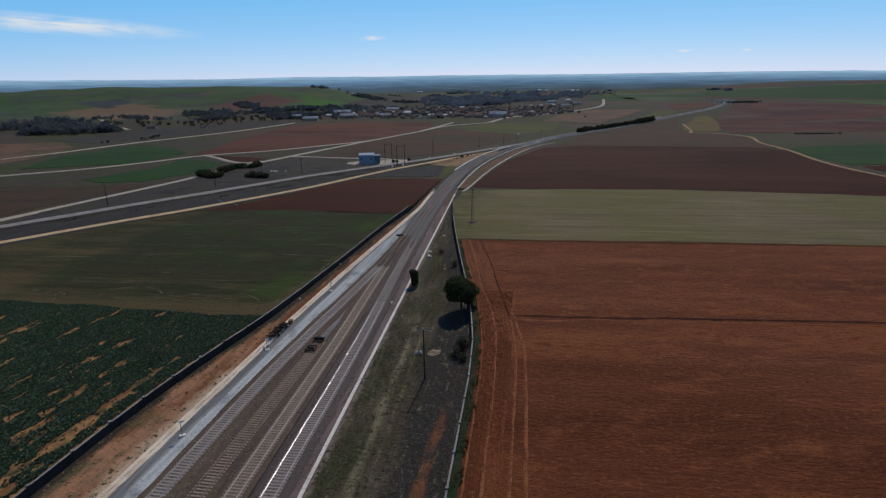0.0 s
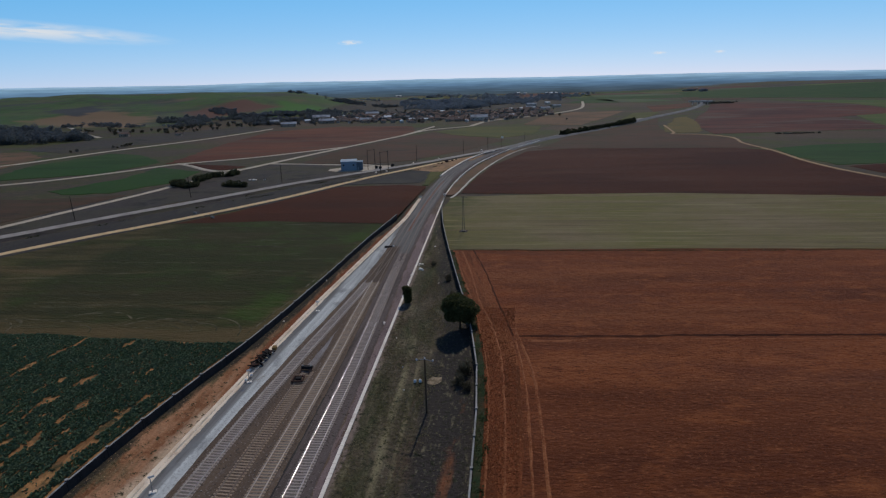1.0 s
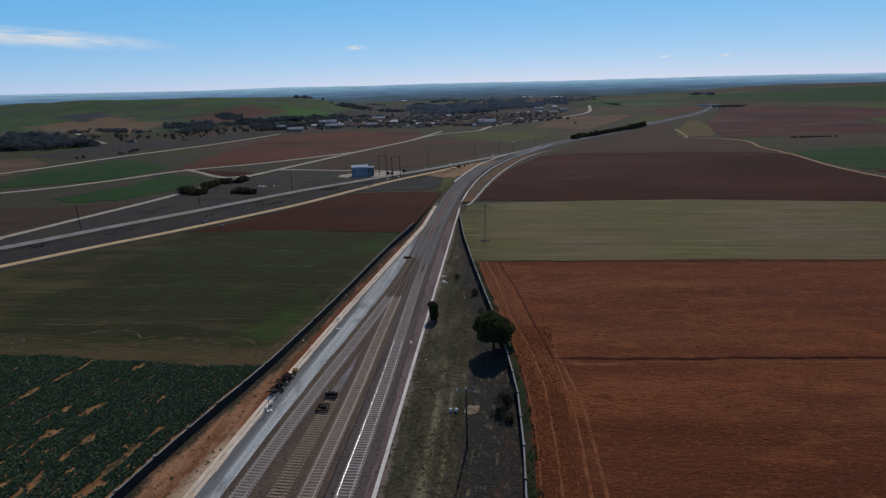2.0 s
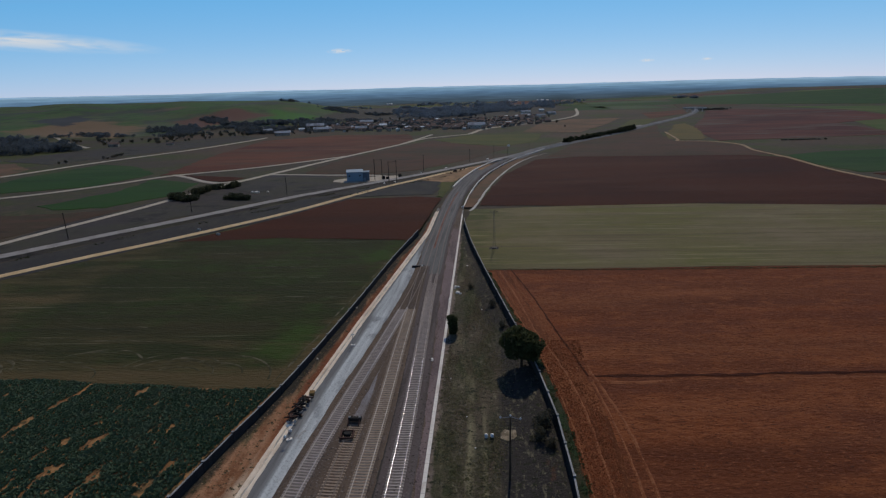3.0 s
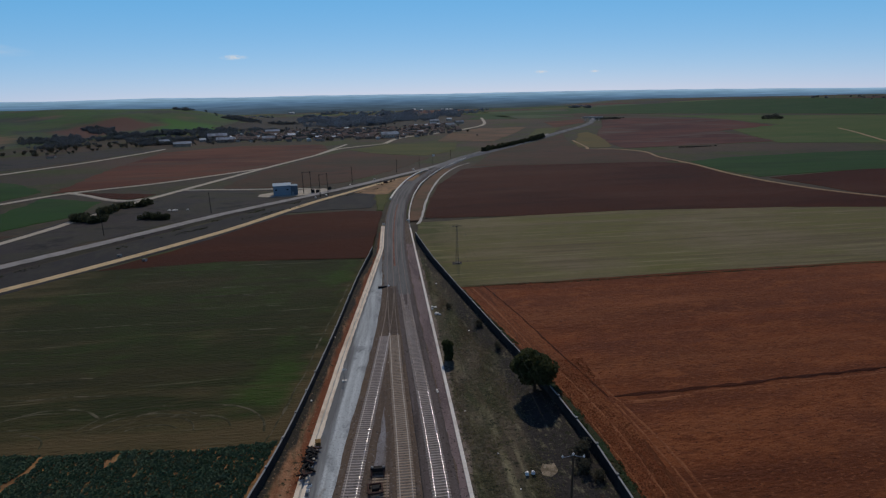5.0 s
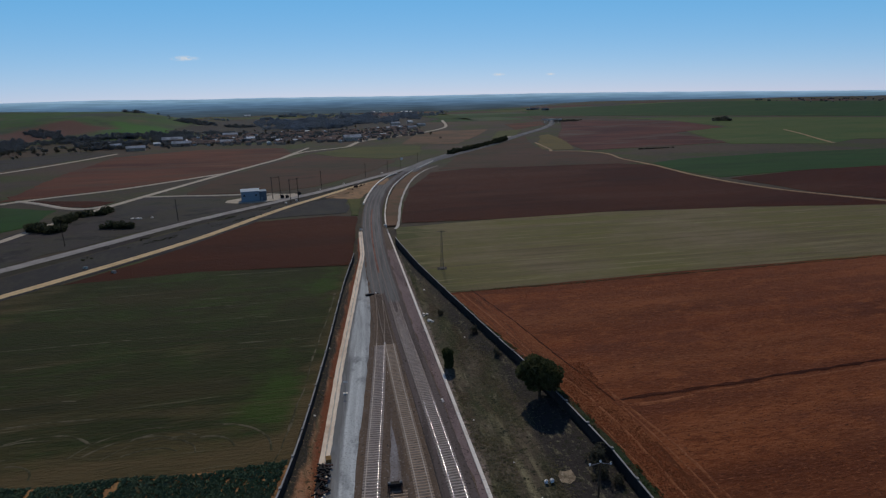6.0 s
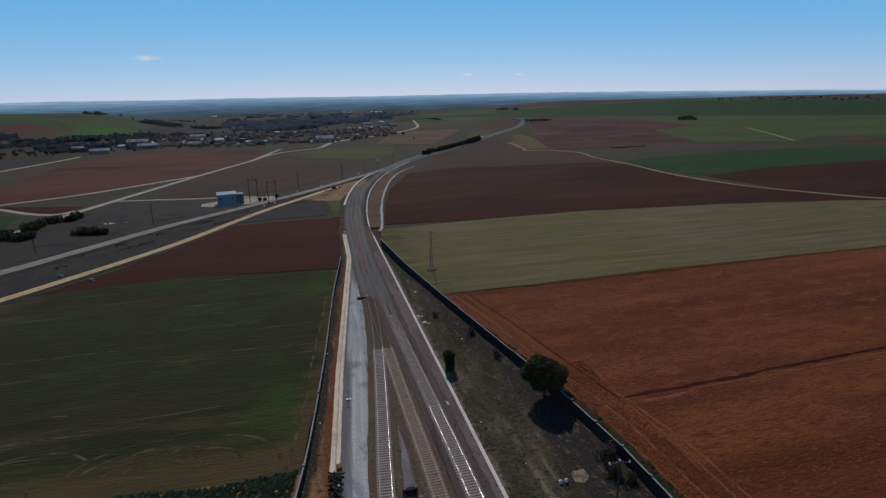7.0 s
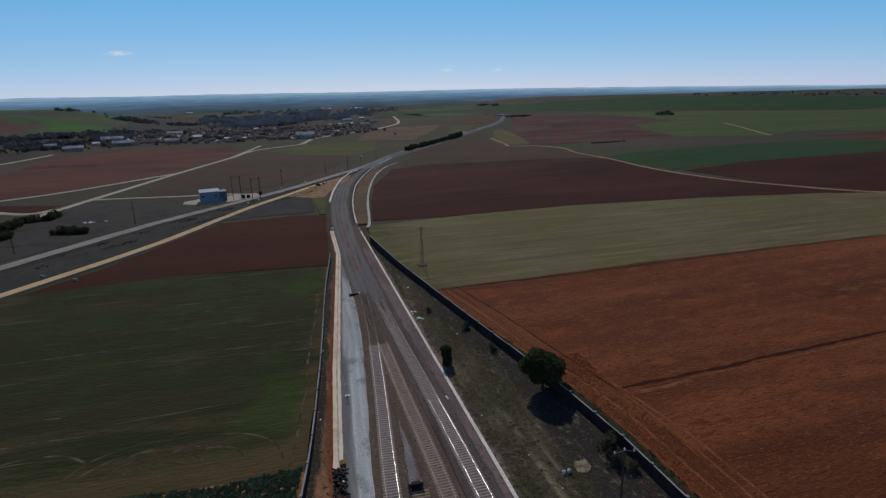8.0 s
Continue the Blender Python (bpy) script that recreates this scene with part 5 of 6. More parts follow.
ground_thing(sheet("earth_patch", [(-18.6, 96.0), (-18.0, 97.0), (-17.2, 96.6), (-16.4, 97.0), (-16.2, 95.4), (-16.7, 94.8), (-17.4, 94.3), (-18.5, 94.6)], M_patch, 0.03, cell=3, rough=0.3, top=verge_level, seed=51, skirt=0.0), "small patch of bare pale earth near the pole", "earth")
ground_thing(sheet("weed_patch", [(-21.9, 194), (-18.6, 194), (-18.6, 197.2), (-21.9, 197.2)], M_heath, 0.045, cell=6, rough=1.5, seed=52, skirt=0.0), "dark weeds round the foot of the pylon", "weeds")

# dry streaks left by the drill in the green field
rnd = random.Random(12)
for i in range(9):
    y = 112 + i * 9 + rnd.uniform(-2, 2)
    x0 = WALL_L(y) - rnd.uniform(4, 60)
    n = rnd.uniform(8, 40)
    strip("dry_streak", [(x0 - n * k / 4, y + rnd.uniform(-0.7, 0.7)) for k in range(5)], rnd.uniform(0.2, 0.4), M_dry, "thin pale dry streak in the cereal", lift=0.02, category="streak", step=0.8, wobble=0.12, seed=i)
for i in range(16):
    cx, cy, r, a0 = (rnd.uniform(-80, -70) if i < 9 else rnd.choice((-98, -118)) + rnd.uniform(-3, 3)), 105 + rnd.uniform(-1, 3), rnd.uniform(4, 11), rnd.uniform(-0.3, 1.2)
    strip("turning_rut", [(cx + r * math.cos(a0 + a), cy + r * math.sin(a0 + a) * 0.9) for a in (0.1, 0.4, 0.7, 1.0, 1.3, 1.6) if cy + r * math.sin(a0 + a) * 0.9 > 104.6 or a < 0.5], rnd.uniform(0.2, 0.4), M_dry, "pale curved turning rut in the cereal", lift=0.02, category="rut", step=0.8, wobble=0.15, seed=40 + i)
strip("wall_rut", [(WALL_L(y) - 2.3 + rnd.uniform(-0.4, 0.4), y) for y in range(102, 190, 8)], 0.28, M_dry, "broken pale wheel rut beside the wall", lift=0.02, category="rut", step=0.6, wobble=0.3, seed=23)

far_field([(-208, 128), (-186, 166), (-165, 203), (-143, 238), (-114, 288), (-84, 332), (-60, 368), (-56, 362), (-72, 335), (-85, 305), (-98, 272), (-112, 242), (-133, 210), (-150, 185), (-168, 152), (-190, 114)], M_burnt, 0.08, "dark weedy ditch between path and old railway", 69, 1.0)
far_field([(-420, 1230), (-260, 1150), (-60, 1240), (70, 1330), (200, 1700), (150, 2200), (-420, 2150), (-420, 1500)], M_heath, 0.25, "dark ground under the winter woods", 85, 22)
# patchwork of the far plain
rnd = random.Random(88)
plain = (M_ridge, M_dull, M_soil_purple, M_greenfar, M_heath, M_olive, M_greenpale)
n = 0
for row in range(5):
    y0, y1 = 1500 + row * 230, 1500 + (row + 1) * 230 - 12
    x = -260 + rnd.uniform(-60, 60) if row < 2 else -1400 + rnd.uniform(-60, 60)
    while x < (500 if row < 2 else 1700):
        wdt, sk = rnd.uniform(120, 340), rnd.uniform(-60, 60)
        far_field([(x, y0), (x + sk, y1), (x + sk + wdt - 10, y1 + rnd.uniform(-20, 20)), (x + wdt - 10, y0 + rnd.uniform(-20, 20))], plain[rnd.randrange(len(plain))], 0.12, "distant field on the open plain", 100 + n, 6.0)
        x += wdt
        n += 1

# ---- vegetation ----
def leaves(blobs, count, size, seed, flat=0.8):
    """Many small bent leaf tufts in a set of ellipsoids (x, y, z, radius)."""
    rnd = random.Random(seed)
    verts, faces = [], []
    total = sum(b[3] ** 2 for b in blobs)
    for bx, by, bz, br in blobs:
        for _ in range(max(3, int(count * br * br / total))):
            d = Vector((rnd.gauss(0, 1), rnd.gauss(0, 1), rnd.gauss(0, 1))).normalized()
            r = br * (0.55 + 0.5 * rnd.random() ** 0.5)
            c = Vector((bx + d.x * r, by + d.y * r, bz + d.z * r * flat))
            s = size * rnd.uniform(0.6, 1.4)
            u = Vector((rnd.gauss(0, 1), rnd.gauss(0, 1), rnd.gauss(0, 0.7))).normalized()
            v = (d + 0.7 * Vector((rnd.gauss(0, 1), rnd.gauss(0, 1), rnd.gauss(0, 1)))).cross(u).normalized()
            k = len(verts)
            verts += [c - u * s, c - v * s * 0.7, c + u * s + d * s * 0.3, c + v * s * 0.7]
            faces += [(k, k + 1, k + 2), (k, k + 2, k + 3)]
    return verts, faces


def tree(height, radius, seed, mat, count, size, trunk=0.3, label="", name="tree", group="", blob_count=14, squash=0.8, low=-1.0):
    """A tapered trunk, limbs to every second clump, and a crown of many leaf tufts in overlapping clumps."""
    rnd = random.Random(seed)
    base = tagged(new(name), label, "tree", group)
    bm = bmesh.new()
    mid = height - radius * squash
    tube(bm, (0, 0, -0.3), (0.1, 0.05, mid), trunk, trunk * 0.45, 8)
    blobs = [(0, 0, mid, radius * 0.6)]
    for i in range(blob_count):
        u = 1 - (1 - low) * (i + 0.5) / blob_count
        a = i * 2.4 + rnd.uniform(-0.3, 0.3)
        r = radius * rnd.uniform(0.5, 0.72)
        x, y, z = math.cos(a) * r * math.sqrt(1 - u * u), math.sin(a) * r * math.sqrt(1 - u * u), mid + u * r * squash
        blobs.append((x, y, z, radius * rnd.uniform(0.26, 0.4)))
        if i % 2 == 0:
            tube(bm, (0.05, 0.03, mid * rnd.uniform(0.4, 0.8)), (x, y, z), trunk * 0.35, trunk * 0.12, 5)
    part("trunk", bm, M_bark, base)
    v, f = leaves(blobs, count, size, seed)
    mesh_object("crown", v, f, mat, base)
    return base


pine = tree(7.8, 4.1, 4, M_leaf, 17000, 0.21, 0.3, "dense dark round pine tree beside the wall", blob_count=40, low=-0.7)
pine.matrix_basis = pose(-14.6, 116.4, verge_level(-14.6, 116.4))


def bush(radius, height, seed, mat, label, count=700, size=0.16, name="bush", group="", spread=0.6):
    rnd = random.Random(seed)
    base = tagged(new(name), label, "bush", group)
    bm = bmesh.new()
    for i in range(5):
        a = i * 1.26
        tube(bm, (0, 0, -0.1), (math.cos(a) * radius * 0.5, math.sin(a) * radius * 0.5, height * 0.6), 0.05, 0.015, 5)
    part("stem", bm, M_bark, base)
    blobs = [(rnd.uniform(-spread, spread) * radius, rnd.uniform(-spread, spread) * radius, height * (0.1 + 0.72 * k / 8), radius * rnd.uniform(0.35, 0.55)) for k in range(9)]
    v, f = leaves(blobs, count, size, seed)
    mesh_object("crown", v, f, mat, base)
    return base


slim = bush(2.0, 4.4, 9, M_leaf, "slim dark evergreen bush beside the cable trough", 4200, 0.15, "evergreen_bush", spread=0.16)
slim.matrix_basis = pose(-28.8, 131.6, BED)
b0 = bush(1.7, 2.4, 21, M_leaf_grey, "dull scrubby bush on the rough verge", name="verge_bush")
b0.matrix_basis = pose(-12.2, 98.0, verge_level(-12.2, 98.0))
for x, y, s, r in ((-13.2, 94.5, 0.8, 50), (-11.6, 92, 0.6, 120), (-20.5, 146, 0.7, 140), (-17.8, 134, 0.6, 220), (-26, 160, 0.5, 300)):
    copy_thing(b0, pose(x, y, verge_level(x, y), 0, 0, r) @ Matrix.Scale(s, 4))

# rough grass and crop leaves, too many to count
def scatter(name, inside, x0, x1, y0, y1, count, size, mat, level, label, category, seed, tall=1.0):
    rnd = random.Random(seed)
    verts, faces = [], []
    while count > 0:
        x, y = rnd.uniform(x0, x1), rnd.uniform(y0, y1)
        count -= 1
        keep = inside(x, y)
        if rnd.random() > keep:
            continue
        z = level(x, y)
        s = size * rnd.uniform(0.5, 1.5)
        for _ in range(3):
            a, t = rnd.uniform(0, 6.28), rnd.uniform(0.4, 1.0)
            ca, sa, k = math.cos(a), math.sin(a), len(verts)
            verts += [(x - ca * s * 0.5, y - sa * s * 0.5, z - 0.02), (x + ca * s * 0.5, y + sa * s * 0.5, z - 0.02),
                      (x + ca * s * 0.7 - sa * s * t, y + sa * s * 0.7 + ca * s * t, z + s * tall * t), (x - ca * s * 0.5 - sa * s * t, y - sa * s * 0.5 + ca * s * t, z + s * tall * t)]
            faces.append((k, k + 1, k + 2, k + 3))
    return tagged(mesh_object(name, verts, faces, mat), label, category, kind="stuff")


def crop_cover(x, y):
    if x > WALL_L(y) - 0.8 or y > 102.9 + 1.3 * smooth(70, 102, -x) + 0.4 * math.sin(x * 0.3):
        return 0.0
    d = WALL_L(y) - x
    rows = 1.05 * noise.noise(Vector((d * 0.36, y * 0.028, 3.0))) + 0.8 * noise.noise(Vector((x * 0.7, y * 0.28, 8.0)))
    near_wall = 1.25 * math.exp(-((d - 4.4) / 1.3) ** 2) * smooth(-0.35, 0.25, noise.noise(Vector((2.0, y * 0.16, 5.0)))) * (1 - 0.5 * smooth(62, 95, y))
    return 1.0 if rows > -0.3 + 0.5 * near_wall - 0.25 * smooth(85, 98, y) else 0.05


scatter("crop_plants", crop_cover, -150, -56, 36, 106, 165000, 0.23, M_crop, lambda x, y: land(x, y) + 0.03, "dark green leafy crop plants with gaps", "crop", 5, 0.8)
scatter("grass_tufts", lambda x, y: (1.0 if TROUGH(y) + 0.6 < x < WALL_R(y) - 0.5 else 0.0) * smooth(-0.25, 0.35, noise.noise(Vector((x * 0.22, y * 0.09, 1.0)))) * (0.04 + 0.96 * smooth(6.0, 10.0, WALL_R(y) - x + 4.4 * smooth(92, 130, y))),
        -34, -8, 40, 210, 60000, 0.14, M_tuft, verge_level, "dry and green grass tufts on the verge", "grass", 6, 0.35)
scatter("bank_weeds", lambda x, y: (1.0 if WALL_L(y) + 0.5 < x < CHANNEL(y) - 1.2 else 0.0) * smooth(-0.1, 0.5, noise.noise(Vector((x * 0.4, y * 0.15, 5.0)))),
        -62, -46, 36, 200, 9000, 0.12, M_tuft, bank_level, "sparse dry weeds on the red bank", "grass", 7, 0.6)

def clods(name, x0, x1, y0, y1, count, lo, hi, seed, label):
    """Loose lumps of earth thrown up by the plough."""
    rnd = random.Random(seed)
    verts, faces = [], []
    for _ in range(count):
        x, y = rnd.uniform(x0, x1), rnd.uniform(y0, y1)
        if x < WALL_R(y) + 1.3 or noise.noise(Vector((x * 0.05, y * (0.5 if x1 > 0 else 0.04), 2.0))) < -0.15 * rnd.random() or rnd.random() < smooth(20, 125, x):
            continue
        z, s, a = land(x, y), rnd.uniform(lo, hi), rnd.uniform(0, 6.28)
        c, d, k = math.cos(a) * s, math.sin(a) * s, len(verts)
        verts += [(x + c * 1.5, y + d, z), (x - d, y + c * 0.8, z), (x - c * 1.2, y - d, z), (x + d, y - c * 0.8, z), (x + 0.3 * s, y, z + s * rnd.uniform(0.3, 0.6))]
        faces += [(k, k + 1, k + 4), (k + 1, k + 2, k + 4), (k + 2, k + 3, k + 4), (k + 3, k, k + 4)]
    return tagged(mesh_object(name, verts, faces, M_clod), label, "soil", kind="stuff")


clods("soil_clods", -10, 130, 44, 174, 70000, 0.05, 0.14, 15, "loose clods of ploughed red soil")
scatter("margin_grass", lambda x, y: (1.0 if 0.1 < x - WALL_R(y) < 1.7 + 0.7 * noise.noise(Vector((y * 0.25, 1.0, 0))) else 0.0) * smooth(-0.3, 0.2, noise.noise(Vector((x * 0.5, y * 0.3, 2.0)))), -25, -5, 40, 170, 52000, 0.16, M_grass, land, "ragged green grass along the foot of the wall", "grass", 23, 0.7)
clods("headland_clods", -16, -3, 44, 125, 22000, 0.07, 0.2, 19, "coarse clods of red soil on the headland")
scatter("field_edge_weeds", lambda x, y: 1.0 if abs(y - (172.6 + 0.075 * max(0, x - 10) * 0.6)) < 0.5 + 0.5 * noise.noise(Vector((x * 0.2, 0, 0))) else 0.0, -22, 140, 170, 180, 16000, 0.16, M_tuft, land, "weeds along the field boundary", "grass", 16, 0.9)
scatter("bank_scrub", lambda x, y: smooth(-0.05, 0.3, noise.noise(Vector((x * 0.09, y * 0.09, 6.0)))) if 2.9 < abs((x + 193) * 0.82 - (y - 168) * 0.58) < 6.2 else 0.0, -200, -40, 150, 420, 52000, 0.4, M_leaf_dark, lambda x, y: land(x, y) - 0.05, "low dark scrub on the old railway bank", "scrub", 17, 0.8)

# ---- things beside the tracks ----
def utility_pole(height, label, arm=2.6, wood=True, name="utility_pole"):
    base = tagged(new(name), label, "utility pole", "utility poles")
    bm = bmesh.new()
    tube(bm, (0, 0, -0.5), (0, 0, height), 0.17, 0.11, 10)
    part("pole", bm, M_bark if wood else M_conc, base)
    bm = bmesh.new()
    tube(bm, (-arm / 2, 0, height - 0.35), (0, 0, height - 0.05), 0.05, 0.05, 6)
    tube(bm, (arm / 2, 0, height - 0.35), (0, 0, height - 0.05), 0.05, 0.05, 6)
    part("crossarm", bm, M_steel, base)
    for x, z in ((-arm / 2, height - 0.35), (0, height), (arm / 2, height - 0.35)):
        bm = bmesh.new()
        tube(bm, (x, 0, z), (x, 0, z + 0.34), 0.09, 0.07, 8)
        bmesh.ops.create_cone(bm, cap_ends=True, segments=8, radius1=0.16, radius2=0.1, depth=0.1, matrix=pose(x, 0, z + 0.2))
        part("insulator", bm, M_whitewash, base, "white porcelain insulator")
    return base


p_near = utility_pole(9.7, "dark wooden power pole with white insulators")
p_near.matrix_basis = pose(-17.4, 85.6, BED, 0, 0, -4)

# pylon in the stubble field
def lattice_pylon(height, label):
    base = tagged(new("pylon"), label, "pylon")
    bm = bmesh.new()
    for i in range(4):
        sx, sy = (-1, 1, 1, -1)[i], (-1, -1, 1, 1)[i]
        tube(bm, (sx * 0.42, sy * 0.42, -0.3), (sx * 0.14, sy * 0.14, height), 0.045, 0.035, 5)
    part("tower_leg", bm, M_mast, base)
    bm = bmesh.new()
    n = 10
    for k in range(n):
        z0, z1 = height * k / n, height * (k + 1) / n
        a, b = 0.42 - 0.28 * k / n, 0.42 - 0.28 * (k + 1) / n
        for i in range(4):
            c = ((-1, -1), (1, -1), (1, 1), (-1, 1))
            (x0, y0), (x1, y1) = c[i], c[(i + 1) % 4]
            tube(bm, (x0 * a, y0 * a, z0), (x1 * b, y1 * b, z1), 0.025, 0.025, 4)
    part("bracing", bm, M_mast, base)
    bm = bmesh.new()
    tube(bm, (-1.5, 0, height - 0.5), (1.5, 0, height - 0.5), 0.06, 0.06, 6)
    tube(bm, (-1.5, 0, height - 0.5), (0, 0, height + 0.1), 0.03, 0.03, 5)
    tube(bm, (1.5, 0, height - 0.5), (0, 0, height + 0.1), 0.03, 0.03, 5)
    part("crossarm", bm, M_mast, base)
    bm = bmesh.new()
    box(bm, 1.6, 1.6, 0.35, pose(0, 0, -0.1), 0.04)
    part("footing", bm, M_mast, base)
    return base


pyl = lattice_pylon(12.5, "grey lattice power pylon standing in the stubble field")
pyl.matrix_basis = pose(-20.2, 195.5, land(-20, 195) + 0.03)


def wire(a, b, sag, label):
    pts = []
    for i in range(25):
        u = i / 24
        p = Vector(a).lerp(Vector(b), u)
        p.z -= sag * 4 * u * (1 - u)
        pts.append(p)
    return tagged(sweep("power_line", pts, [(-0.008, -0.008), (0.008, -0.008), (0.008, 0.008), (-0.008, 0.008)], M_cable, closed=True), label, "power line", "power lines")


for dx, dz in ((-1.3, 0.0), (0.0, 0.35), (1.3, 0.0)):
    wire((-17.4 + dx, 85.6, BED + 9.7 + dz), (-20.2 + dx, 195.5, 12.2 + dz * 0.3), 1.6, "thin dark overhead power cable between poles")
    wire((-17.4 + dx, 85.6, BED + 9.7 + dz), (-14.0 + dx, -20, 9.5 + dz), 1.6, "thin dark overhead power cable between poles")

# buffer stop at the end of the stub siding
buf = tagged(new("buffer_stop"), "buffer stop of rusty rails with black timber beam", "buffer stop")
bm = bmesh.new()
box(bm, 2.1, 0.7, 0.62, pose(0, 1.2, 0.2), 0.06)
part("buffer_beam", bm, M_black, buf, "black creosoted timber beam")
for s in (-0.82, 0.82):
    bm = bmesh.new()
    tube(bm, (s, 1.2, 0.81), (s, 1.2, 0.98), 0.2, 0.17, 10)
    part("buffer_cap", bm, M_conc, buf, "pale cap")
for s in (-0.87, 0.87):
    bm = bmesh.new()
    tube(bm, (s, -0.2, 0.12), (s, 0.88, 0.6), 0.1, 0.1, 6)
    part("strut", bm, M_rust, buf)
buf.matrix_basis = pose(-41.85, 96.5, BED + 0.05)
trolley = tagged(new("rail_trolley"), "low rusty rail trolley with dark gearbox on the stub siding", "trolley")
for x, y, sx, sy in ((-1.1, 0, 0.28, 2.4), (1.1, 0, 0.28, 2.4), (0, -1.1, 1.9, 0.26), (0, 1.1, 1.9, 0.26)):
    bm = bmesh.new()
    box(bm, sx, sy, 0.32, pose(x, y, 0.12), 0.03)
    part("frame_beam", bm, M_rust, trolley)
bm = bmesh.new()
box(bm, 1.2, 1.0, 0.55, pose(0.05, 0.1, 0), 0.08)
part("gearbox", bm, M_black, trolley)
for x in (-0.87, 0.87):
    for y in (-0.7, 0.7):
        bm = bmesh.new()
        tube(bm, (x - 0.07, y, 0.1), (x + 0.07, y, 0.1), 0.26, 0.26, 12)
        part("wheel", bm, M_black, trolley)
trolley.matrix_basis = pose(-42.1, 93.9, BED + 0.1, 0, 0, 6) @ Matrix.Scale(0.85, 4)

# heap of old timber sleepers on the channel
for i in range(64):
    rnd = random.Random(200 + i)
    bm = bmesh.new()
    box(bm, 1.9 * rnd.uniform(0.35, 1.0), 0.24, 0.18, Matrix(), 0.02)
    y = rnd.uniform(97.0, 104.2)
    ob = part("old_sleeper", bm, M_black if rnd.random() < 0.8 else M_rust, None)
    tagged(ob, "discarded dark timber sleeper lying in a heap", "sleeper", "heap of old sleepers")
    ob.matrix_basis = pose(CHANNEL(y) + rnd.uniform(-0.55, 0.75), y, BED + 0.12 + 0.17 * (i % 6), rnd.uniform(-14, 14), rnd.uniform(-14, 14), rnd.uniform(0, 180))

crate = tagged(new("timber_crate"), "yellowish timber crate beside the sleeper heap", "crate")
for k in range(5):
    bm = bmesh.new()
    box(bm, 0.22, 1.5, 0.9, pose(-0.5 + 0.25 * k, 0, 0), 0.01)
    part("plank", bm, M_crate, crate)
bm = bmesh.new()
box(bm, 1.3, 1.6, 0.06, pose(0, 0, 0.902), 0.01)
part("lid", bm, M_crate, crate, "dark stained lid")
crate.matrix_basis = pose(-51.4, 105.2, BED + 0.14, 0, 0, 8) @ Matrix.Scale(0.65, 4)
for x, y, r in ((-51.3, 94.4, 20), (-51.6, 92.8, -10)):
    sack = tagged(new("white_sack"), "white filled building sack on the channel", "sack", "white sacks")
    bm = bmesh.new()
    box(bm, 0.8, 0.8, 0.75, Matrix(), 0.18)
    part("bag", bm, M_whitewash, sack)
    bm = bmesh.new()
    tube(bm, (0, 0, 0.72), (0, 0, 0.85), 0.16, 0.2, 8)
    part("neck", bm, M_whitewash, sack)
    sack.matrix_basis = pose(x, y, BED + 0.16, 0, 0, r) @ Matrix.Scale(0.55, 4)

# stones, boxes and small posts
def stone(size, seed, mat, label, name="stone", group="scattered stones"):
    bm = bmesh.new()
    bmesh.ops.create_icosphere(bm, subdivisions=2, radius=size)
    rnd = random.Random(seed)
    off = Vector((rnd.random() * 50, seed, 3))
    for v in bm.verts:
        v.co *= 0.75 + 0.5 * noise.noise(v.co / size * 1.1 + off)
        v.co.z *= 0.6
    ob = part(name, bm, mat, None)
    return tagged(ob, label, name, group)


s0 = stone(0.55, 3, M_white, "pale broken concrete lump on the verge", "concrete_lump")
s0.matrix_basis = pose(-29.5, 160.5, BED + 0.1)
for x, y, s, r in ((-29.4, 156.3, 1.5, 40), (-28.7, 155.6, 0.9, 100), (-30.3, 160.9, 1.0, 10), (-30.4, 159.6, 0.7, 130), (-28.0, 178.6, 1.0, 60), (-26.1, 176.1, 0.8, 0), (-23.1, 162.5, 0.9, 30), (-31.9, 119.5, 0.7, 20), (-31.8, 118.9, 0.6, 70),
                   (-31.0, 151.0, 1.1, 70), (-41.1, 143.6, 0.7, 10), (-41.0, 131.3, 0.6, 10), (-22.8, 145.0, 0.5, 10), (-27.6, 112, 0.35, 20), (-24, 100, 0.3, 60), (-22.3, 92, 0.3, 10), (-52.9, 143, 0.6, 0), (-54.2, 117, 0.5, 40)):
    copy_thing(s0, pose(x, y, (bank_level(x, y) if x < -50 else BED) + 0.08, 0, 0, r) @ Matrix.Scale(s, 4))


for x, y, s in ((-69.5, 381, 1.0), (-55, 405, 1.1), (-27, 462, 1.5), (-84.5, 334, 1.0), (-79.5, 341, 1.0), (-152.5, 308, 1.3), (-150, 307.4, 1.5), (-148.8, 307.8, 1.0), (-144, 308.8, 1.1)):
    copy_thing(s0, pose(x, y, land(x, y) + 0.2) @ Matrix.Scale(s * 1.6, 4))


def white_drum(label):
    base = tagged(new("white_tank"), label, "tank", "white tanks")
    bm = bmesh.new()
    box(bm, 0.48, 0.48, 0.55, Matrix(), 0.08)
    part("body", bm, M_whitewash, base)
    bm = bmesh.new()
    tube(bm, (0, 0, 0.55), (0, 0, 0.62), 0.12, 0.12, 10)
    part("cap", bm, M_steel, base)
    return base


d0 = white_drum("small white plastic tank on the verge")
d0.matrix_basis = pose(-20.8, 94.8, BED - 0.02)
copy_thing(d0, pose(-19.9, 94.9, BED - 0.02, 0, 0, 12))


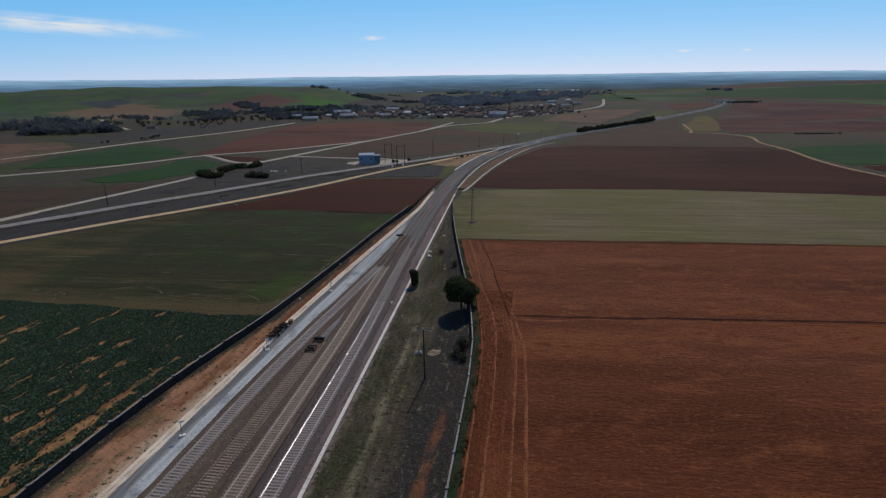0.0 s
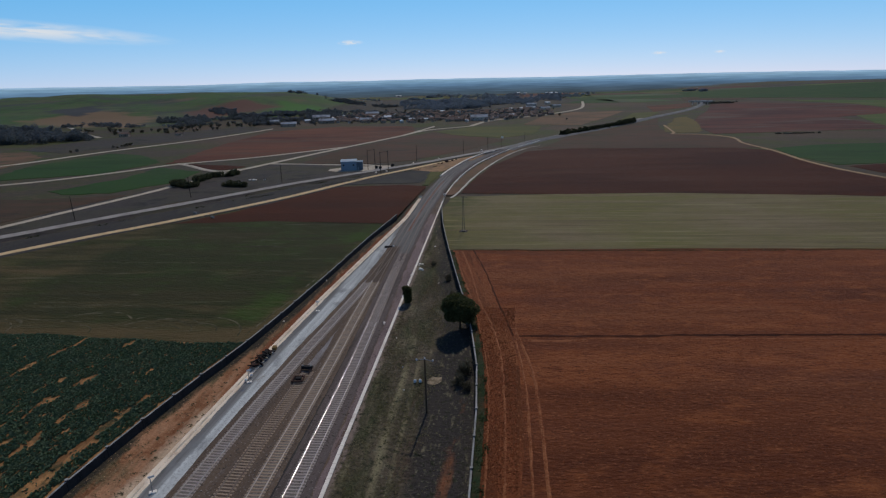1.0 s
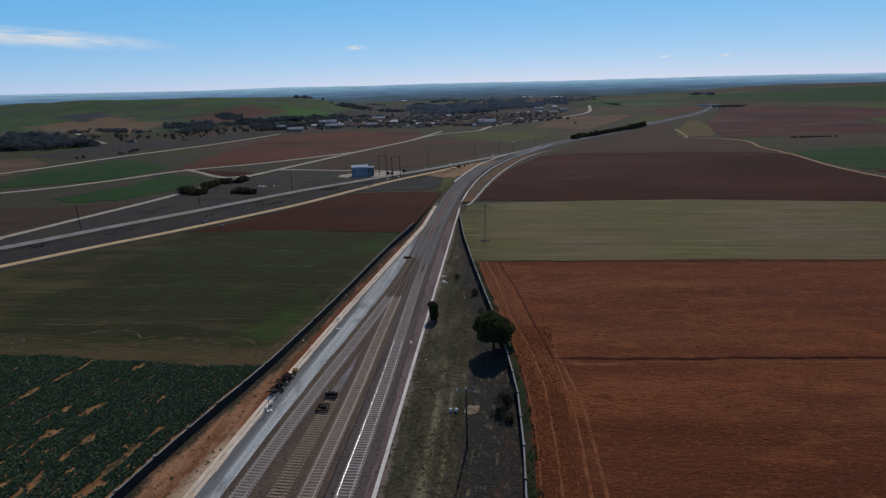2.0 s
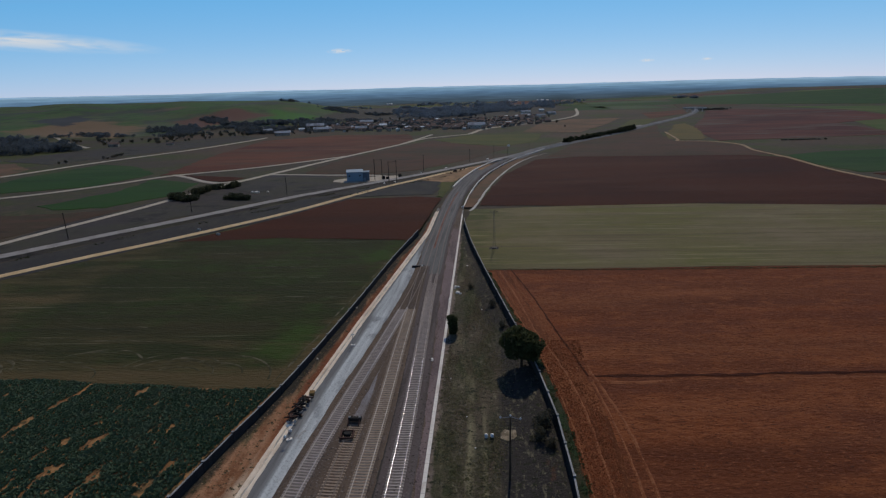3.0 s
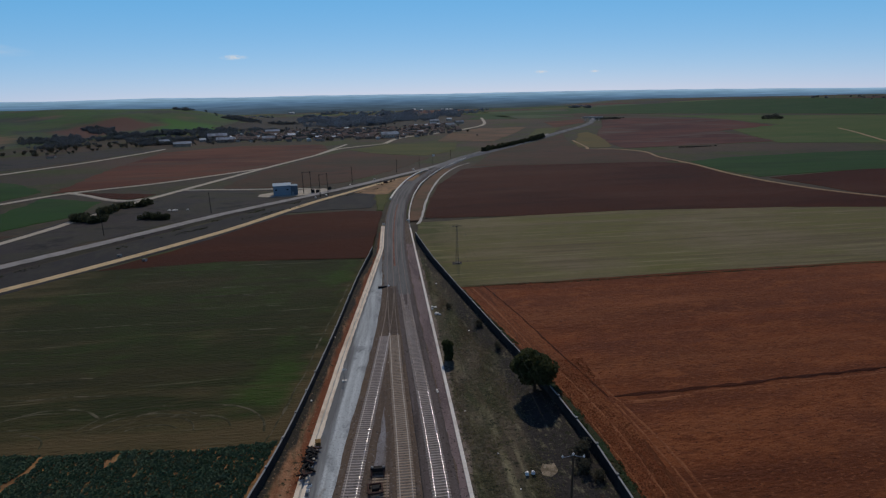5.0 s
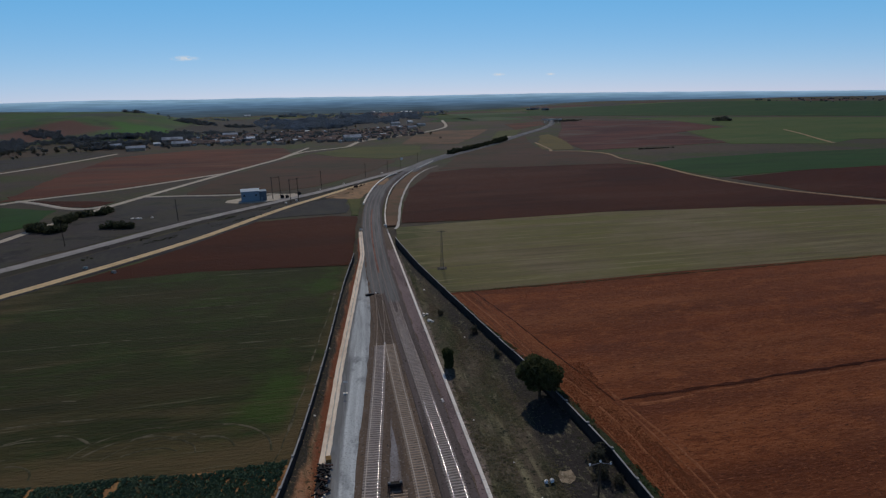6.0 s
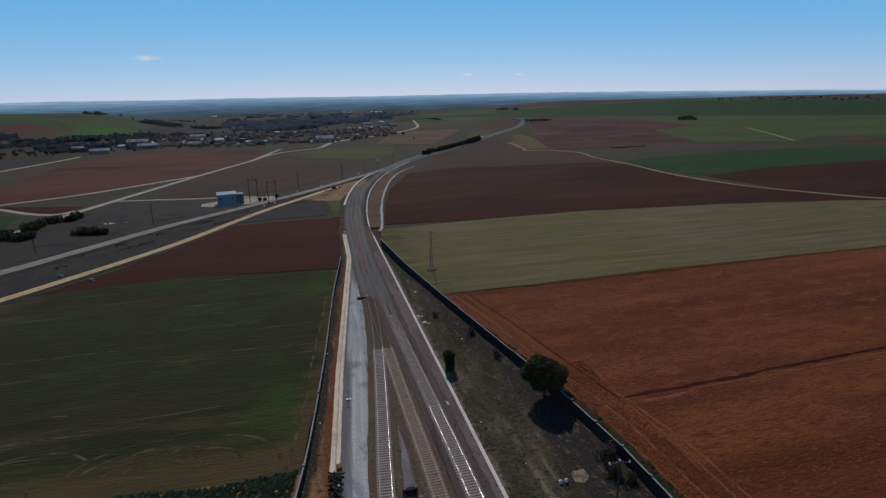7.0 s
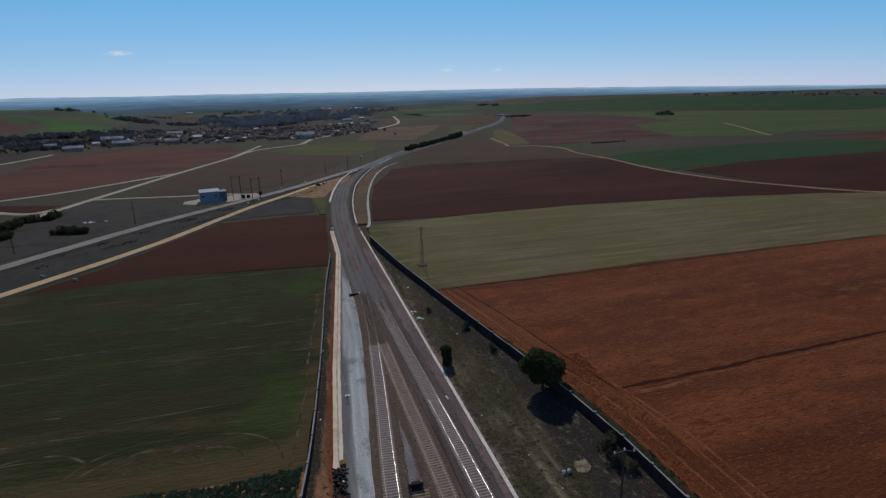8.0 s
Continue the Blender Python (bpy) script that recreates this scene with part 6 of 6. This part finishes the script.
def marker_post(label, h=2.6):
    base = tagged(new("signal_post"), label, "signal post", "signal posts")
    bm = bmesh.new()
    tube(bm, (0, 0, 0), (0, 0, h), 0.06, 0.05, 8)
    part("post", bm, M_steel, base)
    bm = bmesh.new()
    box(bm, 0.9, 0.6, 0.18, pose(0, 0, -0.02), 0.03)
    part("base_block", bm, M_white, base)
    bm = bmesh.new()
    box(bm, 0.8, 0.06, 0.3, pose(0.15, -0.04, h - 0.3), 0.02)
    part("plate", bm, M_whitewash, base)
    return base


mp = marker_post("thin grey signal post with white plate by the road")
mp.matrix_basis = pose(-49.2, 125.0, BED + 0.03)
for x, y in ((-51.0, 64.5), (-50.8, 92.5)):
    copy_thing(mp, pose(x, y, BED + 0.03, 0, 0, 30))

motor = tagged(new("point_machine"), "low dark point machine with white box beside the points", "point machine")
bm = bmesh.new()
box(bm, 2.4, 0.9, 0.45, Matrix(), 0.08)
part("housing", bm, M_black, motor)
bm = bmesh.new()
box(bm, 2.2, 0.5, 0.1, pose(-0.1, 0, 0.452), 0.03)
part("lid", bm, M_mast, motor)
bm = bmesh.new()
tube(bm, (1.0, 0.1, 0.25), (2.6, 0.3, 0.25), 0.05, 0.05, 6)
part("drive_rod", bm, M_rust, motor)
bm = bmesh.new()
box(bm, 0.45, 0.4, 0.5, pose(1.75, 0.35, 0), 0.04)
part("cable_box", bm, M_whitewash, motor, "small white box")
motor.matrix_basis = pose(-43.4, 177.6, BED + 0.03, 0, 0, 6)

# ---- shed and switch yard ----
shed = tagged(new("shed"), "pale blue sheet-metal shed with light roof", "shed")
bm = bmesh.new()
box(bm, 9.5, 8.0, 5.8, Matrix(), 0.05)
part("wall", bm, M_blue, shed)
verts = [(x, y, z + dz) for dz in (0.0, 0.2) for x, y, z in ((-5.0, -4.3, 5.75), (5.0, -4.3, 5.75), (5.0, 0, 6.8), (-5.0, 0, 6.8), (5.0, 4.3, 5.75), (-5.0, 4.3, 5.75))]
mesh_object("roof", verts, [(0, 1, 2, 3), (3, 2, 4, 5), (6, 9, 8, 7), (9, 11, 10, 8), (0, 6, 7, 1), (4, 10, 11, 5), (0, 3, 9, 6), (3, 5, 11, 9), (1, 7, 8, 2), (2, 8, 10, 4)], M_blueroof, shed, "light blue roof sheet")
for x in (-3.2, 3.0):
    bm = bmesh.new()
    box(bm, 1.0, 0.08, 0.8, pose(x, -4.03, 3.2), 0.01)
    part("window", bm, M_glass, shed)
bm = bmesh.new()
box(bm, 0.08, 3.0, 3.6, pose(-4.78, 0, 0), 0.01)
part("door", bm, M_steel, shed)
shed.matrix_basis = pose(-105.4, 349.3, land(-105, 349) - 0.2, 0, 0, 12)
annex = tagged(new("annex_shed"), "small dark blue metal cabin beside the shed", "cabin")
bm = bmesh.new()
box(bm, 3.8, 6.6, 5.2, Matrix(), 0.05)
part("wall", bm, M_slate, annex)
bm = bmesh.new()
box(bm, 4.0, 7.0, 0.2, pose(0, 0, 5.202), 0.03)
part("roof", bm, M_blue, annex)
bm = bmesh.new()
box(bm, 0.9, 0.08, 2.0, pose(-0.8, -3.32, 0.02), 0.01)
part("door", bm, M_steel, annex)
annex.matrix_basis = pose(-98.85, 350.7, land(-99, 351) - 0.1, 0, 0, 12)


def transformer(label):
    base = tagged(new("transformer"), label, "transformer", "transformers")
    bm = bmesh.new()
    box(bm, 1.6, 1.2, 1.6, pose(0, 0, 0.3), 0.05)
    part("tank", bm, M_black, base)
    for s in (-0.5, 0, 0.5):
        bm = bmesh.new()
        tube(bm, (s, 0, 1.9), (s, 0, 2.5), 0.1, 0.06, 8)
        part("bushing", bm, M_rust, base)
    bm = bmesh.new()
    box(bm, 2.0, 1.6, 0.3, Matrix(), 0.03)
    part("plinth", bm, M_conc, base)
    return base


tf = transformer("dark transformer on a concrete plinth in the yard")
tf.matrix_basis = pose(-88.5, 352.5, land(-88.5, 352.5), 0, 0, 20)
for x, y in ((-80, 361.5), (-85.5, 350)):
    copy_thing(tf, pose(x, y, land(x, y), 0, 0, 40))
yard = sheet("shed_yard", [(-122, 338), (-112, 336), (-92, 346), (-78, 362), (-84, 370), (-110, 362), (-124, 348)], M_track, 0.03, cell=10, seed=12)
ground_thing(yard, "pale gravel yard round the shed", "yard")


def catenary_pole(height, label):
    base = tagged(new("steel_mast"), label, "mast", "dark masts")
    bm = bmesh.new()
    for s in (-0.14, 0.14):
        tube(bm, (s, 0, -0.5), (s * 0.7, 0, height), 0.09, 0.07, 6)
    part("post", bm, M_black, base)
    for i in range(9):
        z = height * (i + 0.5) / 9
        bm = bmesh.new()
        tube(bm, (-0.14, 0, z - 0.4), (0.13, 0, z + 0.4), 0.025, 0.025, 4)
        part("lacing_bar", bm, M_black, base)
    bm = bmesh.new()
    box(bm, 0.9, 0.14, 0.14, pose(0, 0, height - 0.4), 0.01)
    part("crossarm", bm, M_black, base)
    return base


m0 = catenary_pole(12.5, "tall dark lattice mast beside the old railway")
m0.matrix_basis = pose(-93.5, 350.5, land(-93, 350))
for x, y, s in ((-89.5, 353, 1), (-82.2, 337, 1), (-78.5, 342, 1), (-69, 392, 0.85), (-22, 470, 0.8), (10, 545, 0.7), (-129, 298, 0.8), (-158, 256, 0.8), (-181, 209, 0.8), (-40, 440, 0.8)):
    copy_thing(m0, pose(x, y, land(x, y)) @ Matrix.Scale(s, 4))

for (xa, ya), (xb, yb) in (((-93.5, 350.5), (-89.5, 353)), ((-82.2, 337), (-78.5, 342))):
    for z in (12.0,):
        a, b = Vector((xa, ya, land(xa, ya) + z)), Vector((xb, yb, land(xb, yb) + z))
        bm = bmesh.new()
        tube(bm, a, b, 0.09, 0.09, 6)
        tagged(part("gantry_beam", bm, M_black, None), "dark crossbeam fixed between two masts", "beam", "gantry beams")

# ---- far trees ----
def far_tree(height, radius, seed, mat, label, count=150, size=0.6, name="tree", group="trees round the village"):
    return tree(height, radius, seed, mat, count, size, 0.16, label, name, group, 7)


def placed(x, y, s=1.0, r=0.0, dz=-0.1):
    return pose(x, y, land(x, y) + dz, 0, 0, r) @ Matrix.Scale(s, 4)


rnd = random.Random(77)
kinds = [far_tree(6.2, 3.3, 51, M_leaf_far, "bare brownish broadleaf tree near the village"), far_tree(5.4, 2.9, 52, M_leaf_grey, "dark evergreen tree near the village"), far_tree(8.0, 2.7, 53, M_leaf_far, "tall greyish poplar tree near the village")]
for k, (x, y) in zip(kinds, ((-300, 842), (-250, 868), (-440, 815))):
    k.matrix_basis = placed(x, y)


def grove(points, kinds_used, lo, hi):
    for x, y in points:
        copy_thing(rnd.choice(kinds_used), placed(x, y, rnd.uniform(lo, hi), rnd.uniform(0, 360)))


def along(knots, n, spread):
    pts = spline([(x, y, 0) for x, y in knots], 2.0)
    return [(p.x + rnd.uniform(-spread, spread), p.y + rnd.uniform(-spread, spread)) for p in (pts[rnd.randrange(len(pts))] for _ in range(n))]


# dark evergreen shrubs by the lane, hedge by the far railway, shrubs on the slope
shrub = bush(2.4, 2.2, 61, M_leaf_dark, "dark evergreen shrub beside the lane", 260, 0.4, "shrub", "shrubs by the lane")
shrub.matrix_basis = placed(-184, 291)
for x, y in along([(-188, 291), (-180, 287), (-174, 285)], 16, 2.5) + along([(-183, 305), (-182, 318), (-176, 324), (-171, 329)], 22, 2.0) + along([(-158, 288), (-146, 286)], 12, 1.4):
    copy_thing(shrub, placed(x, y, rnd.uniform(0.7, 1.4), rnd.uniform(0, 360)))
hedge = bush(3.2, 5.5, 62, M_leaf_dark, "dark hedge tree along the far railway", 240, 0.7, "hedge_tree", "hedge by the railway")
hedge.matrix_basis = placed(53, 612)
for i in range(46):
    u = i / 45
    x, y = 53 + u * 118, 612 + u * 203
    copy_thing(hedge, placed(x + rnd.uniform(-1, 1) - 2, y + rnd.uniform(-2, 2), rnd.uniform(0.75, 1.15) * (1.0 if i < 30 else 1.15), rnd.uniform(0, 360)))
grove(along([(-405, 478), (-395, 510), (-407, 560), (-400, 583)], 12, 5), kinds[:2], 0.4, 0.7)
grove(along([(-655, 800), (-566, 760), (-501, 759), (-481, 834), (-381, 868)], 60, 18), kinds, 0.7, 1.2)
grove(along([(-560, 730), (-480, 740), (-380, 850), (-340, 850)], 24, 14), kinds, 0.6, 1.0)
grove([(rnd.uniform(-420, 90), rnd.uniform(860, 1250)) for _ in range(90)], kinds, 0.5, 1.1)


def woods(name, corners, count, label, mat, seed, radius=6.0, size=1.7):
    """A joined wood of rounded crowns inside a convex outline."""
    r2 = random.Random(seed)
    cs = [Vector(c) for c in corners]
    blobs, trees = [], 0
    while trees < count:
        a, b, c = r2.sample(cs, 3)
        u, v = sorted((r2.random(), r2.random()))
        p = a * u + b * (v - u) + c * (1 - v)
        if noise.noise(Vector((p.x / 70, p.y / 110, seed))) < -0.12 + 0.3 * r2.random():
            continue
        r = radius * r2.uniform(0.5, 1.25)
        trees += 1
        for _ in range(3):
            q = r * r2.uniform(0.4, 0.75)
            bx, by = p.x + r2.gauss(0, 0.6) * r, p.y + r2.gauss(0, 0.6) * r
            blobs.append((bx, by, land(bx, by) + q * 0.5 + r * r2.uniform(0, 0.9), q))
    v, f = leaves(blobs, count * 130, size * 0.6, seed, 0.8)
    return tagged(mesh_object(name, v, f, mat), label, "woodland", kind="stuff")


woods("west_wood", [(-634, 584), (-540, 590), (-520, 640), (-570, 728), (-750, 827), (-930, 866), (-900, 700)], 260, "dark evergreen wood at the foot of the ridge", M_wood_haze, 71)
woods("village_wood", [(-330, 1700), (-216, 1900), (-85, 2000), (120, 1800), (40, 1500), (-60, 1330), (-180, 1230), (-250, 1300)], 760, "bare wood with haze-blue tint behind the village", M_wood_haze_far, 72, 6.5, 1.6)
woods("garden_trees", [(-520, 840), (-430, 860), (-300, 900), (-120, 960), (40, 1080), (60, 1220), (-180, 1220), (-420, 1000)], 560, "dark garden trees between the village houses", M_wood_haze, 81, 3.2, 1.0)
woods("slope_trees", [(-760, 860), (-520, 850), (-330, 1010), (-250, 1160), (-330, 1200), (-560, 1010)], 700, "dark scrub trees at the foot of the ridge", M_wood_haze, 82, 4.0, 1.1)
woods("crest_wood", [(-620, 1480), (-450, 1440), (-330, 1400), (-280, 1480), (-500, 1540)], 170, "dark winter wood on the crest of the ridge", M_wood_haze, 83, 4.0, 1.3)
woods("slope_scrub", [(-640, 1150), (-605, 1200), (-540, 1180), (-490, 1050), (-545, 1020)], 120, "dark scrub on the slope of the ridge", M_wood_haze, 84, 3.2, 1.1)
woods("plain_wood", [(-100, 2050), (150, 1700), (350, 2400), (-400, 2700)], 260, "scattered woodland with haze-blue tint on the plain", M_wood_haze_far, 73, 7)
woods("ridge_wood", [(-330, 1120), (-420, 1100), (-640, 960), (-600, 1000), (-380, 1200)], 140, "dark scrub wood on the lower ridge", M_wood_haze, 74, 5)
for i in range(9):
    cx, cy = rnd.uniform(-300, 1500), rnd.uniform(1500, 2500)
    if cx > 150:
        cx -= 700
    woods("plain_copse", [(cx - 60, cy), (cx + 70, cy + 10), (cx + 20, cy + 40), (cx, cy - 20)], 26, "small copse with haze-blue tint on the plain", M_wood_haze_far, 80 + i, 5)
woods("upland_copse", [(700, 1130), (740, 1120), (760, 1140), (720, 1150)], 14, "small dark copse on the upland", M_leaf_far, 75, 5)
woods("upland_hedge", [(247, 595), (268, 593), (306, 601), (274, 596)], 60, "dark thin hedge on the upland", M_leaf_far, 76, 0.8, 0.4)
woods("bridge_trees", [(395, 1300), (340, 1330), (500, 1310), (480, 1335)], 60, "dark trees beside the road bridge", M_leaf_far, 77, 2.6, 0.9)
woods("far_horizon_wood", [(1400, 1900), (2300, 1500), (2200, 2000), (1700, 2300)], 70, "dark oak wood on the far upland", M_wood_haze, 78, 4.5)

# ---- village ----
def house(wid, dep, high, wall_mat, roof_mat, label, chimney=True, windows=2):
    base = tagged(new("house"), label, "house", "village houses")
    bm = bmesh.new()
    box(bm, wid, dep, high, Matrix(), 0.04)
    part("wall", bm, wall_mat, base)
    o, r = 0.4, dep * 0.28
    vs = [(-wid / 2 - o, -dep / 2 - o, high - 0.1), (wid / 2 + o, -dep / 2 - o, high - 0.1), (wid / 2 + o, dep / 2 + o, high - 0.1), (-wid / 2 - o, dep / 2 + o, high - 0.1),
          (-wid / 2 - o, 0, high + r), (wid / 2 + o, 0, high + r)]
    mesh_object("roof", vs, [(0, 1, 5, 4), (2, 3, 4, 5), (0, 4, 3), (1, 2, 5), (3, 2, 1, 0)], roof_mat, base)
    for i in range(windows):
        bm = bmesh.new()
        box(bm, 1.1, 0.08, 1.3, pose(-wid / 2 + wid * (i + 0.6) / (windows + 0.2), -dep / 2 - 0.02, high * 0.45), 0.01)
        part("window", bm, M_glass, base)
    bm = bmesh.new()
    box(bm, 1.1, 0.08, 2.1, pose(-wid / 2 + 0.9, -dep / 2 - 0.02, 0.02), 0.01)
    part("door", bm, M_rust, base)
    if chimney:
        bm = bmesh.new()
        box(bm, 0.7, 0.7, 1.3, pose(wid * 0.25, dep * 0.1, high + r * 0.65), 0.03)
        part("chimney", bm, wall_mat, base)
    return base


homes = [house(11, 8, 4.6, M_housewall, M_tile, "pale village house with clay tile roof"), house(14, 9, 4.2, M_render, M_tile, "cream village house with clay tile roof"),
         house(9, 8, 5.4, M_render, M_tile, "two-storey cream village house with tiles"), house(22, 11, 5.0, M_housewall, M_greyroof, "pale farm hall with grey roof", False, 4),
         house(30, 13, 5.5, M_render, M_greyroof, "long cream barn with grey roof", False, 5), house(12, 9, 4.5, M_housewall, M_paleroof, "pale village house with pale roof", True, 2)]
for k, (x, y) in zip(homes, ((-47, 919), (-86, 930), (-166, 1060), (47, 1377), (-338, 984), (91, 1471))):
    k.matrix_basis = placed(x, y, 1.0, 15)
taken = [(-47, 919), (-86, 930), (-166, 1060), (47, 1377), (-338, 984), (91, 1471)]
for x, y, k, s in ((-52, 900, 3, 1.4), (69, 1198, 3, 1.0), (-241, 921, 3, 1.0), (-215, 972, 5, 1.2), (-273, 1100, 4, 1.0), (-420, 960, 3, 0.8), (-396, 915, 3, 0.8), (-343, 927, 5, 0.9), (-342, 841, 4, 0.9),
                   (-300, 900, 4, 1.0), (38, 1270, 3, 0.8), (100, 1300, 3, 1.0), (-511, 696, 1, 1.0), (-440, 705, 1, 0.7)):
    copy_thing(homes[k], placed(x, y, s * 0.85, rnd.uniform(5, 25)))
    taken.append((x, y))
n = 0
while n < 330:
    u = rnd.random()
    x = rnd.uniform(-330, 75)
    y = rnd.uniform(870, 1180) + max(0.0, x + 40) * 1.2
    if y > 1120 and x < -220 or y < 880 - x * 0.25 - 60:
        continue
    if all((x - a) ** 2 + (y - b) ** 2 > 9.5 ** 2 for a, b in taken):
        copy_thing(homes[rnd.choice((0, 0, 1, 1, 1, 2, 2, 2, 2, 5))], placed(x, y, rnd.uniform(0.55, 0.85), rnd.choice((10, 15, 100, 105)) + rnd.uniform(-8, 8)))
        taken.append((x, y))
        n += 1

for x, y in [(34, 2631), (169, 2472), (200, 2580), (159, 2523), (-525, 2628), (-511, 2621), (66, 2599), (-909, 2329), (-774, 2377)]:
    copy_thing(homes[5], placed(x, y, rnd.uniform(0.9, 1.5), rnd.uniform(-10, 30)))

# ---- masts, board, bridge ----
board = tagged(new("signal_board"), "white signal board on a dark post by the railway", "signal board")
bm = bmesh.new()
tube(bm, (0, 0, -0.3), (0, 0, 9.6), 0.12, 0.09, 8)
part("post", bm, M_black, board)
bm = bmesh.new()
box(bm, 1.9, 0.12, 1.5, pose(0.7, 0, 8.6), 0.04)
part("panel", bm, M_whitewash, board)
board.matrix_basis = pose(-11, 476, land(-11, 476))
bridge = tagged(new("road_bridge"), "pale concrete road bridge over the railway", "bridge", kind="structure")
bm = bmesh.new()
box(bm, 46, 8, 1.3, pose(0, 0, 6.0), 0.1)
part("deck", bm, M_conc, bridge)
for s in (-3.9, 3.9):
    bm = bmesh.new()
    box(bm, 46, 0.3, 1.1, pose(0, s, 7.3), 0.05)
    part("parapet", bm, M_white, bridge)
for x in (-15, -5, 5, 15):
    bm = bmesh.new()
    box(bm, 1.0, 6, 6.3, pose(x, 0, -0.3), 0.1)
    part("pier", bm, M_white, bridge)
bridge.matrix_basis = pose(398, 1272, land(398, 1272), 0, 0, -22)

# headwalls at the ends of the channels
for x, y, r in ((-45.0, 257, 0), (-34.6, 262.5, 0)):
    hw = tagged(new("headwall"), "small pale concrete headwall at a channel end", "headwall", "headwalls")
    bm = bmesh.new()
    box(bm, 2.0, 0.4, 1.1, Matrix(), 0.04)
    part("slab", bm, M_white, hw)
    for s in (-0.85, 0.85):
        bm = bmesh.new()
        box(bm, 0.3, 1.4, 0.8, pose(s, -0.8, 0), 0.04)
        part("wing", bm, M_white, hw)
    hw.matrix_basis = pose(x, y, min(land(x, y), BED + 0.4), 0, 0, r) @ Matrix.Scale(0.55, 4)

# culverts under the yellow path
for x, y in ((-135.6, 221.4), (-124.0, 214.0)):
    cv = tagged(new("culvert"), "small concrete culvert mouth beside the yellow path", "culvert", "culverts")
    for sd in (-1.0, 1.0):
        bm = bmesh.new()
        box(bm, 0.4, 1.6, 1.3, pose(sd, 0, 0), 0.04)
        part("side_wall", bm, M_conc_pale, cv)
    bm = bmesh.new()
    box(bm, 2.4, 1.4, 0.25, pose(0, 0.1, 1.302), 0.04)
    part("lintel", bm, M_conc, cv)
    # A black block fills the opening in place of its shade.
    bm = bmesh.new()
    box(bm, 1.58, 0.2, 1.25, pose(0, 0.5, 0), 0.02)
    part("mouth", bm, M_black, cv, "black block in place of the opening's shade")
    cv.matrix_basis = pose(x, y, land(x, y) - 0.2, 0, 0, -30) @ Matrix.Scale(0.6, 4)

# rusty machinery on the bare earth
def skip(label):
    base = tagged(new("rusty_skip"), label, "skip", "rusty skips")
    bm = bmesh.new()
    box(bm, 3.2, 1.8, 0.15, Matrix(), 0.02)
    for s in (-0.85, 0.85):
        box(bm, 3.4, 0.1, 1.3, pose(0, s, 0.1), 0.02)
    for s in (-1.6, 1.6):
        box(bm, 0.1, 1.8, 1.3, pose(s, 0, 0.1), 0.02)
    part("tub", bm, M_rust, base)
    for s in (-1, 1):
        bm = bmesh.new()
        box(bm, 0.2, 2.0, 0.2, pose(s, 0, 1.3), 0.02)
        part("lifting_bar", bm, M_black, base)
    return base


sk = skip("rusty brown steel skip on bare earth")
sk.matrix_basis = placed(-47, 384, 0.7, 30, 0.2)
for x, y, r in ((-43.5, 390, 70), (-49, 374, 10), (-41.5, 396, 120), (-50.5, 391, 50)):
    copy_thing(sk, placed(x, y, rnd.uniform(0.45, 0.7), r, 0.2))

# ---- clouds ----
M_cloud = cloud_material()


def cloud(x, y, z, wid, high, label, tilt=0.0):
    """A thin curved veil, facing south."""
    verts, faces, nx, nz = [], [], 24, 8
    for j in range(nz + 1):
        for i in range(nx + 1):
            u, v = i / nx * 2 - 1, j / nz * 2 - 1
            verts.append((u * wid / 2, 60 * noise.noise(Vector((u * 2, v, x * 0.01))), v * high / 2))
    for j in range(nz):
        for i in range(nx):
            a = j * (nx + 1) + i
            faces.append((a, a + 1, a + nx + 2, a + nx + 1))
    ob = mesh_object("cloud", verts, faces, M_cloud, smooth_faces=True)
    ob.matrix_basis = pose(x, y, z, 0, tilt, math.degrees(math.atan2(-x, y)))
    ob.visible_shadow = False
    return tagged(ob, label, "cloud", "clouds", "structure")


CLOUDS = (((-3086, 3411, 433), 2000, 150, 3.0, "long thin white cloud streak"), ((-1235, 4431, 364), 230, 45, 0, "small faint white cloud puff"), ((1090, 4470, 222), 130, 30, 0, "small faint white cloud puff"), ((1480, 4360, 214), 90, 24, 0, "small faint white cloud puff"))
for (x, y, z), wid, high, tilt, lab in CLOUDS:
    cloud(x, y, z, wid, high, lab, tilt)

# ---- sleepers and lids, piece by piece ----
for base, mesh, spots in SLEEPERS:
    for p, a in spots:
        timber = mesh is TIMBER
        ob = new("timber" if timber else "sleeper", mesh)
        ob.parent = base
        sink = 0.06 if timber else 0.03 + (0.08 * smooth(140, 172, p.y) if p.y > 145 else 0.0)
        ob.location, ob.rotation_euler = (p.x, p.y, p.z - sink), (0, 0, a)
LID = lid_mesh("lid", 0.58, 0.97, 0.07, M_white, 0.015)
for y in range(4, 250):
    ob = new("lid", LID)
    ob.parent = trough
    ob.location, ob.rotation_euler = (TROUGH(y + 0.5), y + 0.5, BED + 0.102 + random.uniform(0, 0.02)), (0, 0, 0.03 + random.uniform(-0.02, 0.02))
